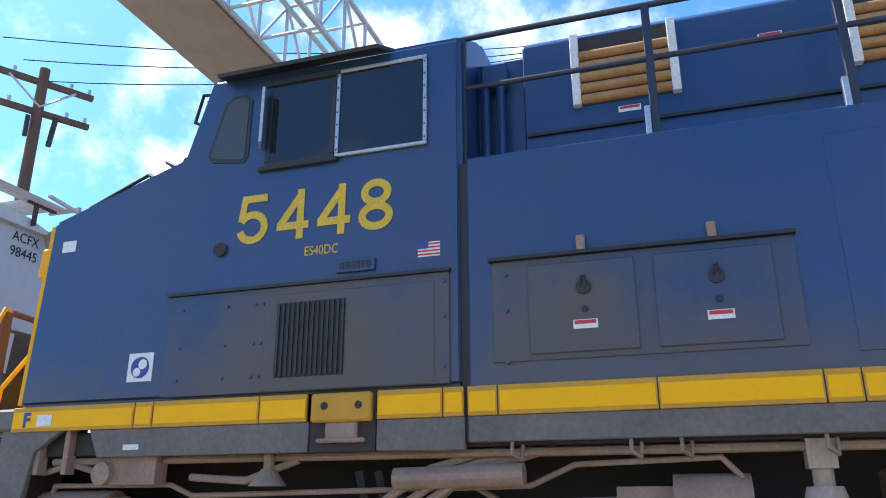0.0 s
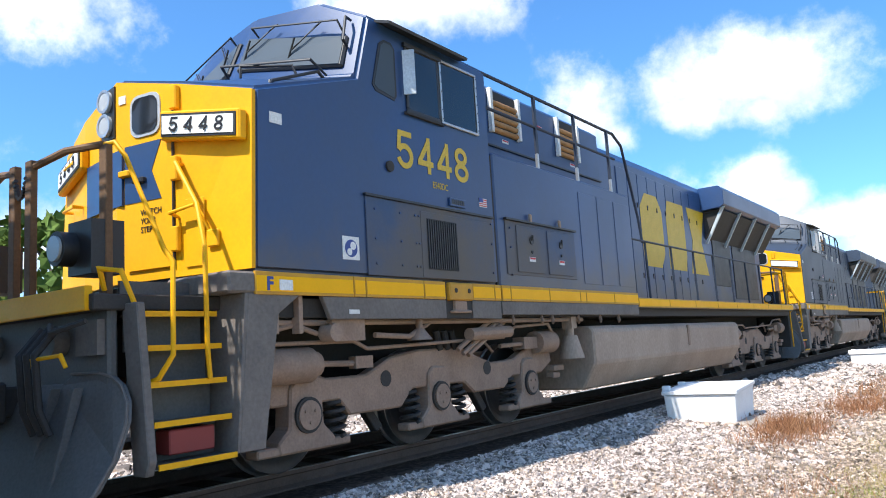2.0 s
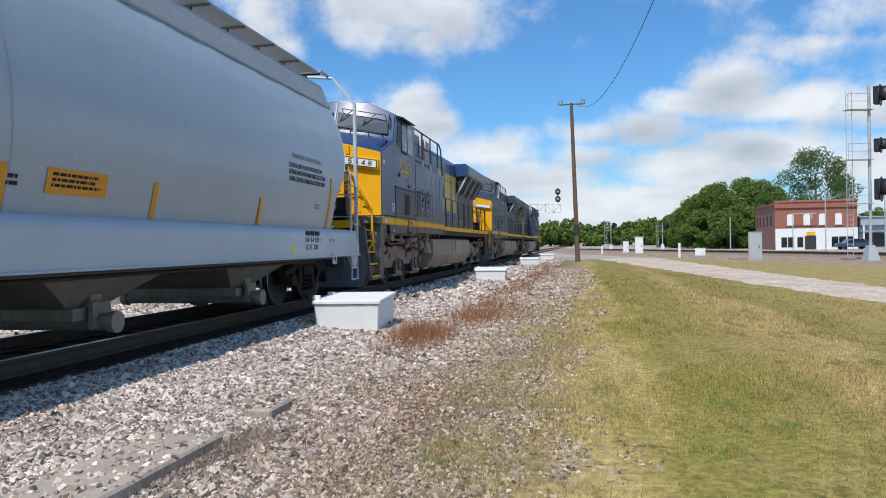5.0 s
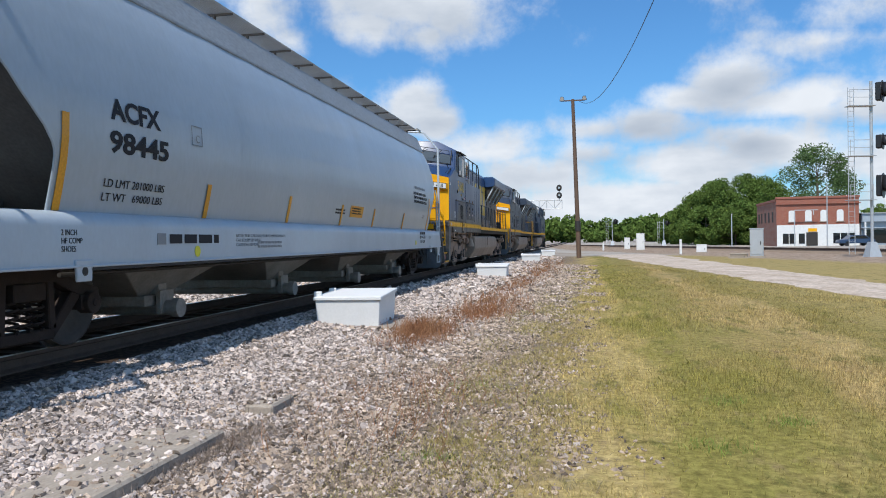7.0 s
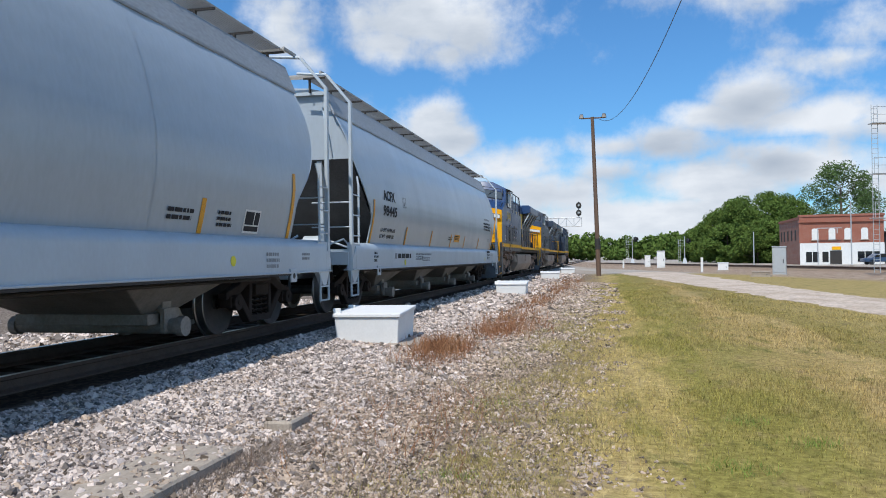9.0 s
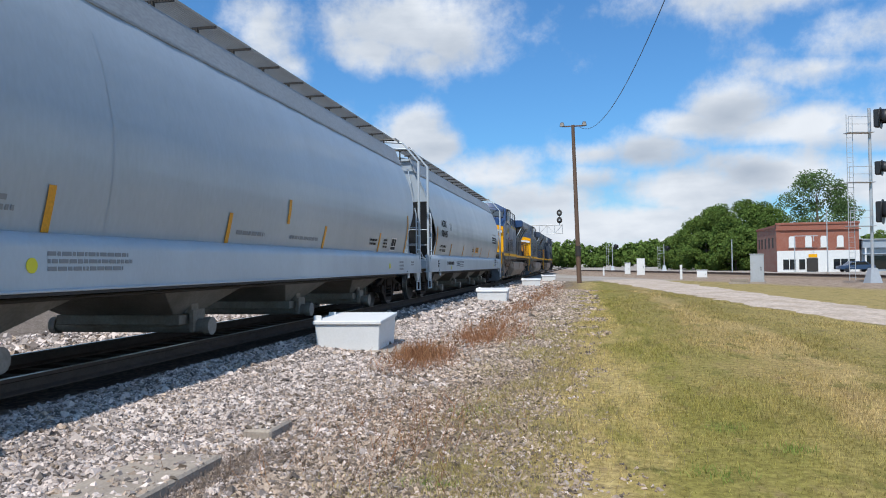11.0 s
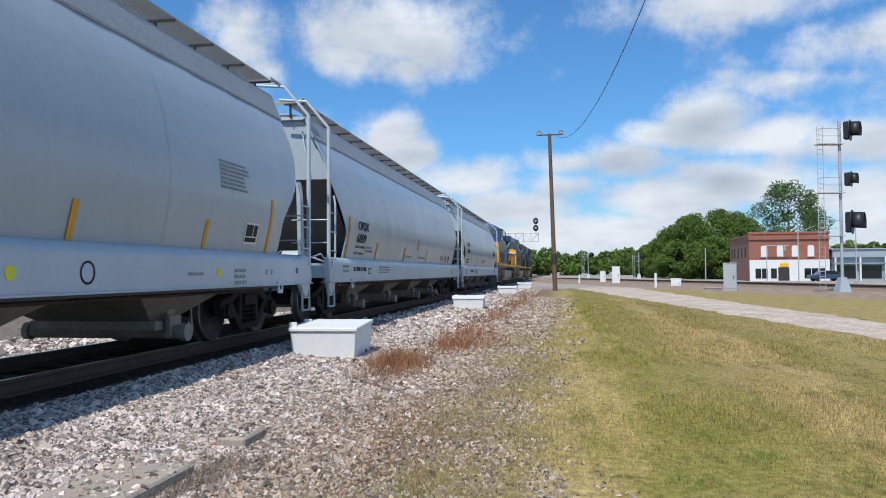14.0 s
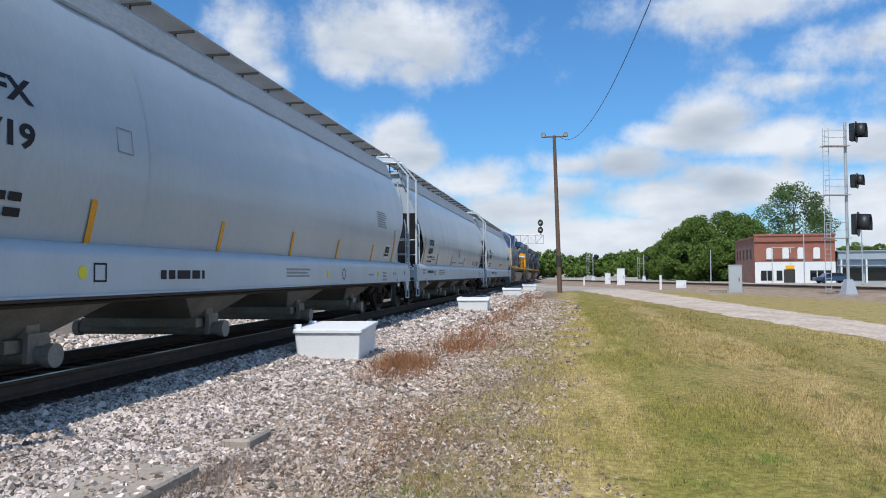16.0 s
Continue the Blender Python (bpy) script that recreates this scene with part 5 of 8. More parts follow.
def hopper_car(name, yc, label):
    """A long covered hopper: curved side sheets, sloping end sheets, side sills, four bays, bogies, posts, ladders and roof walk."""
    car = root(name, (CL, yc, RAIL), label, "freight car", "covered hopper cars")
    for s in (-1, 1):
        b = Build()
        fine = []
        for (xa, za), (xb, zb) in zip(SECTION, SECTION[1:]):
            fine += [(xa + (xb - xa) * i / 3, za + (zb - za) * i / 3) for i in range(3)]
        fine.append(SECTION[-1])
        n = 48
        grid = []
        for x, z in fine:
            h = body_half(z)
            grid.append([(s * (x + 0.006 * math.sin(j * 1.9 + z) * min(1.0, min(j, n - j) / 6)), -h + 2 * h * j / n, z) for j in range(n + 1)])
        b.v = [p for row in grid for p in row]
        for i in range(len(fine) - 1):
            for j in range(n):
                b.f.append((i * (n + 1) + j, i * (n + 1) + j + 1, (i + 1) * (n + 1) + j + 1, (i + 1) * (n + 1) + j))
        b.m = [0] * len(b.f)
        ob = part("side_sheet", b, HOPPER, car, "curved light grey side sheet", smooth=40)
        for e in (-1, 1):
            lip = Build().tube([(s * (x - 0.006), e * body_half(z), z) for x, z in fine], 0.013, 6)
            part("sheet_lip", lip, HOPPER, car, "", smooth=40)
        # roof edge: a flat band that leans in, shade put into its grey, with a drip lip below
        r = Build()
        r.prism_y([(s * 1.135, 4.0), (s * 1.155, 4.0), (s * 1.155, 4.035), (s * 0.965, 4.49), (s * 0.93, 4.49), (s * 1.115, 4.03)], -9.62, 9.62)
        part("roof_edge", r, ROOFBAND, car, "grey roof edge band, darkened for shade", bevel=0.006)
        # weld seams down the side sheet
        for y in (-4.7, 0, 4.7):
            w = Build()
            for (xa, za), (xb, zb) in zip(SECTION[:-1], SECTION[1:]):
                w.face([(s * (xa + 0.0085), y - 0.005, za), (s * (xb + 0.0085), y - 0.005, zb), (s * (xb + 0.0085), y + 0.005, zb), (s * (xa + 0.0085), y + 0.005, za)])
            part("weld_seam", w, HOPPER, car, "", smooth=40)
        # side sill with its top angle and bottom flange
        q = Build()
        q.prism_y([(s * x, z) for x, z in ((1.44, 1.42), (1.50, 1.425), (1.555, 1.41), (1.60, 1.375), (1.63, 1.325), (1.64, 1.27), (1.64, 0.90), (1.61, 0.90), (1.61, 1.26), (1.44, 1.36))], -9.75, 9.75)
        part("side_sill", q, SILL, car, "pale grey side sill with rounded top", smooth=40)
        for e in (-1, 1):
            q = Build().solid([(s * x, e * y, z) for x in (1.60, 1.64) for y, z in ((9.75, 0.90), (9.75, 1.30), (9.98, 1.10), (9.98, 0.90))], [(0, 1, 2, 3), (4, 5, 6, 7), (0, 1, 5, 4), (1, 2, 6, 5), (2, 3, 7, 6), (3, 0, 4, 7)])
            part("sill_end", q, SILL, car, "", bevel=0.006)
        q = Build().box(s * 1.45, s * 1.67, -9.98, 9.98, 0.875, 0.90)
        part("sill_foot", q, SILL, car, "", bevel=0.006)
        q = Build()
        q.box(s * 1.46, s * 1.665, -8.2, 8.2, 0.845, 0.872)
        part("sill_flange", q, DARK, car)
        # jacking pads, towing lugs, corner steps
        for y in (-8.3, 8.3):
            j = Build()
            j.prism_x([(y - 0.13, 0.95), (y + 0.13, 0.95), (y + 0.11, 0.74), (y - 0.11, 0.74)], s * 1.635, s * 1.665)
            part("towing_lug", j, SILL, car, "", bevel=0.008)
            h = Build().cyl((s * 1.64, y, 0.84), (s * 1.668, y, 0.84), 0.045, 12)
            part("lug_hole", h, DARK, car)
        for e in (-1, 1):
            c = Build()
            c.prism_x([(e * 9.98, 1.40), (e * 9.45, 1.40), (e * 9.45, 0.9), (e * 9.70, 0.64), (e * 9.84, 0.64), (e * 9.98, 0.9)], s * 1.52, s * 1.61)
            part("corner_gusset", c, SILL, car, "", bevel=0.008)
            st = Build()
            st.tube([(s * 1.60, e * 9.96, 0.9), (s * 1.60, e * 9.96, 0.38), (s * 1.60, e * 9.56, 0.38), (s * 1.60, e * 9.56, 0.9)], 0.017)
            st.tube([(s * 1.60, e * 9.96, 0.62), (s * 1.60, e * 9.56, 0.62)], 0.015)
            part("sill_step", st, SILL, car)
            # corner post, bent in at its top to the roof walk
            p = Build()
            for za, zb, xa, xb in ((0.95, 4.14, 1.60, 1.60), (4.14, 4.72, 1.60, 1.12)):
                p.solid([(s * (x + dx), e * 9.93 + dy, z) for x, z in ((xa, za), (xb, zb)) for dx, dy in ((-0.03, -0.045), (0.03, -0.045), (0.03, 0.045), (-0.03, 0.045))],
                        [(0, 1, 2, 3), (4, 5, 6, 7), (0, 1, 5, 4), (1, 2, 6, 5), (2, 3, 7, 6), (3, 0, 4, 7)])
            p.tube([(s * 1.12, e * 9.93, 4.72), (s * 0.5, e * 9.93, 4.78)], 0.03)
            part("corner_post", p, SILL, car, "pale grey bent corner post", bevel=0.005)
            # ladder: second stile and rungs, on the side
            la = Build()
            la.tube([(s * 1.61, e * 9.52, 1.4), (s * 1.61, e * 9.5, 2.55), (s * 1.57, e * 9.47, 2.75)], 0.022)
            for z in (1.55, 1.95, 2.35):
                la.tube([(s * 1.63, e * 9.93, z), (s * 1.63, e * 9.5, z)], 0.013)
            part("side_ladder", la, SILL, car)
            le = Build()
            le.tube([(s * 1.58, e * 9.97, 2.2), (s * 1.30, e * 9.99, 2.2), (s * 0.8, e * 9.97, 2.2)], 0.014)
            part("end_rail", le, SILL, car)
            le = Build().tube([(s * 1.58, e * 9.97, 1.72), (s * 0.8, e * 9.97, 1.72)], 0.012)
            part("end_rail", le, SILL, car)
    for e in (-1, 1):
        w = Build()
        top = [(x, z) for x, z in SECTION if z >= 3.2]
        outline = [(1.49, 3.12)] + top + [(0.95, 4.48), (0, 4.6), (-0.95, 4.48)] + [(-x, z) for x, z in reversed(top)] + [(-1.49, 3.12)]
        w.prism_y(outline, e * 9.44, e * 9.47)
        part("end_wall", w, HOPPER, car, "pale grey end wall")
        # end sheet under the overhang; its shade is in the colour
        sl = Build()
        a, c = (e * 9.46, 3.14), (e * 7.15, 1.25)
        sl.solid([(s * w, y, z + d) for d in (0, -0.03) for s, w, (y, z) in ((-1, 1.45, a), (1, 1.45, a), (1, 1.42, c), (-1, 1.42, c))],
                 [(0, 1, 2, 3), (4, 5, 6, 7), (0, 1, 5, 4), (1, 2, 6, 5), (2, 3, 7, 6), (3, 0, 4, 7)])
        part("slope_sheet", sl, HOPPER_IN, car, "dusty sloping end sheet, darkened for shade")
        for x in (-0.75, 0.75):
            sup = Build().prism_x([(e * 9.44, 3.2), (e * 9.30, 3.2), (e * 9.12, 1.1), (e * 9.30, 1.1)], x - 0.05, x + 0.05)
            part("end_support", sup, SILL, car)
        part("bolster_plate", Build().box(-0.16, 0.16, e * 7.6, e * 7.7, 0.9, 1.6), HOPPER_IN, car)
        pf = Build()
        pf.box(-1.56, 1.56, e * 9.72, e * 10.0, 0.98, 1.24)
        pf.box(-1.5, 1.5, e * 8.5, e * 9.72, 1.20, 1.24)
        pf.box(-0.3, 0.3, e * 7.0, e * 10.05, 0.70, 1.0)
        part("end_platform", pf, SILL, car, "", bevel=0.008)
        cp = Build()
        cp.box(-0.11, 0.11, e * 10.05, e * 10.42, 0.74, 0.96)
        cp.box(-0.19, 0.19, e * 10.36, e * 10.56, 0.70, 1.0)
        cp.tube([(0.35, e * 10.0, 0.85), (0.4, e * 10.2, 0.5), (0.2, e * 10.5, 0.45)], 0.03)
        part("coupler", cp, DARK, car, "", bevel=0.02)
        # brake rigging and rails on the end platform
        g = Build()
        g.cyl((0.75, e * 9.0, 1.42), (0.25, e * 9.0, 1.42), 0.17, 16)
        g.box(0.2, 1.3, e * 8.85, e * 9.1, 1.24, 1.30)
        g.tube([(1.35, e * 9.2, 1.3), (0.6, e * 9.0, 1.55), (-0.4, e * 9.4, 1.4)], 0.02)
        g.tube([(1.2, e * 8.7, 1.28), (1.25, e * 9.4, 1.5), (0.9, e * 9.6, 1.35)], 0.016)
        part("brake_gear", g, SILL, car, "", smooth=30)
        gr = Build()
        gr.tube([(1.05, e * 9.5, 3.2), (0.98, e * 9.62, 3.7), (0.86, e * 9.5, 4.2)], 0.014)
        part("grab_iron", gr, SILL, car)
    # roof, hatches, roof walk
    rf = Build().prism_y([(0.96, 4.47), (0.6, 4.56), (0, 4.60), (-0.6, 4.56), (-0.96, 4.47), (-0.9, 4.42), (0.9, 4.42)], -9.56, 9.56)
    part("roof", rf, SILL, car)
    for x in (-0.18,):
        for k in range(12):
            y = -8.3 + k * 1.51
            h = Build().box(x - 0.1, x + 0.46, y - 0.7, y + 0.7, 4.58, 4.66)
            part("hatch_cover", h, SILL, car, "", bevel=0.015)
    for s in (-1, 1):
        for x in (0.52, 0.565, 0.61, 0.655, 0.70, 0.745, 0.79, 0.835, 0.88, 0.925):
            g = Build().box(s * (x - 0.005), s * (x + 0.005), -9.6, 9.6, 4.765, 4.80)
            part("walk_bar", g, WALK, car)
        y = -9.6
        while y < 9.61:
            k = Build().box(s * 0.50, s * 0.95, y - 0.02, y + 0.02, 4.735, 4.766)
            k.prism_x([(y - 0.03, 4.46), (y + 0.03, 4.46), (y + 0.03, 4.75), (y - 0.03, 4.75)], s * 0.62, s * 0.65)
            y += 1.2
            part("walk_bracket", k, DARK, car)
    for e in (-1, 1):
        k = Build()
        for i in range(5):
            k.box(-1.0, 1.0, e * (9.5 + i * 0.06) - 0.006, e * (9.5 + i * 0.06) + 0.006, 4.77, 4.80)
        k.box(-1.02, -0.98, e * 9.45, e * 9.96, 4.75, 4.802).box(0.98, 1.02, e * 9.45, e * 9.96, 4.75, 4.802)
        part("end_walk", k, WALK, car)
    # bays with outlet gates and discharge pipes
    for y in (-5.85, -1.95, 1.95, 5.85):
        b = Build()
        b.solid([(-1.48, y - 1.8, 1.1), (1.48, y - 1.8, 1.1), (1.48, y + 1.8, 1.1), (-1.48, y + 1.8, 1.1), (-0.85, y - 0.3, 0.42), (0.85, y - 0.3, 0.42), (0.85, y + 0.3, 0.42), (-0.85, y + 0.3, 0.42)],
                [(0, 1, 2, 3), (4, 5, 6, 7), (0, 1, 5, 4), (1, 2, 6, 5), (2, 3, 7, 6), (3, 0, 4, 7)])
        part("hopper_bay", b, BAY, car, "dusty grey hopper bay", bevel=0.01)
        o = Build().box(-0.95, 0.95, y - 0.34, y + 0.34, 0.30, 0.44).box(-1.0, 1.0, y - 0.10, y + 0.10, 0.44, 0.62)
        part("outlet_gate", o, GATE, car, "pale dusty outlet gate", bevel=0.01)
        o = Build()
        o.cyl((-1.22, y, 0.27), (1.22, y, 0.27), 0.10, 16)
        o.cyl((1.16, y, 0.27), (1.26, y, 0.27), 0.125, 16).cyl((-1.16, y, 0.27), (-1.26, y, 0.27), 0.125, 16)
        o.box(1.0, 1.06, y - 0.16, y + 0.16, 0.2, 0.5)
        part("discharge_pipe", o, GATE, car, "", smooth=30)
    cs = Build().box(-0.33, 0.33, -7.5, 7.5, 0.72, 1.05)
    cs.tube([(1.3, -8.2, 0.80), (1.3, 8.2, 0.80)], 0.025)
    part("centre_sill", cs, DARK, car)
    for y in (-8.35, 8.35):
        freight_truck(car, y, TRUCK)
    return car


def reflective_strips(car, strips):
    """Yellow strips (y, foot, top) on the camera's side; they follow the bulge."""
    for y, z0, z1 in strips:
        b = Build()
        zs = [z0 + (z1 - z0) * i / 4 for i in range(5)]
        xs = [float(np.interp(z, [p[1] for p in SECTION], [p[0] for p in SECTION])) + 0.014 for z in zs]
        for i in range(4):
            b.solid([(xs[i] - 0.004, y, zs[i]), (xs[i] - 0.004, y + 0.10, zs[i]), (xs[i + 1] - 0.004, y + 0.10, zs[i + 1]), (xs[i + 1] - 0.004, y, zs[i + 1]),
                     (xs[i], y, zs[i]), (xs[i], y + 0.10, zs[i]), (xs[i + 1], y + 0.10, zs[i + 1]), (xs[i + 1], y, zs[i + 1])],
                    [(4, 5, 6, 7), (0, 1, 5, 4), (1, 2, 6, 5), (2, 3, 7, 6), (3, 0, 4, 7), (0, 1, 2, 3)])
        part("reflective_strip", b, ORANGE, car, "orange-yellow reflective strip", bevel=0)


H1, H2, H3 = -17.42, -38.57, -59.7
SS = 1.643  # lettering stands just proud of the sill
FORE = hopper_car("hopper_car", H1, "light grey covered hopper car with black lettering")
MIDDLE = hopper_car("hopper_car", H2, "pale grey covered hopper car with orange strips")
AFTER = hopper_car("hopper_car", H3, "light grey covered hopper car with yellow strips")


DOT = plain("dot_yellow", (0.75, 0.68, 0.03))


def yellow_dot(car, y, z):
    part("yellow_dot", Build().cyl((SS, y, z), (SS + 0.004, y, z), 0.07, 16), DOT, car, "small round yellow mark")


def letter_cars():
    c, o = FORE, H1
    reflective_strips(c, [(y - o, 1.43, z) for y, z in ((-25.95, 2.36), (-23.10, 1.87), (-20.32, 1.87), (-17.55, 1.85), (-15.2, 1.85), (-12.3, 1.85), (-9.2, 2.40))])
    letters("reporting_mark", "ACFX", 0.215, LETTER, c, -25.2 - o, 2.41, SX, width=0.94, bold=0.009, label="black stencilled lettering")
    letters("car_number", "98445", 0.215, LETTER, c, -25.22 - o, 2.07, SX, width=1.12, bold=0.009, label="black stencilled number")
    letters("load_limit", "LD LMT 201000 LBS", 0.085, LETTER, c, -25.24 - o, 1.70, SX, width=1.13)
    letters("light_weight", "LT WT   69000 LBS", 0.085, LETTER, c, -25.24 - o, 1.555, SX, width=1.13)
    b = Build().ring(-23.56 - o, -23.30 - o, 2.33, 2.58, SX, SX + 0.003, 0.012)
    hug(part("plate_mark", b, GREYLET, c).data, SX)
    letters("plate_letter", "C", 0.10, GREYLET, c, -23.47 - o, 2.37, SX)
    letters("shoe_note", "2 INCH\nHF COMP\nSHOES", 0.055, LETTER, c, -26.02 - o, 1.19, SS, width=0.30)
    bars("maker_mark", LETTER, c, -24.16 - o, 1.21, SS, 1, 1.3, 0.11, 5, "black maker's lettering in blocks")
    b = Build().box(SS, SS + 0.003, -24.42 - o, -24.24 - o, 1.09, 1.22)
    part("faded_patch", b, GREYLET, c)
    letters("car_note", "NOTE: THIS CAR HAS FOUR COMPARTMENTS\nCAR EQUIPPED WITH\nCAUTION: REMOVE", 0.045, GREYLET, c, -22.45 - o, 1.18, SS, width=1.75)
    bars("car_note_rest", GREYLET, c, -21.75 - o, 1.12, SS, 2, 1.0, 0.035, 9)
    letters("lining_note", "CAUTION: LINED CAR: DO NOT USE STEAM\nBOILING WATER OR SHARP OBJECTS TO CLEAN\nENTER CAR WITH RUBBER SOLED SHOES ONLY", 0.082, LETTER, c, -11.25 - o, 2.43, SX, width=1.75)
    bars("lining_name", GREYLET, c, -11.02 - o, 2.68, SX, 1, 1.55, 0.075, 12)
    letters("measures", "EW  8-4  H15  1\nCU FT  5701", 0.09, LETTER, c, -10.62 - o, 1.16, SS, width=0.8)
    bars("measures_top", LETTER, c, -10.62 - o, 1.36, SS, 1, 0.85, 0.08, 14)
    bars("small_note", GREYLET, c, -9.95 - o, 1.86, SX, 2, 0.28, 0.03, 15)
    for y, z in ((-23.52, 1.0), (-11.18, 1.04)):
        yellow_dot(c, y - o, z)
    b = Build().box(SX, SX + 0.004, -16.95 - o, -16.05 - o, 1.62, 1.86)
    hug(part("notice", b, ORANGE, c, "orange-yellow notice panel").data, SX + 0.002)
    bars("notice_lines", LETTER, c, -16.88 - o, 1.82, SX, 3, 0.75, 0.03, 17)
    bars("small_note", LETTER, c, -17.9 - o, 1.76, SX, 2, 0.7, 0.035, 18)
    for text, z in (("ACFX", 4.24), ("98445", 4.04)):
        ob = letters("end_mark", text, 0.13, LETTER, c, 0, z, 0, axis="y", width=0.42)
        ob.data.transform(Matrix.Translation((-0.47, 9.476, 0)) @ Matrix.Rotation(math.pi, 4, "Z"))
    b = Build().ring(-9.35 - o, -9.12 - o, 1.16, 1.23, SS, SS + 0.012, 0.012)
    part("tag_holder", b, STEEL, c)

    c, o = MIDDLE, H2
    reflective_strips(c, [(y - o, 1.43, z) for y, z in ((-47.0, 2.38), (-44.2, 1.87), (-40.6, 1.85), (-36.7, 1.85), (-32.85, 1.87), (-30.2, 2.45))])
    reflective_strips(c, [(-38.55 - o, 1.80, 2.2)])
    letters("reporting_mark", "OFOX", 0.20, LETTER, c, -46.22 - o, 2.12, SX, width=1.0, bold=0.009, label="black stencilled lettering")
    letters("car_number", "6889", 0.20, LETTER, c, -46.24 - o, 1.82, SX, width=0.86, bold=0.009, label="black stencilled number")
    letters("load_limit", "LD LMT 197000 LBS", 0.06, LETTER, c, -46.28 - o, 1.68, SX, width=0.9)
    letters("light_weight", "LT WT  70400 LBS", 0.06, LETTER, c, -46.28 - o, 1.52, SX, width=0.9)
    bars("side_note", GREYLET, c, -45.3 - o, 1.74, SX, 2, 0.75, 0.05, 21)
    bars("maker_mark", LETTER, c, -46.75 - o, 1.22, SS, 1, 1.15, 0.10, 22, "black maker's lettering in blocks")
    bars("shoe_note", GREYLET, c, -47.6 - o, 1.26, SS, 2, 0.5, 0.06, 23)
    bars("car_note", GREYLET, c, -44.3 - o, 1.25, SS, 3, 1.3, 0.04, 24)
    b = Build().ring(-45.4 - o, -45.15 - o, 1.05, 1.2, SS, SS + 0.003, 0.02)
    part("plate_mark", b, LETTER, c)
    for y, z in ((-44.5, 1.12), (-32.2, 1.08)):
        yellow_dot(c, y - o, z)
    bars("side_note", GREYLET, c, -40.3 - o, 1.62, SX, 1, 1.1, 0.06, 25)
    bars("side_note", GREYLET, c, -38.3 - o, 1.62, SX, 1, 1.4, 0.06, 26)
    bars("side_note", LETTER, c, -33.55 - o, 1.72, SX, 2, 0.6, 0.05, 27)
    bars("side_note", LETTER, c, -32.4 - o, 1.74, SX, 3, 0.42, 0.045, 31)
    bars("sill_note", GREYLET, c, -31.2 - o, 1.2, SS, 3, 0.5, 0.05, 28)
    bars("sill_note", GREYLET, c, -29.9 - o, 1.2, SS, 2, 0.35, 0.04, 29)
    placard(c, -31.68 - o, 1.47)

    c, o = AFTER, H3
    reflective_strips(c, [(y - o, 1.42, z) for y, z in ((-51.7, 2.32), (-53.95, 1.84), (-56.85, 1.85), (-59.6, 1.86), (-62.45, 1.86), (-65.45, 1.88), (-68.1, 2.35))])
    letters("reporting_mark", "FX", 0.215, LETTER, c, -66.85 - o, 2.66, SX - 0.03, width=0.5, bold=0.009, label="black stencilled lettering")
    letters("car_number", "719", 0.215, LETTER, c, -66.98 - o, 2.25, SX, width=0.62, bold=0.009, label="black stencilled number")
    bars("load_limit", LETTER, c, -66.9 - o, 1.84, SX, 2, 0.55, 0.08, 31)
    b = Build().ring(-65.05 - o, -64.75 - o, 2.44, 2.72, SX, SX + 0.003, 0.012)
    hug(part("plate_mark", b, GREYLET, c).data, SX)
    bars("maker_mark", LETTER, c, -64.2 - o, 1.15, SS, 1, 1.35, 0.11, 32, "black maker's lettering in blocks")
    b = Build().ring(-65.5 - o, -65.28 - o, 1.02, 1.22, SS, SS + 0.003, 0.02)
    part("plate_mark", b, LETTER, c)
    for y, z in ((-65.68, 1.12), (-57.8, 1.1), (-53.7, 1.1)):
        yellow_dot(c, y - o, z)
    bars("lining_note", GREYLET, c, -53.6 - o, 2.74, SX - 0.03, 7, 1.0, 0.036, 33)
    bars("sill_note", GREYLET, c, -60.1 - o, 1.20, SS, 3, 1.35, 0.034, 34)
    bars("sill_note", GREYLET, c, -54.6 - o, 1.1, SS, 1, 0.5, 0.04, 36)
    b = Build()
    for i in range(20):
        a0, a1 = i * 0.314, (i + 1) * 0.314
        b.face([(SS + 0.002, -56.7 - o + r * math.cos(a), 1.1 + r * math.sin(a)) for r, a in ((0.1, a0), (0.1, a1), (0.125, a1), (0.125, a0))])
    part("round_emblem", b, LETTER, c)
    placard(c, -52.62 - o, 1.55)
    bars("sill_note", GREYLET, c, -53.2 - o, 1.15, SS, 3, 0.45, 0.05, 35)
    b = Build().ring(-52.0 - o, -51.75 - o, 1.06, 1.14, SS, SS + 0.012, 0.012)
    part("tag_holder", b, STEEL, c)
    b = Build().cyl((SS, -50.55 - o, 1.13), (SS + 0.004, -50.55 - o, 1.13), 0.06, 14)
    part("round_mark", b, NAVY, c)


def placard(car, y, z):
    b = Build().box(SX, SX + 0.004, y, y + 0.48, z, z + 0.33)
    hug(part("placard", b, WHITE, car, "white-edged black data placard").data, SX)
    b = Build()
    for p, q, r, s in ((0.03, 0.28, 0.12, 0.30), (0.31, 0.45, 0.12, 0.30), (0.03, 0.45, 0.03, 0.10)):
        b.box(SX + 0.004, SX + 0.007, y + p, y + q, z + r, z + s)
    hug(part("placard_field", b, LETTER, car).data, SX)


letter_cars()


# ---- locomotives ----
LOCO_C = 4.45  # the middle of the rear engine, along the track, at the start


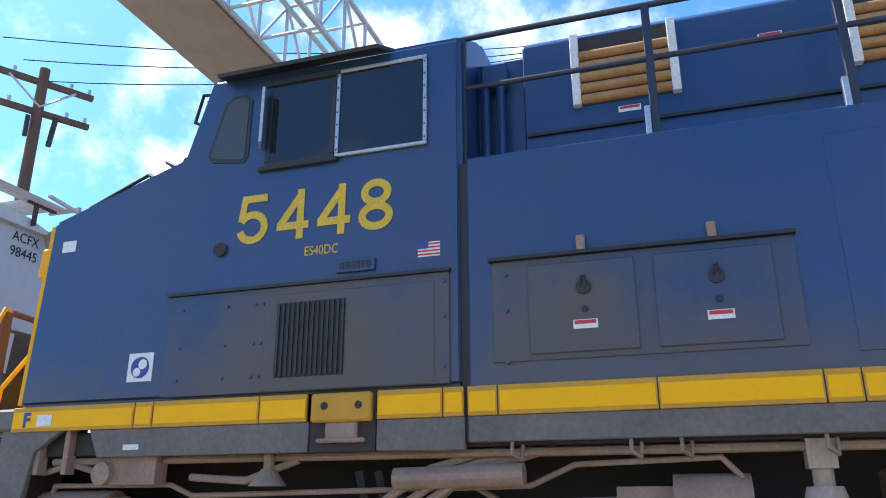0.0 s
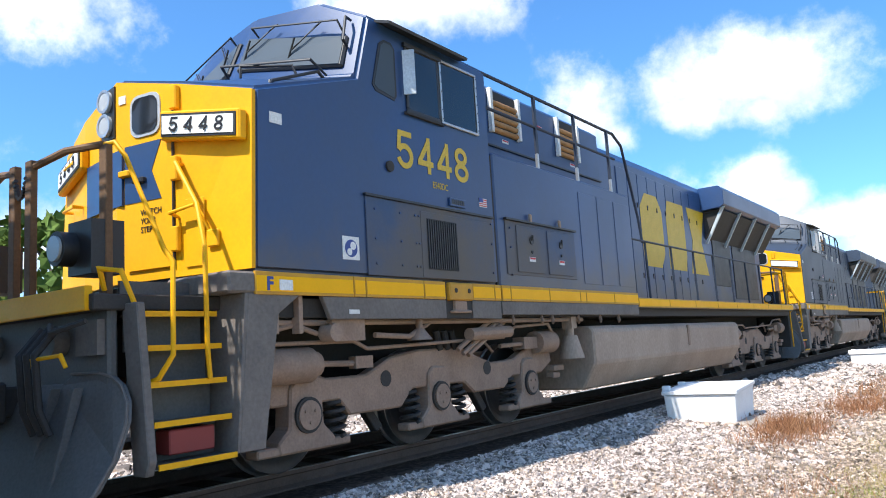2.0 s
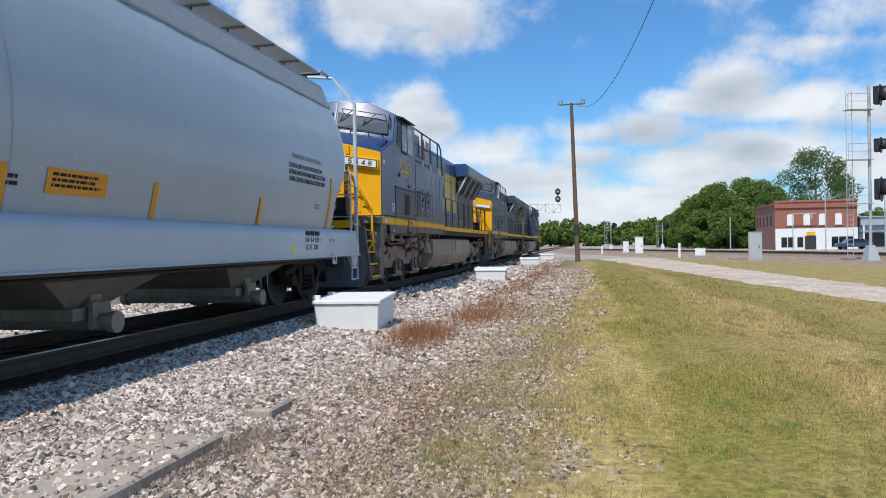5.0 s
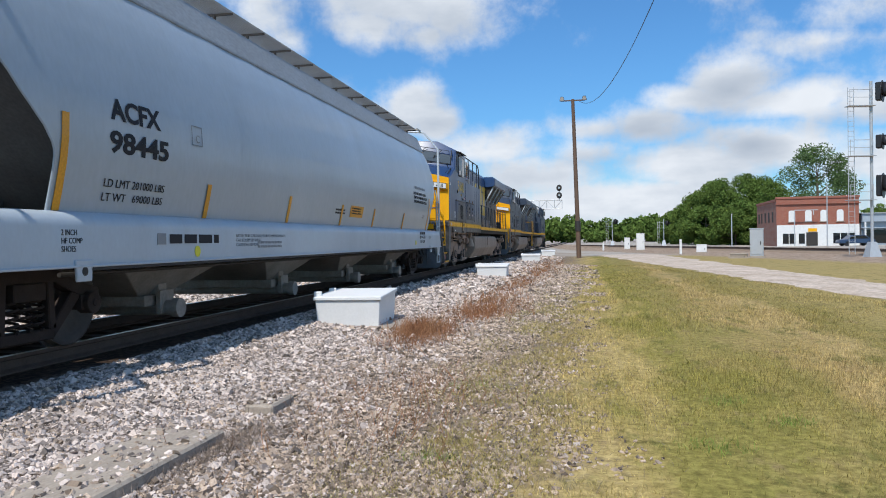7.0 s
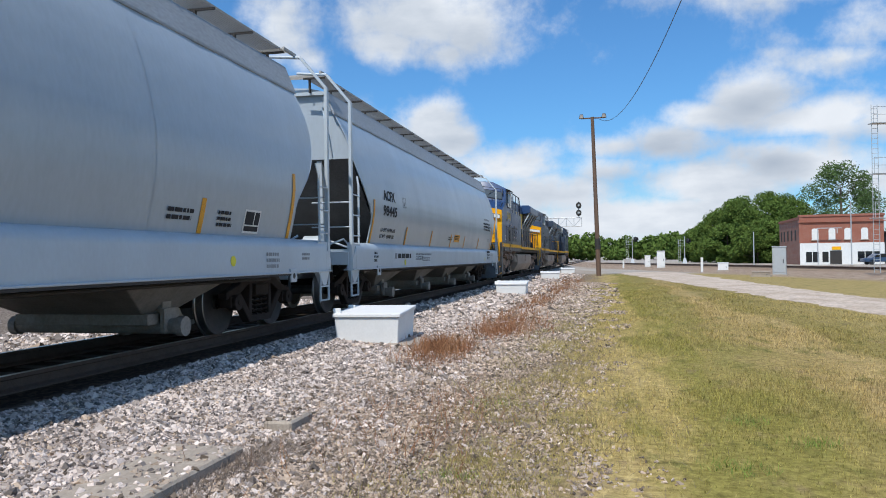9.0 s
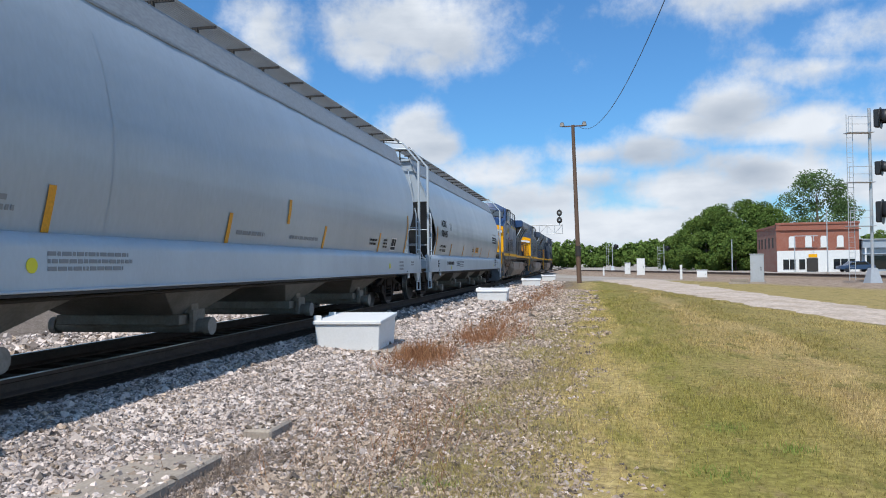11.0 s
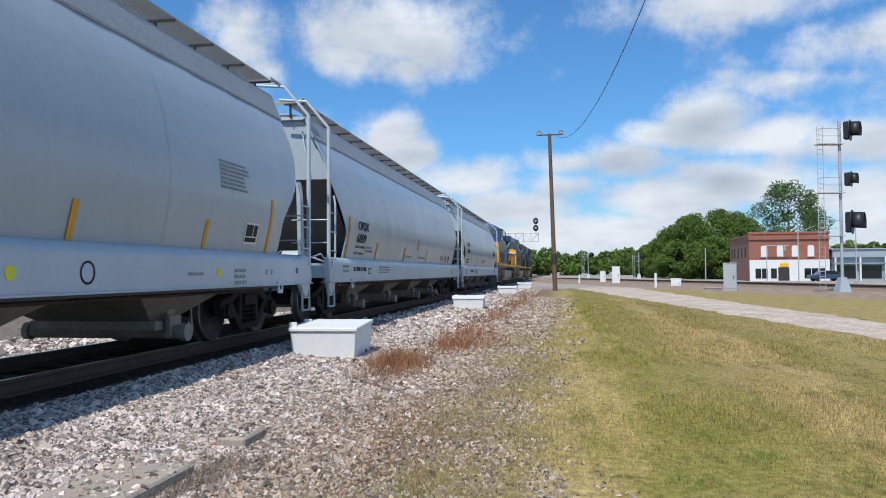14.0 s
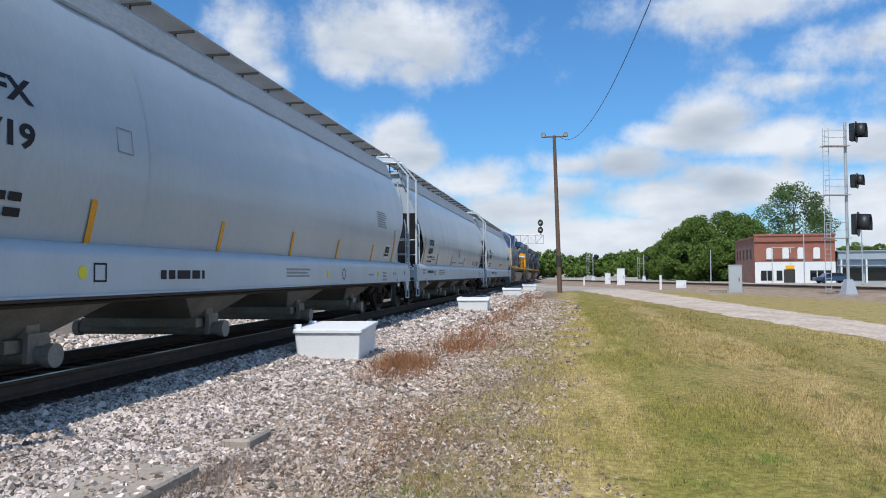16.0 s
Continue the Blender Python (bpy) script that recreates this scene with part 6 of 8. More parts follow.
def diesel_truck(lp, ym):
    """A three-axle engine bogie: a deep side frame with axle boxes, coil springs, brake cylinders and sand pipes."""
    b = Build().box(-1.05, 1.05, ym - 0.5, ym + 0.5, 0.62, 1.0)
    bogie = lp("bogie", b, DARK, "dusty three-axle engine bogie", bevel=0.02)
    b = Build().box(-0.7, 0.7, ym - 2.5, ym + 2.5, 0.45, 0.75)
    lp("traction_motor", b, DARK, bevel=0.02, under=bogie)
    for s in (-1, 1):
        x0, x1 = s * 1.06, s * 1.20
        b = Build()
        prof = [(-2.75, 0.78), (-2.75, 0.98), (-2.2, 1.0), (-1.75, 0.86), (-1.2, 0.86), (-0.8, 1.02), (-0.3, 1.08), (0.5, 1.08), (0.85, 0.96), (1.2, 0.86), (1.7, 0.88), (2.1, 1.02), (2.7, 1.02), (2.75, 0.80),
                (2.45, 0.66), (1.65, 0.66), (1.45, 0.52), (0.75, 0.52), (0.55, 0.66), (-0.45, 0.66), (-0.65, 0.48), (-1.45, 0.48), (-1.6, 0.64), (-2.45, 0.64)]
        b.prism_x([(y + ym, z) for y, z in prof], x0, x1)
        lp("truck_frame", b, FRAME, "dusty cast bogie frame", bevel=0.02, under=bogie)
        for y in (-0.9, 1.05):
            b = Build().cyl((s * 1.19, ym + y, 0.80), (s * 1.205, ym + y, 0.80), 0.085, 16)
            lp("frame_hole", b, DARK, under=bogie)
        for k, y in enumerate((-2.06, 0.0, 2.06)):
            b = Build()
            b.prism_x([(ym + y - 0.34, 0.22), (ym + y + 0.34, 0.22), (ym + y + 0.36, 0.32), (ym + y + 0.22, 0.44), (ym + y + 0.20, 0.80), (ym + y + 0.12, 0.88), (ym + y - 0.12, 0.88), (ym + y - 0.20, 0.80), (ym + y - 0.22, 0.44), (ym + y - 0.36, 0.32)], s * 1.02, s * 1.235)
            lp("axle_box", b, FRAME, "dusty axle box", bevel=0.02, under=bogie)
            b = Build().cyl((s * 1.23, ym + y, 0.545), (s * 1.262, ym + y, 0.545), 0.165, 20)
            lp("bearing_ring", b, DARK, smooth=30, under=bogie)
            b = Build().cyl((s * 1.25, ym + y, 0.545), (s * 1.275, ym + y, 0.545), 0.135, 20)
            for i in range(3):
                a = i * 2.094 + 0.5
                b.cyl((s * 1.27, ym + y + 0.07 * math.cos(a), 0.545 + 0.07 * math.sin(a)), (s * 1.288, ym + y + 0.07 * math.cos(a), 0.545 + 0.07 * math.sin(a)), 0.016, 6)
            lp("bearing_cap", b, FRAME, smooth=30, under=bogie)
            for q in (-0.44, 0.44):
                if abs(y + q) < 2.4:
                    bb, n = Build(), 40
                    bb.tube([(s * 1.13 + 0.10 * math.cos(i * 0.628), ym + y + q + 0.10 * math.sin(i * 0.628), 0.30 + 0.33 * i / n) for i in range(n + 1)], 0.022, 5)
                    lp("coil_spring", bb, DARK, smooth=40, under=bogie)
            b = Build().box(s * 1.05, s * 1.22, ym + y - 0.58, ym + y + 0.58, 0.22, 0.30)
            lp("spring_seat", b, FRAME, bevel=0.015, under=bogie)
        # brake cylinders, links and the long sand pipe
        b = Build()
        b.cyl((s * 1.25, ym - 2.72, 1.0), (s * 1.25, ym - 2.05, 1.0), 0.165, 18)
        b.cyl((s * 1.25, ym - 2.05, 1.0), (s * 1.25, ym - 1.95, 1.0), 0.12, 14)
        b.cyl((s * 1.25, ym - 1.95, 1.0), (s * 1.25, ym - 1.3, 0.98), 0.03, 8)
        b.box(s * 1.2, s * 1.3, ym - 1.45, ym - 1.2, 0.93, 1.05)
        lp("brake_cylinder", b, FRAME, smooth=35, under=bogie)
        b = Build()
        b.cyl((s * 1.25, ym + 2.2, 1.08), (s * 1.25, ym + 2.66, 1.08), 0.155, 18)
        b.cyl((s * 1.25, ym + 1.3, 1.06), (s * 1.25, ym + 2.2, 1.08), 0.028, 8)
        b.box(s * 1.12, s * 1.3, ym + 1.85, ym + 2.2, 1.0, 1.16)
        lp("brake_cylinder", b, FRAME, smooth=35, under=bogie)
        b = Build()
        b.tube([(s * 1.30, ym - 2.7, 0.9), (s * 1.32, ym - 2.6, 1.2), (s * 1.32, ym - 1.5, 1.2), (s * 1.32, ym - 1.3, 1.12), (s * 1.32, ym + 1.3, 1.17), (s * 1.32, ym + 1.6, 1.3), (s * 1.32, ym + 2.5, 1.33), (s * 1.32, ym + 2.62, 1.2)], 0.02)
        b.tube([(s * 1.1, ym + 0.6, 1.08), (s * 1.25, ym + 0.8, 1.22), (s * 1.2, ym + 1.2, 1.0)], 0.02)
        lp("sand_pipe", b, FRAME, smooth=40, under=bogie)
        b = Build().box(s * 1.1, s * 1.24, ym + 2.75, ym + 3.05, 0.66, 0.74).box(s * 1.1, s * 1.22, ym + 2.75, ym + 2.95, 0.56, 0.64)
        lp("lift_bracket", b, FRAME, bevel=0.01, under=bogie)
        for y in (-1.05, 1.0):
            b = Build()
            b.prism_x([(ym + y - 0.1, 0.62), (ym + y + 0.02, 0.64), (ym + y + 0.3, 0.3), (ym + y + 0.2, 0.24)], s * 0.9, s * 1.0)
            lp("brake_lever", b, DARK, bevel=0.01, under=bogie)
    return bogie


def locomotive(name, yc, label, blue, number):
    loco = root(name, (CL, yc, RAIL), label, "locomotive", "diesel locomotives")

    def lp(pname, b, mats, plabel="", bevel=0.0, smooth=0, under=None):
        b.v = [(x, y - LOCO_C, z) for x, y, z in b.v]
        return part(pname, b, mats, under or loco, plabel, bevel, smooth)

    # cab and nose, one shell
    half = {"A0": (0, -5.50, 1.81), "A1": (0.78, -5.38, 1.81), "A2": (1.55, -5.22, 1.81), "B0": (0, -5.50, 3.78), "B1": (0.78, -5.38, 3.60), "B2": (1.55, -5.17, 3.41),
            "C0": (0, -4.20, 4.08), "C2": (1.55, -3.87, 3.84), "E0": (0, -3.80, 4.97), "E1": (0.87, -3.66, 4.92), "E2": (1.55, -3.66, 4.56),
            "F0": (0, -1.415, 4.97), "F1": (0.87, -1.415, 4.92), "F2": (1.55, -1.415, 4.54), "G0": (0, -1.415, 1.81), "G2": (1.55, -1.415, 1.81)}
    b = Build()
    keys = list(half)
    for s in (-1, 1):
        v = [(s * half[k][0], half[k][1], half[k][2]) for k in keys]
        f = [["A0", "A1", "B1", "B0"], ["A1", "A2", "B2", "B1"], ["B0", "B1", "C0"], ["B1", "B2", "C2"], ["B1", "C2", "C0"], ["C0", "C2", "E2"], ["C0", "E2", "E1"], ["C0", "E1", "E0"],
             ["E1", "E2", "F2", "F1"], ["E0", "E1", "F1", "F0"], ["A2", "G2", "F2", "E2", "C2", "B2"], ["G0", "G2", "F2", "F1", "F0"], ["A0", "A1", "A2", "G2", "G0"]]
        b.solid(v, [[keys.index(k) for k in q] for q in f])
    ob = lp("cab_shell", b, blue, "dark blue cab with short nose")
    bm = bmesh.new()
    bm.from_mesh(ob.data)
    bmesh.ops.remove_doubles(bm, verts=bm.verts, dist=0.001)
    bmesh.ops.recalc_face_normals(bm, faces=bm.faces)
    sharp = [e for e in bm.edges if len(e.link_faces) == 2 and e.calc_face_angle(0) > 0.3]
    bmesh.ops.bevel(bm, geom=sharp, offset=0.035, segments=3, affect="EDGES", clamp_overlap=True)
    bm.to_mesh(ob.data)
    bm.free()
    ob.data.polygons.foreach_set("use_smooth", [True] * len(ob.data.polygons))
    ob.data.set_sharp_from_angle(angle=radians(20))
    # yellow nose face: three plates just proud of the shell
    d = 0.02
    plates = []
    for s in (-1, 1):
        plates.append([(s * 0.78, -5.38, 1.83), (0, -5.50, 1.83), (0, -5.50, 3.755), (s * 0.78, -5.38, 3.57)])
        plates.append([(s * 0.78, -5.38, 1.83), (s * 1.535, -5.222, 1.83), (s * 1.535, -5.172, 3.385), (s * 0.78, -5.38, 3.57)])
    for q in plates:
        b = Build()
        b.solid([(x, y - d, z) for x, y, z in q] + [(x, y + 0.02, z) for x, y, z in q], [(0, 1, 2, 3), (4, 5, 6, 7), (0, 1, 5, 4), (1, 2, 6, 5), (2, 3, 7, 6), (3, 0, 4, 7)])
        lp("nose_front", b, YELLOW, "bright yellow nose front")

    def nose_y(x, z):
        """Where the nose's face lies."""
        a = abs(x)
        base = np.interp(a, [0, 0.78, 1.55], [-5.50, -5.38, -5.22])
        return float(base + max(0.0, a - 0.78) / 0.77 * (z - 1.81) / 1.6 * 0.05) - 0.022

    def on_nose(pname, pts, mats, thick=0.02, plabel="", bevel=0.0, under=None):
        bb = Build()
        n = len(pts)
        v = [(x, nose_y(x, z), z) for x, z in pts] + [(x, nose_y(x, z) - thick, z) for x, z in pts]
        bb.solid(v, [tuple(range(n)), tuple(range(2 * n - 1, n - 1, -1))] + [(i, (i + 1) % n, n + (i + 1) % n, n + i) for i in range(n)])
        return lp(pname, bb, mats, plabel, bevel, 0, under)

    def rect(x0, x1, z0, z1, slope=0.0):
        return [(x0, z0), (x1, z0 - slope), (x1, z1 - slope), (x0, z1)]

    # door in the nose with window, hinges and latch
    door = on_nose("nose_door", [(0.16, 1.93), (0.72, 1.93), (0.72, 3.54), (0.16, 3.66)], YELLOW, 0.02, "yellow nose door")

    def rounded(x0, x1, z0, z1, r):
        """A rectangle with round corners."""
        pts = []
        for cx, cz, a in ((x1 - r, z0 + r, -90), (x1 - r, z1 - r, 0), (x0 + r, z1 - r, 90), (x0 + r, z0 + r, 180)):
            pts += [(cx + r * math.cos(radians(a + q)), cz + r * math.sin(radians(a + q))) for q in (0, 30, 60, 90)]
        return pts

    on_nose("door_window_frame", rounded(0.22, 0.60, 3.15, 3.55, 0.10), GALV, 0.032, "pale metal window rim", under=door)
    on_nose("door_window", rounded(0.25, 0.57, 3.18, 3.52, 0.085), PANE, 0.038, "small dark window", under=door)
    for z in (2.05, 2.68, 3.33):
        on_nose("door_hinge", rect(0.73, 0.81, z, z + 0.22), YELLOW, 0.055, "", 0.01, under=door)
    on_nose("door_gap", rect(0.725, 0.738, 1.93, 3.53), DARK, 0.022)
    on_nose("door_latch", rect(0.10, 0.24, 2.80, 2.86), YELLOW, 0.07, "", 0.01, under=door)
    on_nose("door_handle", rect(0.28, 0.42, 2.72, 2.77), BLACK, 0.07, "", 0.008, under=door)
    on_nose("data_label", rect(0.04, 0.13, 3.52, 3.60), WHITE, 0.008)
    on_nose("hatch_panel", rect(-0.62, -0.34, 2.85, 3.5), YELLOW, 0.016, "", 0.006)
    on_nose("hatch_panel", rect(0.86, 1.06, 1.9, 2.5), YELLOW, 0.012, "", 0.005)
    on_nose("sanding_hatch", rect(1.10, 1.22, 2.05, 2.2), YELLOW, 0.03, "", 0.01)
    # headlights one above the other in a dark recess
    on_nose("headlight_back", rect(-0.32, -0.02, 3.22, 3.72), BLACK, 0.014)
    for z in (3.36, 3.60):
        bb = Build().cyl((-0.17, nose_y(0.17, z) - 0.01, z), (-0.17, nose_y(0.17, z) - 0.06, z), 0.105, 20)
        lamp = lp("headlight", bb, LENS, "round sealed headlight", smooth=30)
        bb = Build()
        for i in range(20):
            a0, a1 = i * math.pi / 10, (i + 1) * math.pi / 10
            yy = nose_y(0.17, z) - 0.065
            bb.face([(-0.17 + r * math.cos(a), yy, z + r * math.sin(a)) for r, a in ((0.088, a0), (0.088, a1), (0.115, a1), (0.115, a0))])
        lp("headlight_ring", bb, STEEL, under=lamp)
    # number boards
    for s in (-1, 1):
        pts = [(s * 0.66, 3.05), (s * 1.50, 2.93), (s * 1.50, 3.20), (s * 0.66, 3.32)]
        board = on_nose("number_board", pts, YELLOW, 0.09, "yellow number box", 0.015)
        pts = [(s * 0.69, 3.075), (s * 1.47, 2.965), (s * 1.47, 3.175), (s * 0.69, 3.285)]
        on_nose("number_rim", pts, BLACK, 0.098, under=board)
        pts = [(s * 0.71, 3.095), (s * 1.45, 2.99), (s * 1.45, 3.155), (s * 0.71, 3.26)]
        on_nose("number_field", pts, WHITE, 0.104, "white number field", under=board)
        if number:
            ob = letters("board_number", number, 0.13, LETTER, board, 0, 0, 0, axis="y", width=0.58)
            xa, xb = (0.79, 1.37) if s > 0 else (-1.37, -0.79)
            za, zb = (3.220 - 0.143 * abs(q) for q in (xa, xb))
            pa, pb = Vector((xa, nose_y(xa, za) - 0.108, za)), Vector((xb, nose_y(xb, zb) - 0.108, zb))
            u = (pb - pa).normalized()
            w = Vector((0, 0.076, 1)).normalized()
            w = (w - u * w.dot(u)).normalized()
            nn = u.cross(w)
            m = Matrix(((u.x, -nn.x, w.x, pa.x), (u.y, -nn.y, w.y, pa.y - LOCO_C), (u.z, -nn.z, w.z, pa.z), (0, 0, 0, 1)))
            ob.data.transform(m)
    # emblem on the nose: plain blue blocks
    if number:
        for pts in ([(-0.66, 2.55), (-0.30, 2.55), (-0.30, 3.06), (-0.66, 3.06)], [(-0.26, 2.55), (0.10, 2.55), (0.10, 3.08), (-0.26, 3.08)],
                    [(0.14, 2.55), (0.60, 2.55), (0.48, 2.82), (0.60, 3.09), (0.14, 3.09)]):
            on_nose("emblem_block", pts, BLUE, 0.026, "dark blue emblem block")
        b = letters("door_note", "WATCH\nYOUR\nSTEP", 0.055, LETTER, loco, -5.495 - LOCO_C, 2.42, 0.34, axis="y", width=0.26)
        b.data.transform(Matrix.Translation((0.34, -5.495 - LOCO_C, 0)) @ Matrix.Rotation(math.atan2(0.12, 0.78), 4, "Z") @ Matrix.Translation((-0.34, 5.495 + LOCO_C, 0)))
    # grab irons and piping on the nose
    for z in (2.25, 2.7, 3.15):
        bb = Build().tube([(-1.2, nose_y(1.2, z), z), (-1.2, nose_y(1.2, z) - 0.1, z), (-0.85, nose_y(0.85, z) - 0.1, z), (-0.85, nose_y(0.85, z), z)], 0.014)
        lp("nose_step", bb, YELLOW, smooth=40)
    bb = Build()
    bb.tube([(0.78, nose_y(0.78, 2.35), 2.35), (0.78, nose_y(0.78, 2.35) - 0.09, 2.38), (1.05, nose_y(1.0, 2.4) - 0.09, 2.42), (1.1, nose_y(1.1, 2.2), 2.2)], 0.014)
    lp("nose_step", bb, YELLOW, smooth=40)
    bb = Build().tube([(0.82, nose_y(0.82, 2.8), 2.82), (0.9, nose_y(0.9, 2.8) - 0.14, 2.80), (1.18, nose_y(1.18, 2.4) - 0.2, 2.4), (1.40, -5.60, 2.0), (1.44, -5.62, 1.2), (1.44, -5.60, 0.95)], 0.02)
    lp("nose_handrail", bb, YELLOW, "yellow bent nose handrail", smooth=40)
    # nose top fittings
    bb = Build()
    bb.tube([(0.55, -4.5, 3.92), (0.55, -4.5, 4.04), (0.9, -4.12, 4.06), (0.95, -4.1, 3.94)], 0.014)
    bb.tube([(1.35, -4.85, 3.50), (1.35, -4.82, 3.60), (1.35, -4.15, 3.78), (1.35, -4.1, 3.7)], 0.014)
    bb.tube([(0.2, -4.36, 4.02), (0.25, -4.5, 4.12), (1.3, -4.25, 3.98), (1.32, -4.05, 3.86)], 0.013)
    lp("nose_grab", bb, BLACK, smooth=40)
    for sx in (-1, 1):
        bb = Build().tube([(sx * 1.45, -4.95, 3.46), (sx * 1.45, -4.88, 3.56), (sx * 1.45, -4.30, 3.80), (sx * 1.45, -4.22, 3.74)], 0.016)
        lp("nose_grab", bb, BLACK, "black bent grab rail", smooth=40)
        bb = Build().tube([(sx * 1.40, -3.82, 4.22), (sx * 1.42, -3.90, 4.26), (sx * 1.42, -3.84, 4.52), (sx * 1.40, -3.74, 4.52)], 0.014)
        lp("cab_grab", bb, BLACK, "black cab corner grab", smooth=40)
    # post chain between the end rails
    bb = Build()
    n = 16
    for i in range(n):
        q = i / (n - 1) * 2 - 1
        bb.cyl((0.10 * q - 0.02, -6.38, 2.52 + 0.16 * q * q), (0.10 * q + 0.02, -6.38, 2.52 + 0.16 * q * q + 0.01), 0.018, 6)
    lp("safety_chain", bb, BLACK, "black safety chain between the posts")
    # windscreens: frame, pane, wipers
    for s in (-1, 1):
        n = Vector((0, -1, 0.42)).normalized()

        def ws(u, v):
            """A point of the windscreen: u from the middle outwards, v from its foot up."""
            low = Vector((0, -4.20, 4.08)).lerp(Vector((1.55, -3.87, 3.84)), u)
            top = Vector((0, -3.80, 4.97)).lerp(Vector((1.55, -3.66, 4.56)), u)
            p = low.lerp(top, v)
            return Vector((s * p.x, p.y, p.z))

        def sheet(pname, u0, u1, v0, v1, out, mats, bevel=0.0, plabel=""):
            q = [ws(u0, v0), ws(u1, v0), ws(u1, v1), ws(u0, v1)]
            k = Build().solid([p + n * out for p in q] + [p - n * 0.02 for p in q], [(0, 1, 2, 3), (4, 5, 6, 7), (0, 1, 5, 4), (1, 2, 6, 5), (2, 3, 7, 6), (3, 0, 4, 7)])
            lp(pname, k, mats, plabel, bevel)

        sheet("windscreen_gasket", 0.04, 0.90, 0.14, 0.64, 0.045, BLACK, 0.02)
        sheet("windscreen", 0.06, 0.88, 0.17, 0.61, 0.052, SCREEN, 0.0, "cab windscreen")
        for u in (0.30, 0.68):
            k = Build()
            a, c = ws(u, 0.78) + n * 0.10, ws(u - 0.18, 0.38) + n * 0.09
            k.tube([a, c], 0.008)
            k.tube([a + Vector((0.03, 0, 0)), c + Vector((0.03, 0, 0.02))], 0.005)
            k.tube([c + Vector((-0.06, 0, -0.1)), c + Vector((0.05, 0, 0.12))], 0.011)
            lp("wiper", k, BLACK, smooth=40)
        k = Build().tube([ws(0.12, 0.66) + n * 0.02, ws(0.12, 0.70) + n * 0.14, ws(0.85, 0.78) + n * 0.14, ws(0.85, 0.70) + n * 0.02], 0.010)
        lp("screen_rail", k, BLACK, smooth=40)
    # side windows, visor, mirror
    for s in (-1, 1):
        k = Build()
        k.prism_x([(-3.58, 3.76), (-3.28, 3.72), (-3.24, 3.78), (-3.24, 4.30), (-3.30, 4.36), (-3.42, 4.36), (-3.50, 4.30), (-3.63, 3.82)], s * 1.55, s * 1.558)
        lp("quarter_gasket", k, BLACK)
        k = Build()
        k.prism_x([(-3.55, 3.79), (-3.29, 3.75), (-3.27, 3.79), (-3.27, 4.29), (-3.32, 4.33), (-3.41, 4.33), (-3.47, 4.28), (-3.60, 3.83)], s * 1.55, s * 1.562)
        lp("quarter_window", k, SCREEN, "quarter window, light seen through it painted as pale glass")
        k = Build().ring(-2.45, -1.68, 3.64, 4.42, s * 1.55, s * 1.58, 0.032)
        lp("window_frame", k, STEEL, "bare aluminium window frame", bevel=0.006)
        for i in range(7):
            for y in (-2.434, -1.696):
                lp("frame_rivet", Build().cyl((s * 1.58, y, 3.70 + i * 0.11), (s * 1.584, y, 3.70 + i * 0.11), 0.008, 6), DARK)
        k = Build().ring(-3.08, -2.455, 3.64, 4.42, s * 1.55, s * 1.57, 0.045)
        lp("window_frame", k, BLACK, "black frame of the open sash", bevel=0.006)
        for y0, y1 in ((-3.04, -2.46), (-2.41, -1.72)):
            k = Build().box(s * 1.54, s * 1.565, y0, y1, 3.68, 4.38)
            lp("side_window", k, PANE, "dark sliding cab window")
        lp("window_trim", Build().box(s * 1.55, s * 1.59, -3.12, -2.42, 3.61, 3.64), DARK)
        lp("window_trim", Build().box(s * 1.55, s * 1.585, -3.1, -2.42, 4.38, 4.43), BLACK)
        k = Build().solid([(s * x, y, z) for x, y, z in ((1.53, -3.52, 4.56), (1.53, -1.98, 4.56), (1.72, -2.05, 4.50), (1.72, -3.50, 4.50), (1.53, -3.52, 4.53), (1.53, -1.98, 4.53), (1.71, -2.05, 4.47), (1.71, -3.50, 4.47))],
                          [(0, 1, 2, 3), (4, 5, 6, 7), (0, 1, 5, 4), (1, 2, 6, 5), (2, 3, 7, 6), (3, 0, 4, 7)])
        lp("sun_visor", k, BLACK, "black sheet sun visor")
        k = Build().solid([(s * x, y, z) for x, y, z in ((1.58, -3.14, 3.82), (1.69, -3.07, 3.82), (1.69, -3.07, 4.32), (1.58, -3.14, 4.32), (1.57, -3.12, 3.82), (1.68, -3.05, 3.82), (1.68, -3.05, 4.32), (1.57, -3.12, 4.32))],
                          [(0, 1, 2, 3), (4, 5, 6, 7), (0, 1, 5, 4), (1, 2, 6, 5), (2, 3, 7, 6), (3, 0, 4, 7)])
        lp("wind_deflector", k, GALV, "hinged metal wind deflector")
        # side panels on the cab
        k = Build()
        k.box(s * 1.55, s * 1.566, -3.83, -1.51, 1.83, 2.62)
        lp("equipment_panel", k, GRIME if number else blue, "grimy bolted equipment panel", bevel=0.004)
        k = Build().box(s * 1.55, s * 1.59, -3.85, -1.50, 2.62, 2.645)
        lp("drip_rail", k, BLACK)
        k = Build().box(s * 1.55, s * 1.572, -2.96, -1.62, 1.835, 2.56)
        lp("filter_panel", k, GRIME if number else blue, "dusty filter panel", bevel=0.004)
        k = Build().box(s * 1.56, s * 1.574, -2.86, -2.30, 1.93, 2.49)
        lp("grille_back", k, DARK)
        for i in range(14):
            y = -2.85 + i * 0.0405
            k = Build().prism_y([(s * 1.565, 1.94), (s * 1.585, 1.94), (s * 1.585, 2.48), (s * 1.565, 2.48)], y, y + 0.018)
            lp("grille_slat", k, BLACK)
        k = Build().box(s * 1.55, s * 1.575, -2.39, -2.08, 2.685, 2.785)
        lp("vent_plate", k, blue, bevel=0.005)
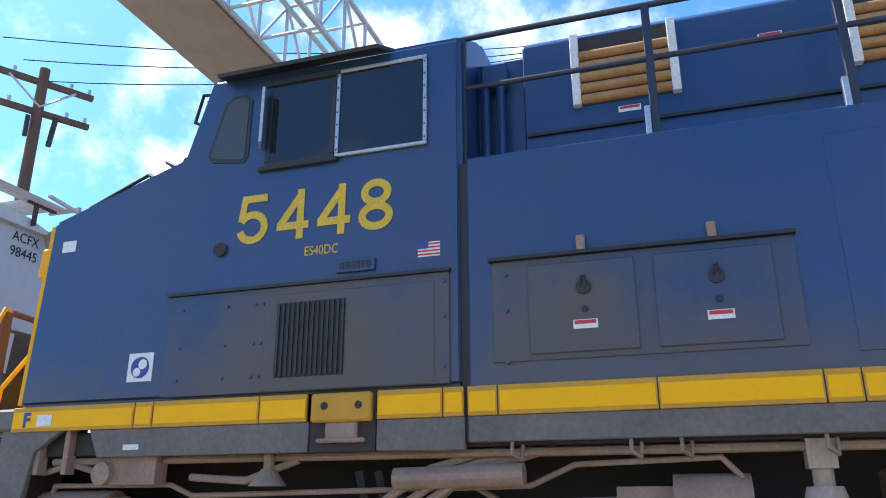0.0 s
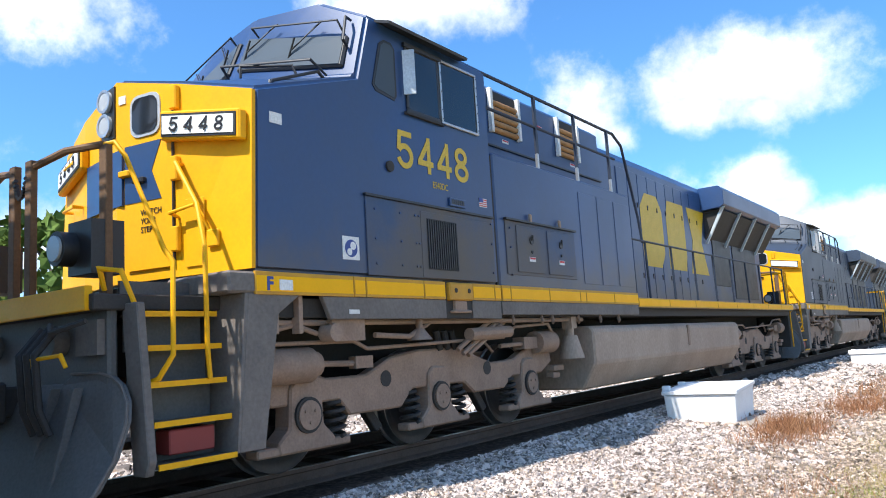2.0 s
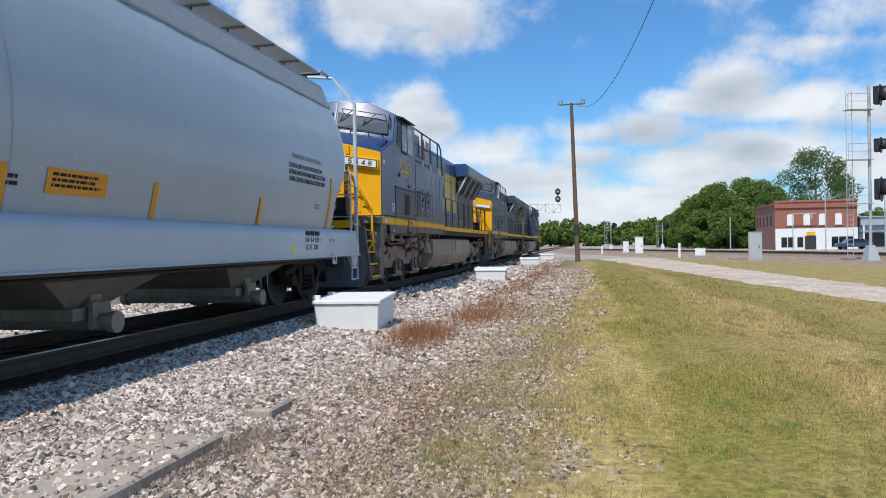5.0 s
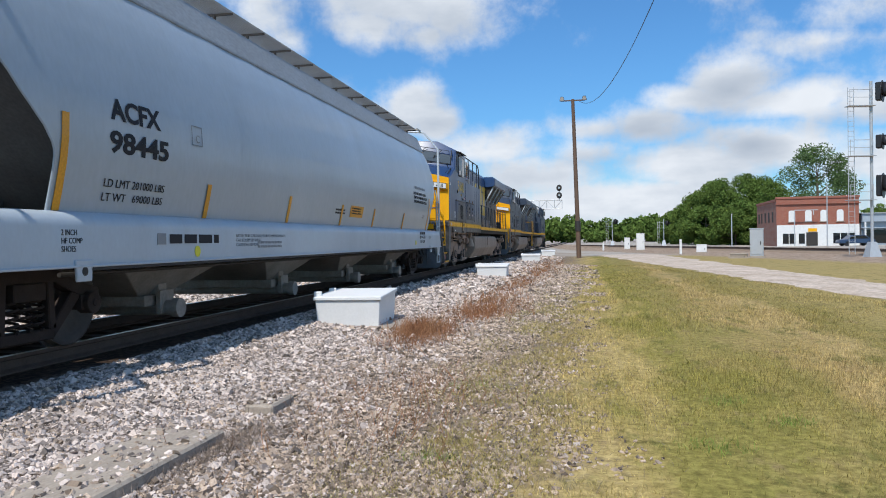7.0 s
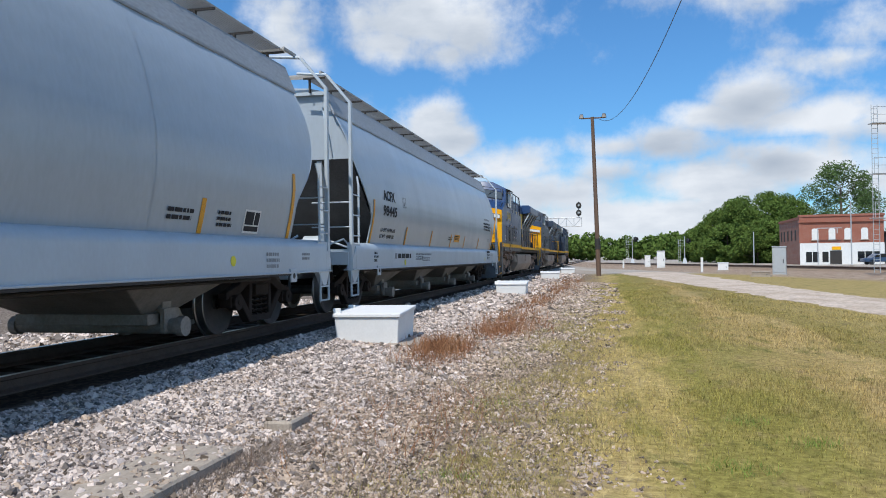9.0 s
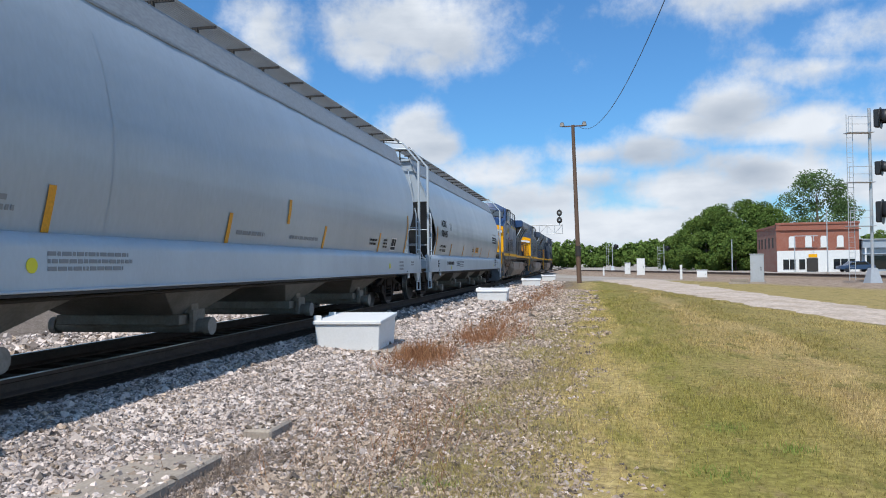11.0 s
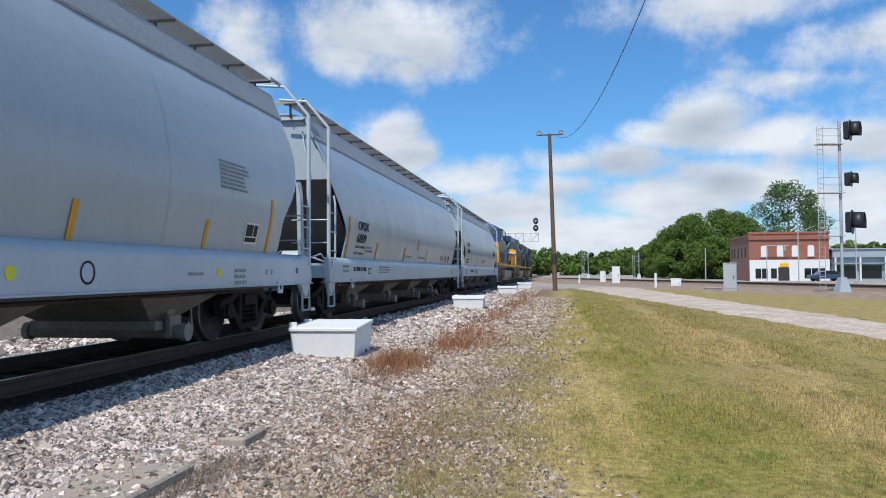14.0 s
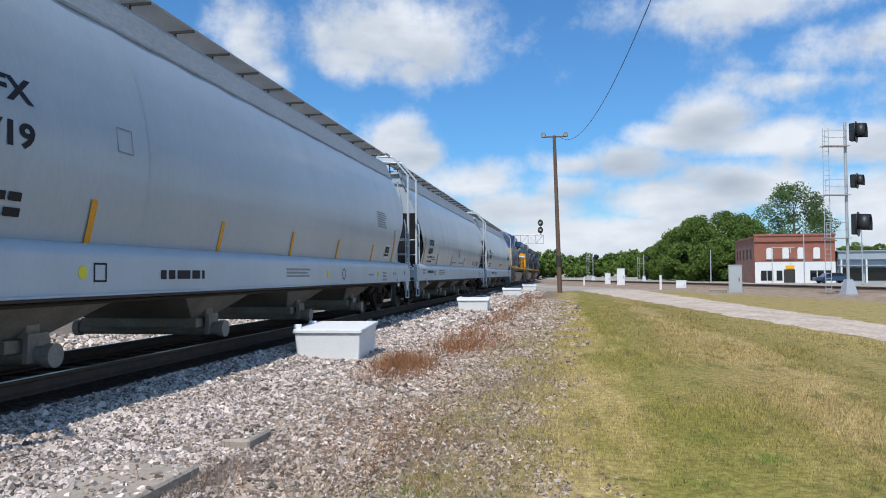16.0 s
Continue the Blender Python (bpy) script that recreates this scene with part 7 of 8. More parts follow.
        for i in range(6):
            lp("vent_slot", Build().box(s * 1.574, s * 1.578, -2.36 + i * 0.043, -2.325 + i * 0.043, 2.71, 2.765), BLACK)
        k = Build().cyl((s * 1.55, -3.42, 2.98), (s * 1.575, -3.42, 2.98), 0.058, 16)
        lp("round_socket", k, DARK)
        for y in (-3.7, -3.3, -3.05, -2.99):
            for z in (1.95, 2.2, 2.5):
                lp("bolt", Build().cyl((s * 1.565, y, z), (s * 1.576, y, z), 0.014, 6), blue)
        for y in (-1.55, -1.1):
            for z in (1.95, 2.3, 2.55):
                lp("bolt", Build().cyl((s * 1.55, y, z), (s * 1.58, y, z), 0.014, 6), blue)
    if number:
        for i, ch in enumerate(number):
            letters("road_figure", ch, 0.415, LETYEL, loco, -3.29 - LOCO_C + i * 0.352, 3.0, 1.553, stretch=0.969, label="yellow road number figure")
        letters("model_mark", "ES40DC", 0.075, LETYEL, loco, -2.67 - LOCO_C, 2.855, 1.553, width=0.28)
        letters("end_mark", "F", 0.11, NAVY, loco, -5.12 - LOCO_C, 1.65, 1.572, bold=0.006)
    k = Build().box(1.55, 1.556, -4.17, -3.94, 1.965, 2.19)
    lp("emblem_sticker", k, WHITE, "square white sticker with round emblem")
    k = Build()
    k.cyl((1.555, -4.055, 2.075), (1.559, -4.055, 2.075), 0.085, 20)
    lp("emblem_disc", k, NAVY)
    k = Build().cyl((1.555, -4.03, 2.10), (1.5605, -4.03, 2.10), 0.04, 12).cyl((1.555, -4.08, 2.04), (1.5605, -4.08, 2.04), 0.035, 12)
    lp("emblem_spot", k, WHITE)
    for q in ((1.55, 1.555, -5.02, -4.88, 3.12, 3.22), (1.57, 1.575, -4.98, -4.83, 1.65, 1.74), (1.556, 1.56, -4.12, -3.98, 1.45, 1.49)):
        lp("data_label", Build().box(*q), WHITE, "small white label")
    k = Build()
    for i in range(4):
        k.box(1.55, 1.555, -1.75, -1.58, 2.76 + i * 0.026, 2.772 + i * 0.026)
    lp("flag_stripe", k, RED, "red and white flag sticker")
    k = Build().box(1.55, 1.553, -1.75, -1.58, 2.75, 2.86)
    lp("flag_field", k, WHITE)
    k = Build().box(1.55, 1.557, -1.75, -1.67, 2.81, 2.86)
    lp("flag_canton", k, NAVY)

    # wide body behind the cab, ledge, and the narrower hood above it
    W0, W1 = -1.385, 3.0
    k = Build().box(-1.55, 1.55, W0, W1, 1.62, 3.49)
    lp("blower_body", k, blue, "dark blue lower body", bevel=0.02)
    k = Build().box(-1.53, 1.53, -1.43, -1.37, 1.45, 3.45)
    lp("body_gap", k, DARK)
    HX = 1.06
    k = Build().prism_y([(HX, 3.45), (HX, 4.66), (HX - 0.12, 4.76), (-HX + 0.12, 4.76), (-HX, 4.66), (-HX, 3.45)], -1.02, 3.0)
    lp("upper_hood", k, blue, "dark blue upper hood", bevel=0.012)
    k = Build().prism_y([(0.96, 1.62), (0.96, 4.42), (0.84, 4.60), (-0.84, 4.60), (-0.96, 4.42), (-0.96, 1.62)], 3.0, 14.2)
    lp("engine_hood", k, blue, "dark blue engine hood", bevel=0.015)
    k = Build().box(-1.0, 1.0, -1.44, -1.0, 3.4, 4.60)
    lp("hood_neck", k, blue, bevel=0.01)
    for s in (-1, 1):
        for y, x in ((-1.33, 1.10), (-1.2, 1.12)):
            lp("neck_pipe", Build().tube([(s * x, y, 3.48), (s * x, y, 4.3), (s * (x - 0.12), y, 4.5)], 0.035), blue, smooth=40)
        lp("neck_junction_box", Build().box(s * 1.0, s * 1.16, -1.36, -1.14, 4.3, 4.5), blue, bevel=0.02)
    for s in (-1, 1):
        # louvres
        for y0, y1 in ((-0.62, 0.20), (1.37, 2.15)):
            k = Build().box(s * (HX - 0.02), s * (HX + 0.006), y0, y1, 4.03, 4.65)
            lp("louvre_back", k, DARK)
            for i in range(5):
                z = 4.085 + i * 0.098
                k = Build().prism_y([(s * (HX + 0.048 * math.cos(radians(q))), z + 0.041 * math.sin(radians(q))) for q in range(-90, 91, 30)], y0 + 0.06, y1 - 0.06)
                lp("louvre_slat", k, FILTER, "rounded brown filter element", smooth=50)
            for y in (y0, y1 - 0.065):
                k = Build().box(s * (HX - 0.01), s * (HX + 0.065), y, y + 0.065, 4.02, 4.66)
                lp("louvre_post", k, WHITE, bevel=0.005)
        k = Build().box(s * HX, s * (HX + 0.03), -1.0, 3.0, 3.82, 3.845)
        lp("hood_ledge", k, BLACK)
        for y, z in ((-0.28, 3.93), (0.78, 4.36), (1.85, 3.93)):
            k = Build().box(s * HX, s * (HX + 0.004), y, y + 0.17, z, z + 0.05)
            tag = lp("warning_label", k, WHITE, "white and red warning label")
            k = Build().box(s * HX, s * (HX + 0.006), y + 0.01, y + 0.16, z + 0.025, z + 0.045)
            lp("warning_band", k, RED, under=tag)
        # ledge handrail
        R = 1.46
        k = Build()
        k.tube([(s * R, -1.5, 4.57), (s * R, 2.75, 4.57), (s * R, 3.1, 4.42), (s * 1.4, 3.75, 3.2), (s * 1.42, 3.8, 2.75)], 0.024)
        k.tube([(s * R, -1.5, 4.12), (s * R, 2.75, 4.12)], 0.022)
        lp("ledge_rail", k, RAILBLUE, smooth=40)
        for y in (-1.42, -0.01, 1.25, 2.5):
            k = Build().box(s * (R - 0.02), s * (R + 0.02), y - 0.03, y + 0.03, 3.46, 4.57)
            lp("rail_post", k, RAILBLUE, bevel=0.005)
            if y > -1:
                k = Build().box(s * (R + 0.0), s * (R + 0.045), y - 0.07, y - 0.03, 3.46, 3.72)
                lp("post_bracket", k, STEEL, bevel=0.004)
        # doors on the lower body
        k = Build().box(s * 1.55, s * 1.562, -1.20, 0.74, 1.95, 2.65)
        lp("access_panel", k, GRIME if number else blue, "grimy blue access panel", bevel=0.004)
        k = Build().box(s * 1.55, s * 1.60, -1.22, 0.75, 2.65, 2.675)
        lp("drip_rail", k, BLACK)
        for y0, y1 in ((-0.95, -0.24), (-0.12, 0.60)):
            k = Build().box(s * 1.56, s * 1.576, y0, y1, 1.99, 2.60)
            lp("access_door", k, GRIME if number else blue, "", bevel=0.006)
            yc2 = (y0 + y1) / 2 + 0.02
            lp("door_lock", Build().cyl((s * 1.575, yc2, 2.42), (s * 1.59, yc2, 2.42), 0.05, 14), BLACK)
            lp("lock_hasp", Build().tube([(s * 1.59, yc2 - 0.02, 2.42), (s * 1.60, yc2 - 0.01, 2.49), (s * 1.60, yc2 + 0.01, 2.49), (s * 1.59, yc2 + 0.02, 2.42)], 0.007), DARK)
            lp("lock_knob", Build().cyl((s * 1.575, yc2, 2.27), (s * 1.59, yc2, 2.27), 0.022, 8), BLACK)
            k = Build().box(s * 1.576, s * 1.58, yc2 - 0.08, yc2 + 0.08, 2.14, 2.20)
            lp("warning_label", k, WHITE)
            k = Build().box(s * 1.576, s * 1.582, yc2 - 0.07, yc2 + 0.07, 2.17, 2.195)
            lp("warning_band", k, RED)
            k = Build().box(s * 1.57, s * 1.60, yc2 - 0.03, yc2 + 0.03, 2.66, 2.78)
            lp("door_hasp", k, FRAME, bevel=0.01)
        for y0 in (1.0, 1.65, 2.3):
            k = Build().box(s * 1.55, s * 1.558, y0, y0 + 0.6, 1.9, 3.3)
            lp("body_door", k, blue, "", bevel=0.004)
        # hood doors
        for i in range(9):
            y0 = 3.95 + i * 0.52
            k = Build().box(s * 0.955, s * 0.975, y0, y0 + 0.49, 1.75, 4.30)
            panel = lp("hood_door", k, blue, "dark blue hood door", bevel=0.006)
            for z in (2.2, 3.6):
                lp("door_latch", Build().box(s * 0.97, s * 0.99, y0 + 0.40, y0 + 0.44, z, z + 0.1), BLACK, under=panel)
        # big plain yellow blocks where the owner's letters stand
        if number:
            for prof in ([(5.05, 2.45), (5.95, 2.45), (6.2, 2.75), (6.2, 3.65), (5.95, 3.95), (5.3, 3.95), (5.0, 3.65), (5.0, 2.75)], [(6.45, 2.45), (7.5, 2.45), (7.6, 2.8), (7.6, 3.95), (6.6, 3.95), (6.45, 3.6)],
                         [(7.85, 2.42), (9.1, 2.42), (8.75, 3.2), (9.1, 3.95), (7.85, 3.95), (8.1, 3.2)]):
                k = Build().prism_x(prof, s * 0.976, s * 0.979)
                lp("emblem_block", k, LETYEL, "worn yellow emblem block")
        # radiator grilles at the rear
        k = Build().box(s * 0.955, s * 0.98, 9.6, 11.1, 2.2, 3.5).box(s * 0.955, s * 0.98, 11.3, 13.6, 1.9, 3.3)
        lp("radiator_grille", k, BLACK, "black radiator grille", bevel=0.006)
        # wing of the radiator cab with braces
        k = Build()
        k.prism_y([(s * 0.95, 3.98), (s * 0.93, 4.55), (s * 1.42, 4.55), (s * 1.52, 4.45), (s * 1.52, 4.08), (s * 1.42, 4.02)], 9.0, 14.85)
        lp("radiator_wing", k, blue, "overhanging radiator wing", bevel=0.015)
        k = Build().prism_y([(s * 0.96, 3.30), (s * 1.40, 3.99), (s * 0.96, 3.99)], 9.12, 14.7)
        lp("radiator_screen", k, DARK, "black screen under the wing", bevel=0.006)
        for y in (9.1, 10.6, 12.1, 13.6):
            k = Build().prism_y([(s * 0.96, 3.2), (s * 1.02, 3.2), (s * 1.50, 4.05), (s * 1.42, 4.05)], y, y + 0.06)
            lp("wing_brace", k, SILL)
        # walkway, stripe, skirt
        k = Build().box(s * 0.9, s * 1.56, 3.0, 15.05, 1.55, 1.62)
        lp("walkway", k, DARK, bevel=0.01)
        cuts = [-5.24, -4.05, -3.88, -2.96, -2.57]
        for y0, y1 in list(zip(cuts, cuts[1:])) + [(-2.04, -1.56), (-1.56, -1.41), (-1.39, -1.18), (-1.18, -0.16), (-0.16, 0.78), (0.78, 0.98), (0.98, 2.0), (2.0, 3.0)]:
            k = Build().box(s * 1.54, s * 1.568, y0 + 0.004, y1 - 0.004, 1.61, 1.805)
            stripe = lp("stripe_panel", k, STRIPE, "dull yellow side stripe panel", bevel=0.004)
            k = Build().box(s * 1.566, s * 1.5705, y0 + 0.016, y1 - 0.016, 1.638, 1.768)
            lp("reflective_tape", k, TAPE, "bright yellow reflective tape", under=stripe)
        for i in range(8):
            y0 = 3.0 + i * 1.5
            k = Build().box(s * 1.54, s * 1.572, y0 + 0.005, y0 + 1.495, 1.57, 1.73)
            stripe = lp("stripe_panel", k, STRIPE, "dull yellow side stripe panel", bevel=0.004)
            k = Build().box(s * 1.57, s * 1.5745, y0 + 0.02, y0 + 1.48, 1.592, 1.71)
            lp("reflective_tape", k, TAPE, "bright yellow reflective tape", under=stripe)
        k = Build().box(s * 1.5, s * 1.545, -2.55, -2.05, 1.40, 1.82)
        lp("jack_recess", k, DARK)
        k = Build().box(s * 1.52, s * 1.60, -2.53, -2.07, 1.60, 1.80)
        lp("jack_plate", k, STRIPE, "worn yellow jacking plate", bevel=0.015)
        k = Build().cyl((s * 1.595, -2.42, 1.71), (s * 1.606, -2.42, 1.71), 0.028, 10).cyl((s * 1.595, -2.16, 1.71), (s * 1.606, -2.16, 1.71), 0.028, 10)
        lp("jack_hole", k, DARK)
        k = Build().box(s * 1.5, s * 1.58, -2.42, -2.18, 1.48, 1.60).box(s * 1.5, s * 1.6, -2.48, -2.12, 1.46, 1.49)
        lp("jack_pad", k, FRAME, bevel=0.01)
        for prof in ([(-4.46, 1.61), (-2.56, 1.61), (-2.56, 1.40), (-4.36, 1.40)], [(-2.04, 1.61), (-1.41, 1.61), (-1.41, 1.39), (-2.04, 1.40)], [(-1.385, 1.61), (3.0, 1.61), (3.0, 1.44), (-1.385, 1.44)]):
            k = Build().prism_x(prof, s * 1.50, s * 1.556)
            lp("side_skirt", k, SKIRT, "dusty grey side skirt", bevel=0.006)
        # walkway handrail along the hood
        k = Build()
        k.tube([(s * 1.5, 2.5, 2.78), (s * 1.5, 3.2, 2.76), (s * 1.5, 14.4, 2.76)], 0.02)
        lp("walkway_rail", k, RAILBLUE, smooth=40)
        for i in range(9):
            k = Build().cyl((s * 1.52, 3.7 + i * 1.33, 1.58), (s * 1.5, 3.7 + i * 1.33, 2.76), 0.022, 8)
            lp("rail_post", k, RAILBLUE)
        # pipes, hooks and hoses under the skirt
        for y in (-1.1, -0.35, -0.05, 0.75, 1.5, 2.2):
            k = Build().tube([(s * 1.52, y, 1.46), (s * 1.54, y, 1.36), (s * 1.50, y + 0.05, 1.33), (s * 1.48, y + 0.06, 1.42)], 0.012)
            lp("cable_hook", k, FRAME, smooth=40)
        for pts, rr in (([(s * 1.4, -4.9, 1.38), (s * 1.4, 1.1, 1.38)], 0.03), ([(s * 1.35, -2.1, 1.05), (s * 1.42, -1.7, 1.28), (s * 1.3, -1.2, 1.42)], 0.03), ([(s * 1.35, -2.0, 1.0), (s * 1.42, -1.55, 1.26), (s * 1.3, -1.0, 1.42)], 0.03),
                        ([(s * 1.35, -1.9, 0.98), (s * 1.42, -1.4, 1.25), (s * 1.3, -0.85, 1.42)], 0.03), ([(s * 1.4, -3.6, 1.25), (s * 1.44, -3.1, 1.22), (s * 1.4, -2.7, 1.36)], 0.028), ([(s * 1.38, -5.0, 1.3), (s * 1.42, -4.7, 1.36), (s * 1.4, -4.4, 1.28)], 0.025)):
            lp("under_pipe", Build().tube(pts, rr), FRAME, smooth=40)
        for y in (-5.0, -4.72):
            lp("frame_rib", Build().box(s * 1.42, s * 1.52, y, y + 0.05, 1.28, 1.62), FRAME, bevel=0.005)
        for y in (-2.25, -2.1, -1.95):
            lp("rubber_mount", Build().cyl((s * 1.2, y, 1.06), (s * 1.2, y - 0.06, 1.28), 0.04, 8), DARK)
        k = Build().cyl((s * 1.40, -4.3, 1.28), (s * 1.56, -4.3, 1.28), 0.085, 14).box(s * 1.36, s * 1.5, -4.3, -3.85, 1.2, 1.4)
        lp("under_valve", k, FRAME, smooth=30)
        k = Build().cyl((s * 1.42, -1.95, 1.22), (s * 1.42, -1.05, 1.24), 0.075, 12)
        lp("air_cylinder", k, FRAME, smooth=30)
        k = Build().cyl((s * 1.44, -2.92, 1.40), (s * 1.44, -2.92, 1.30), 0.04, 12).cyl((s * 1.44, -2.92, 1.30), (s * 1.44, -2.92, 1.18), 0.05, 14, 0.14)
        lp("horn_cone", k, FRAME, smooth=30)
        k = Build().cyl((s * 1.38, 0.72, 1.25), (s * 1.38, 0.72, 1.15), 0.06, 14).cyl((s * 1.38, 0.72, 1.15), (s * 1.38, 0.72, 0.82), 0.10, 18, 0.19)
        k.box(s * 1.3, s * 1.46, 0.64, 0.8, 1.25, 1.42)
        lp("bell", k, TANK, "dusty bell", smooth=30)
        # corner plate and steps at the front
        k = Build().prism_x([(-5.30, 1.62), (-4.72, 1.62), (-4.98, 1.45), (-5.16, 0.36), (-5.42, 0.36)], s * 1.50, s * 1.553)
        lp("step_side", k, SKIRT, "dusty step side plate", bevel=0.006)
        k = Build().solid([(s * x, y, z) for x, y, z in ((0.75, -5.36, 1.62), (1.55, -5.33, 1.62), (1.55, -5.44, 0.36), (1.0, -5.46, 0.36), (0.75, -5.32, 1.62), (1.55, -5.29, 1.62), (1.55, -5.40, 0.36), (1.0, -5.42, 0.36))],
                          [(0, 1, 2, 3), (4, 5, 6, 7), (0, 1, 5, 4), (1, 2, 6, 5), (2, 3, 7, 6), (3, 0, 4, 7)])
        lp("step_back", k, SKIRT, "dusty step bulkhead", bevel=0.005)
        k = Build().box(s * 0.72, s * 1.56, -5.50, -5.22, 1.62, 1.80)
        lp("step_cap", k, SKIRT, bevel=0.02)
        for i, z in enumerate((0.37, 0.665, 0.95, 1.22, 1.48)):
            x1 = 1.54 - i * 0.055
            k = Build().box(s * (x1 - 0.28), s * x1, -6.12, -5.44, z - 0.03, z)
            lp("step_tread", k, SKIRT, bevel=0.005)
            k = Build().box(s * (x1 - 0.01), s * (x1 + 0.006), -6.12, -5.44, z - 0.035, z + 0.008)
            lp("step_edge", k, YELLOW, "yellow step edge")
            k = Build().box(s * (x1 - 0.30), s * (x1 - 0.27), -6.12, -5.44, z - 0.03, z + 0.26)
            lp("step_riser", k, PLOUGH)
        k = Build().prism_y([(s * 1.20, 1.55), (s * 1.40, 1.55), (s * 1.54, 0.40), (s * 1.50, 0.30), (s * 1.34, 0.30)], -6.20, -6.13)
        lp("step_side", k, SKIRT, "dusty step cheek plate", bevel=0.01)
        # stair rails
        k = Build()
        k.tube([(s * 0.12, -6.36, 2.76), (s * 0.55, -6.28, 2.84), (s * 0.94, -6.19, 2.83)], 0.032)
        lp("front_rail", k, RUSTBROWN, "rust-brown top rail", smooth=40)
        k = Build()
        k.tube([(s * 0.90, -6.19, 2.83), (s * 1.02, -6.14, 2.84), (s * 1.10, -6.10, 2.72), (s * 1.42, -5.98, 1.95), (s * 1.50, -5.96, 1.85), (s * 1.52, -5.98, 1.15), (s * 1.44, -6.05, 0.98), (s * 1.30, -6.12, 0.93)], 0.02)
        lp("stair_rail", k, YELLOW, "yellow stair handrail", smooth=40)
        for x, y in ((0.14, -6.36), (0.96, -6.18)):
            k = Build().box(s * (x - 0.05), s * (x + 0.05), y - 0.03, y + 0.03, 1.62, 2.82)
            lp("rail_post", k, RUSTBROWN, "rust-brown front rail post", bevel=0.006)
        k = Build().tube([(s * 1.06, -6.25, 1.66), (s * 1.08, -6.3, 1.82), (s * 1.2, -6.2, 1.80), (s * 1.28, -6.12, 1.5), (s * 1.27, -6.12, 1.3)], 0.02)
        lp("deck_rail", k, YELLOW, "short yellow deck rail", smooth=40)
        if s > 0:
            k = Build().box(s * 1.28, s * 1.46, -5.98, -5.58, 0.42, 0.60)
            lp("red_box", k, plain("box_red", (0.22, 0.03, 0.025), 0.6), "small red box in the stairwell", bevel=0.01)
        # ditch light
        k = Build().cyl((s * 0.70, -6.44, 2.01), (s * 0.70, -6.28, 2.01), 0.135, 18)
        k.box(s * 0.66, s * 1.0, -6.32, -6.05, 1.80, 2.22)
        lp("ditch_light", k, BLACK, "black ditch light", smooth=30)
        k = Build().cyl((s * 0.70, -6.46, 2.01), (s * 0.70, -6.43, 2.01), 0.10, 18)
        lp("ditch_lens", k, LENS, smooth=30)
    # fuel tank, frame, bogies
    k = Build().prism_y([(1.48, 1.28), (1.54, 1.2), (1.54, 0.72), (1.30, 0.33), (-1.30, 0.33), (-1.54, 0.72), (-1.54, 1.2), (-1.48, 1.28)], 1.18, 9.0)
    lp("fuel_tank", k, TANK, "dusty grey fuel tank", bevel=0.03)
    k = Build().box(1.53, 1.56, 5.4, 5.5, 0.85, 1.24)
    lp("tank_gauge", k, FRAME, bevel=0.006)
    k = Build().box(-1.45, 1.45, -5.2, 15.0, 1.42, 1.60).box(-0.5, 0.5, -6.2, 15.3, 1.0, 1.45)
    lp("frame_sill", k, DARK, bevel=0.01)
    for y0, y1 in ((-6.45, -5.30), (14.2, 15.2)):
        lp("end_deck", Build().box(-1.25, 1.25, y0, y1, 1.50, 1.62), DARK, bevel=0.01)
    k = Build().box(-1.2, 1.2, -6.48, -6.42, 1.50, 1.68)
    lp("deck_edge", k, YELLOW, bevel=0.005)
    # pilot plate with curved plough
    for s in (-1, 1):
        k = Build()
        prof = [(0.02, 0.14), (1.38, 0.14), (1.44, 0.24), (1.47, 0.45), (1.46, 0.70), (1.42, 0.84), (1.34, 0.95), (1.22, 1.02), (1.08, 1.05), (0.75, 1.05), (0.62, 0.98), (0.02, 0.98)]
        n = len(prof)
        front = [(s * x, -6.40 - (1.05 - z) ** 2 * 0.42 + 0.16 * x * 0.6, z) for x, z in prof]
        k.solid(front + [(x, y + 0.04, z) for x, y, z in front], [tuple(range(n)), tuple(range(2 * n - 1, n - 1, -1))] + [(i, (i + 1) % n, n + (i + 1) % n, n + i) for i in range(n)])
        lp("plough_half", k, PLOUGH, "dark grey plough plate with rounded shoulder", bevel=0.01)
        k = Build().tube([(x, y - 0.01, z) for x, y, z in front[1:10]], 0.012, 6)
        lp("plough_rim", k, SKIRT, "worn rim of the plough", smooth=40)
        for x in (0.62, 0.95):
            k = Build().prism_x([(-6.62, 0.20), (-6.58, 0.20), (-6.36, 0.95), (-6.44, 0.95)], s * x, s * (x + 0.03))
            lp("plough_rib", k, PLOUGH, "", bevel=0.005)
    k = Build().box(-1.2, 1.2, -6.30, -6.22, 0.7, 1.52)
    lp("pilot_plate", k, PLOUGH, "grimy pilot plate", bevel=0.02)
    for s in (-1, 1):
        k = Build().tube([(s * 0.72, -6.60, 1.08), (s * 0.74, -6.62, 1.17), (s * 1.02, -6.56, 1.19), (s * 1.06, -6.54, 1.10)], 0.016)
        lp("plough_grab", k, YELLOW, "short yellow grab on the plough", smooth=40)
        k = Build().cyl((s * 0.55, -6.42, 1.30), (s * 0.55, -6.30, 1.30), 0.11, 14).box(s * 0.85, s * 1.15, -6.36, -6.28, 1.18, 1.44)
        lp("air_valve", k, SKIRT, "", smooth=30)
    for x in (-0.55, 0.5, 0.62, 0.74):
        k = Build().tube([(x, -6.44, 1.4), (x + 0.03, -6.62, 1.2), (x + 0.06, -6.6, 0.8), (x + 0.12, -6.55, 0.62)], 0.028)
        lp("air_hose", k, DARK, smooth=40)
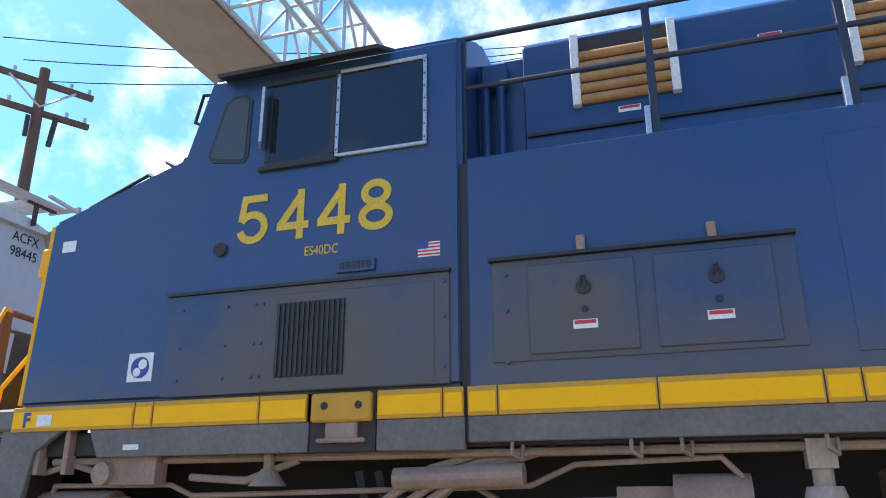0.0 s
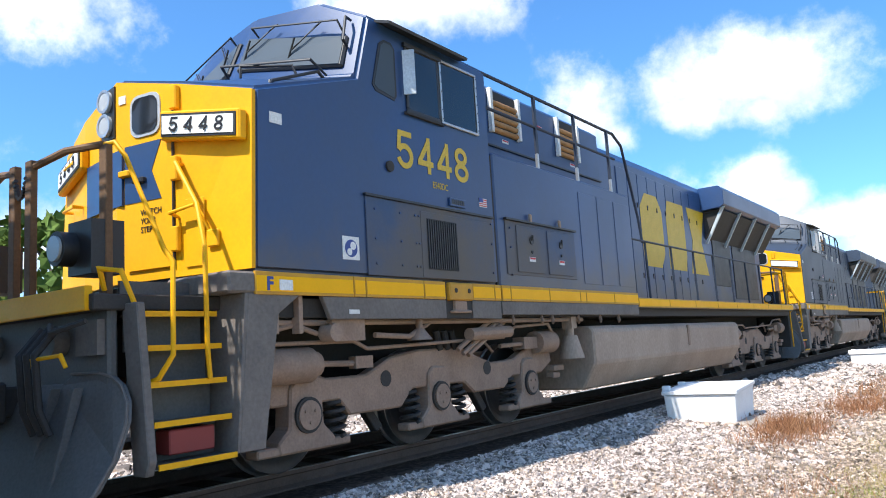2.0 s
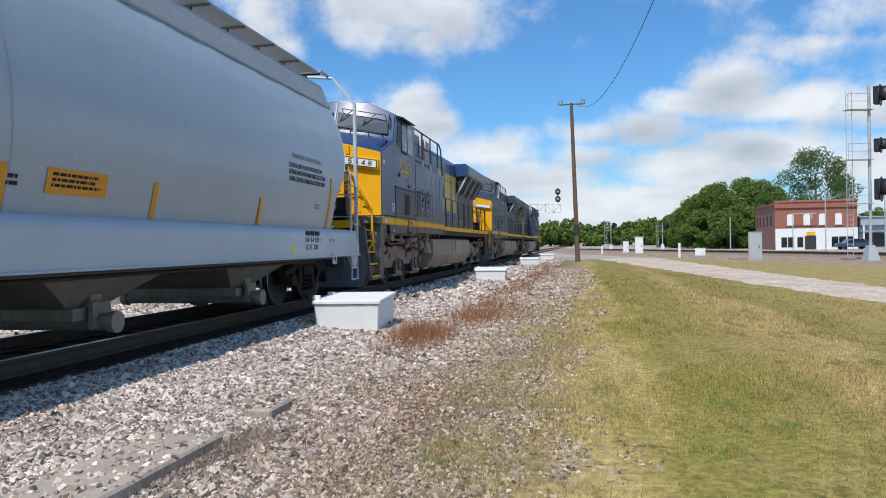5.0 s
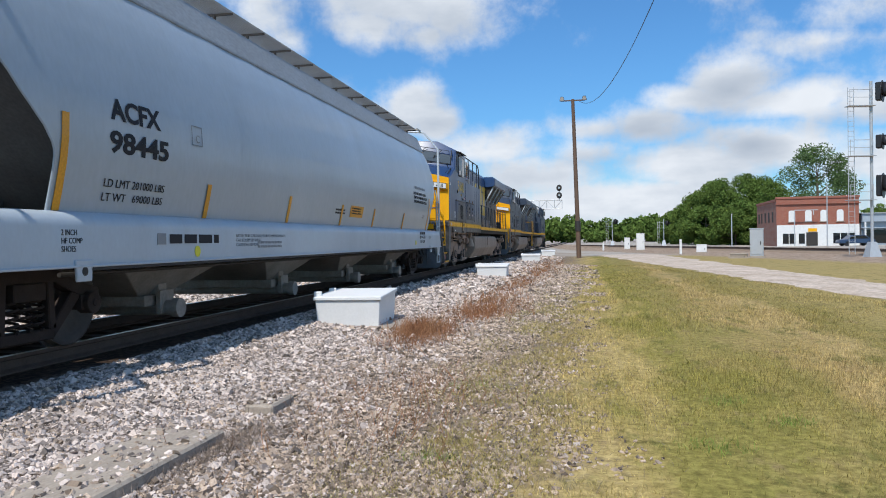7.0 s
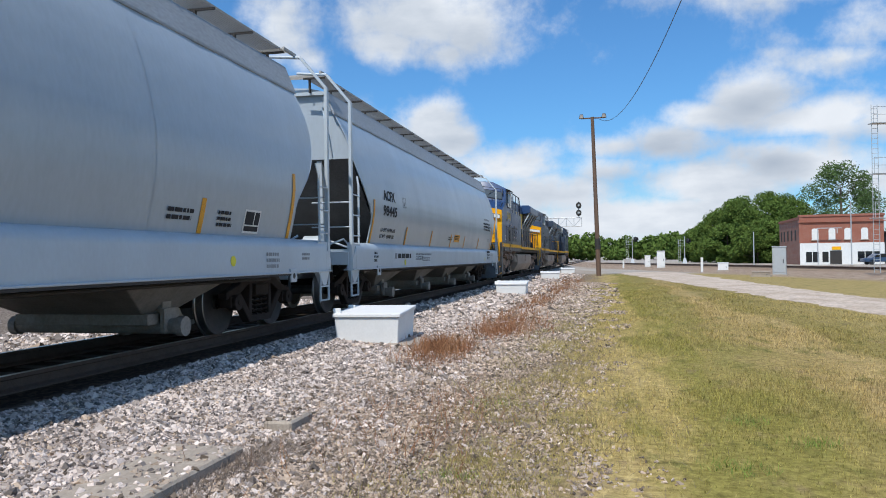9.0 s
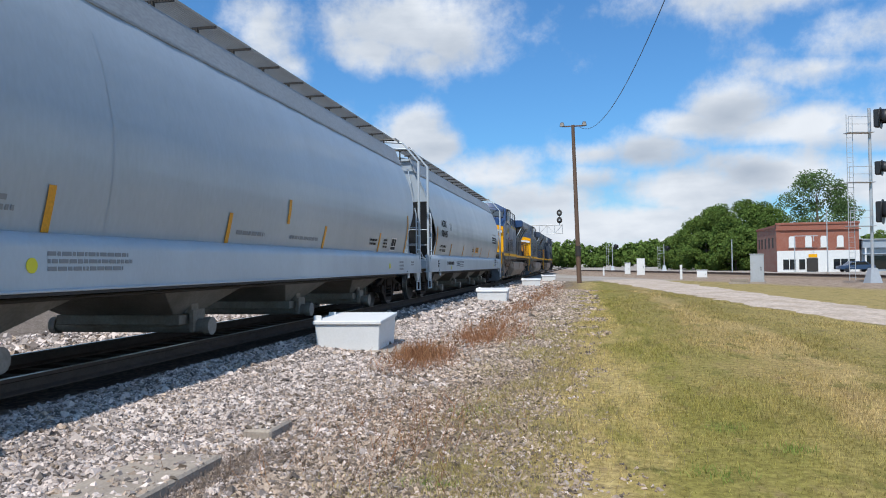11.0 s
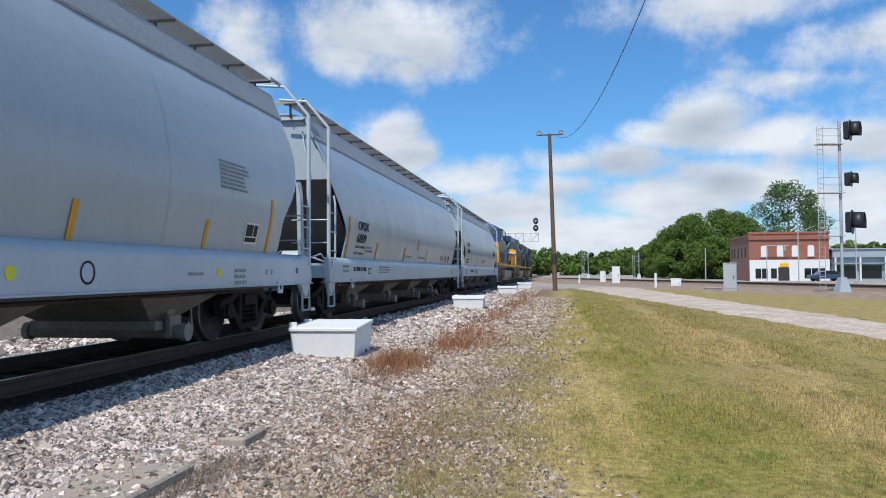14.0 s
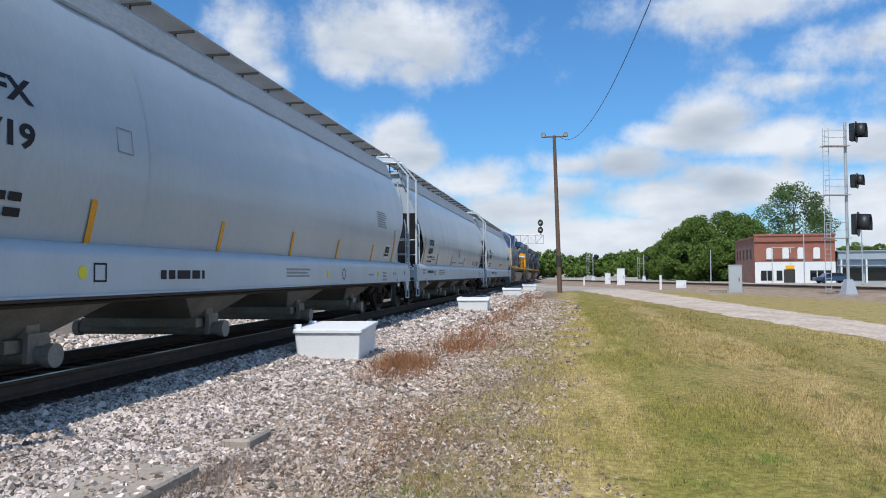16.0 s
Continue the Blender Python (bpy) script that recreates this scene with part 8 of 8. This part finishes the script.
    k = Build().tube([(0.75, -6.5, 1.42), (1.0, -6.62, 1.35), (1.25, -6.5, 1.42)], 0.02)
    lp("uncoupling_lever", k, DARK, smooth=40)
    k = Build().box(-0.13, 0.13, -6.95, -6.4, 0.74, 0.98).box(-0.2, 0.2, -6.75, -6.55, 0.7, 1.02)
    lp("coupler", k, DARK, bevel=0.02)
    k = Build().box(-0.13, 0.13, 15.2, 15.6, 0.74, 0.98)
    lp("coupler", k, DARK, bevel=0.02)
    k = Build().box(-0.55, 0.55, 15.0, 15.3, 0.3, 1.5).box(-1.4, 1.4, 15.0, 15.1, 0.5, 1.5)
    lp("rear_pilot", k, DARK, bevel=0.015)
    k = Build()
    for s in (-1, 1):
        k.tube([(s * 1.5, 14.4, 2.76), (s * 1.45, 15.0, 2.7), (s * 0.3, 15.1, 2.7)], 0.02)
        k.tube([(s * 1.5, 14.6, 1.6), (s * 1.5, 14.6, 2.74)], 0.02).tube([(s * 1.45, 15.05, 0.5), (s * 1.45, 15.05, 2.7)], 0.02)
    lp("rear_rail", k, YELLOW, smooth=40)
    k = Build().box(-0.4, 0.4, -3.0, -2.2, 4.96, 5.02)
    lp("roof_fitting", k, blue, bevel=0.02)
    k = Build().box(-0.5, 0.5, 4.4, 5.6, 4.6, 4.72).box(-0.7, 0.7, 9.3, 14.4, 4.55, 4.66)
    lp("hood_top", k, blue, bevel=0.02)
    for ym in (-2.33, 11.72):
        bogie = diesel_truck(lp, ym)
        for y in (-2.06, 0, 2.06):
            wheelset(bogie, ym + y - LOCO_C, 0.533)
    return loco


GREYBLUE = material("faded_blue", (0.030, 0.048, 0.085), 0.45, other=(0.06, 0.07, 0.08), amount=0.6, scale=0.8, fine=25, bump=0.04)
LOCOS = [locomotive("locomotive", LOCO_C, "dark blue and yellow diesel locomotive, nose to the cars", BLUE, "5448"),
         locomotive("locomotive", LOCO_C + 22.3, "weathered blue-grey diesel locomotive with yellow nose", GREYBLUE, None),
         locomotive("locomotive", LOCO_C + 44.6, "dark blue diesel locomotive leading the train, cab forward", GREYBLUE, None)]


# ---- what moves ----
def motions():
    """The train rolls away along the track; every wheel turns with it."""
    times = [i * 0.5 for i in range(33)]
    for car, yc in [(FORE, H1), (MIDDLE, H2), (AFTER, H3)] + [(ob, LOCO_C + 22.3 * i) for i, ob in enumerate(LOCOS)]:
        turned = 180 if car == LOCOS[2] else 0
        walk(car, [(t, pose(CL, yc + travel(t), RAIL, 0, 0, turned)) for t in times])
    fine = [i * 0.1 for i in range(161)]
    for ob, at, r in WHEELSETS:
        walk(ob, [(t, pose(*at, (1 if ob.parent.parent == LOCOS[2] else -1) * math.degrees(travel(t) / r))) for t in fine])


motions()
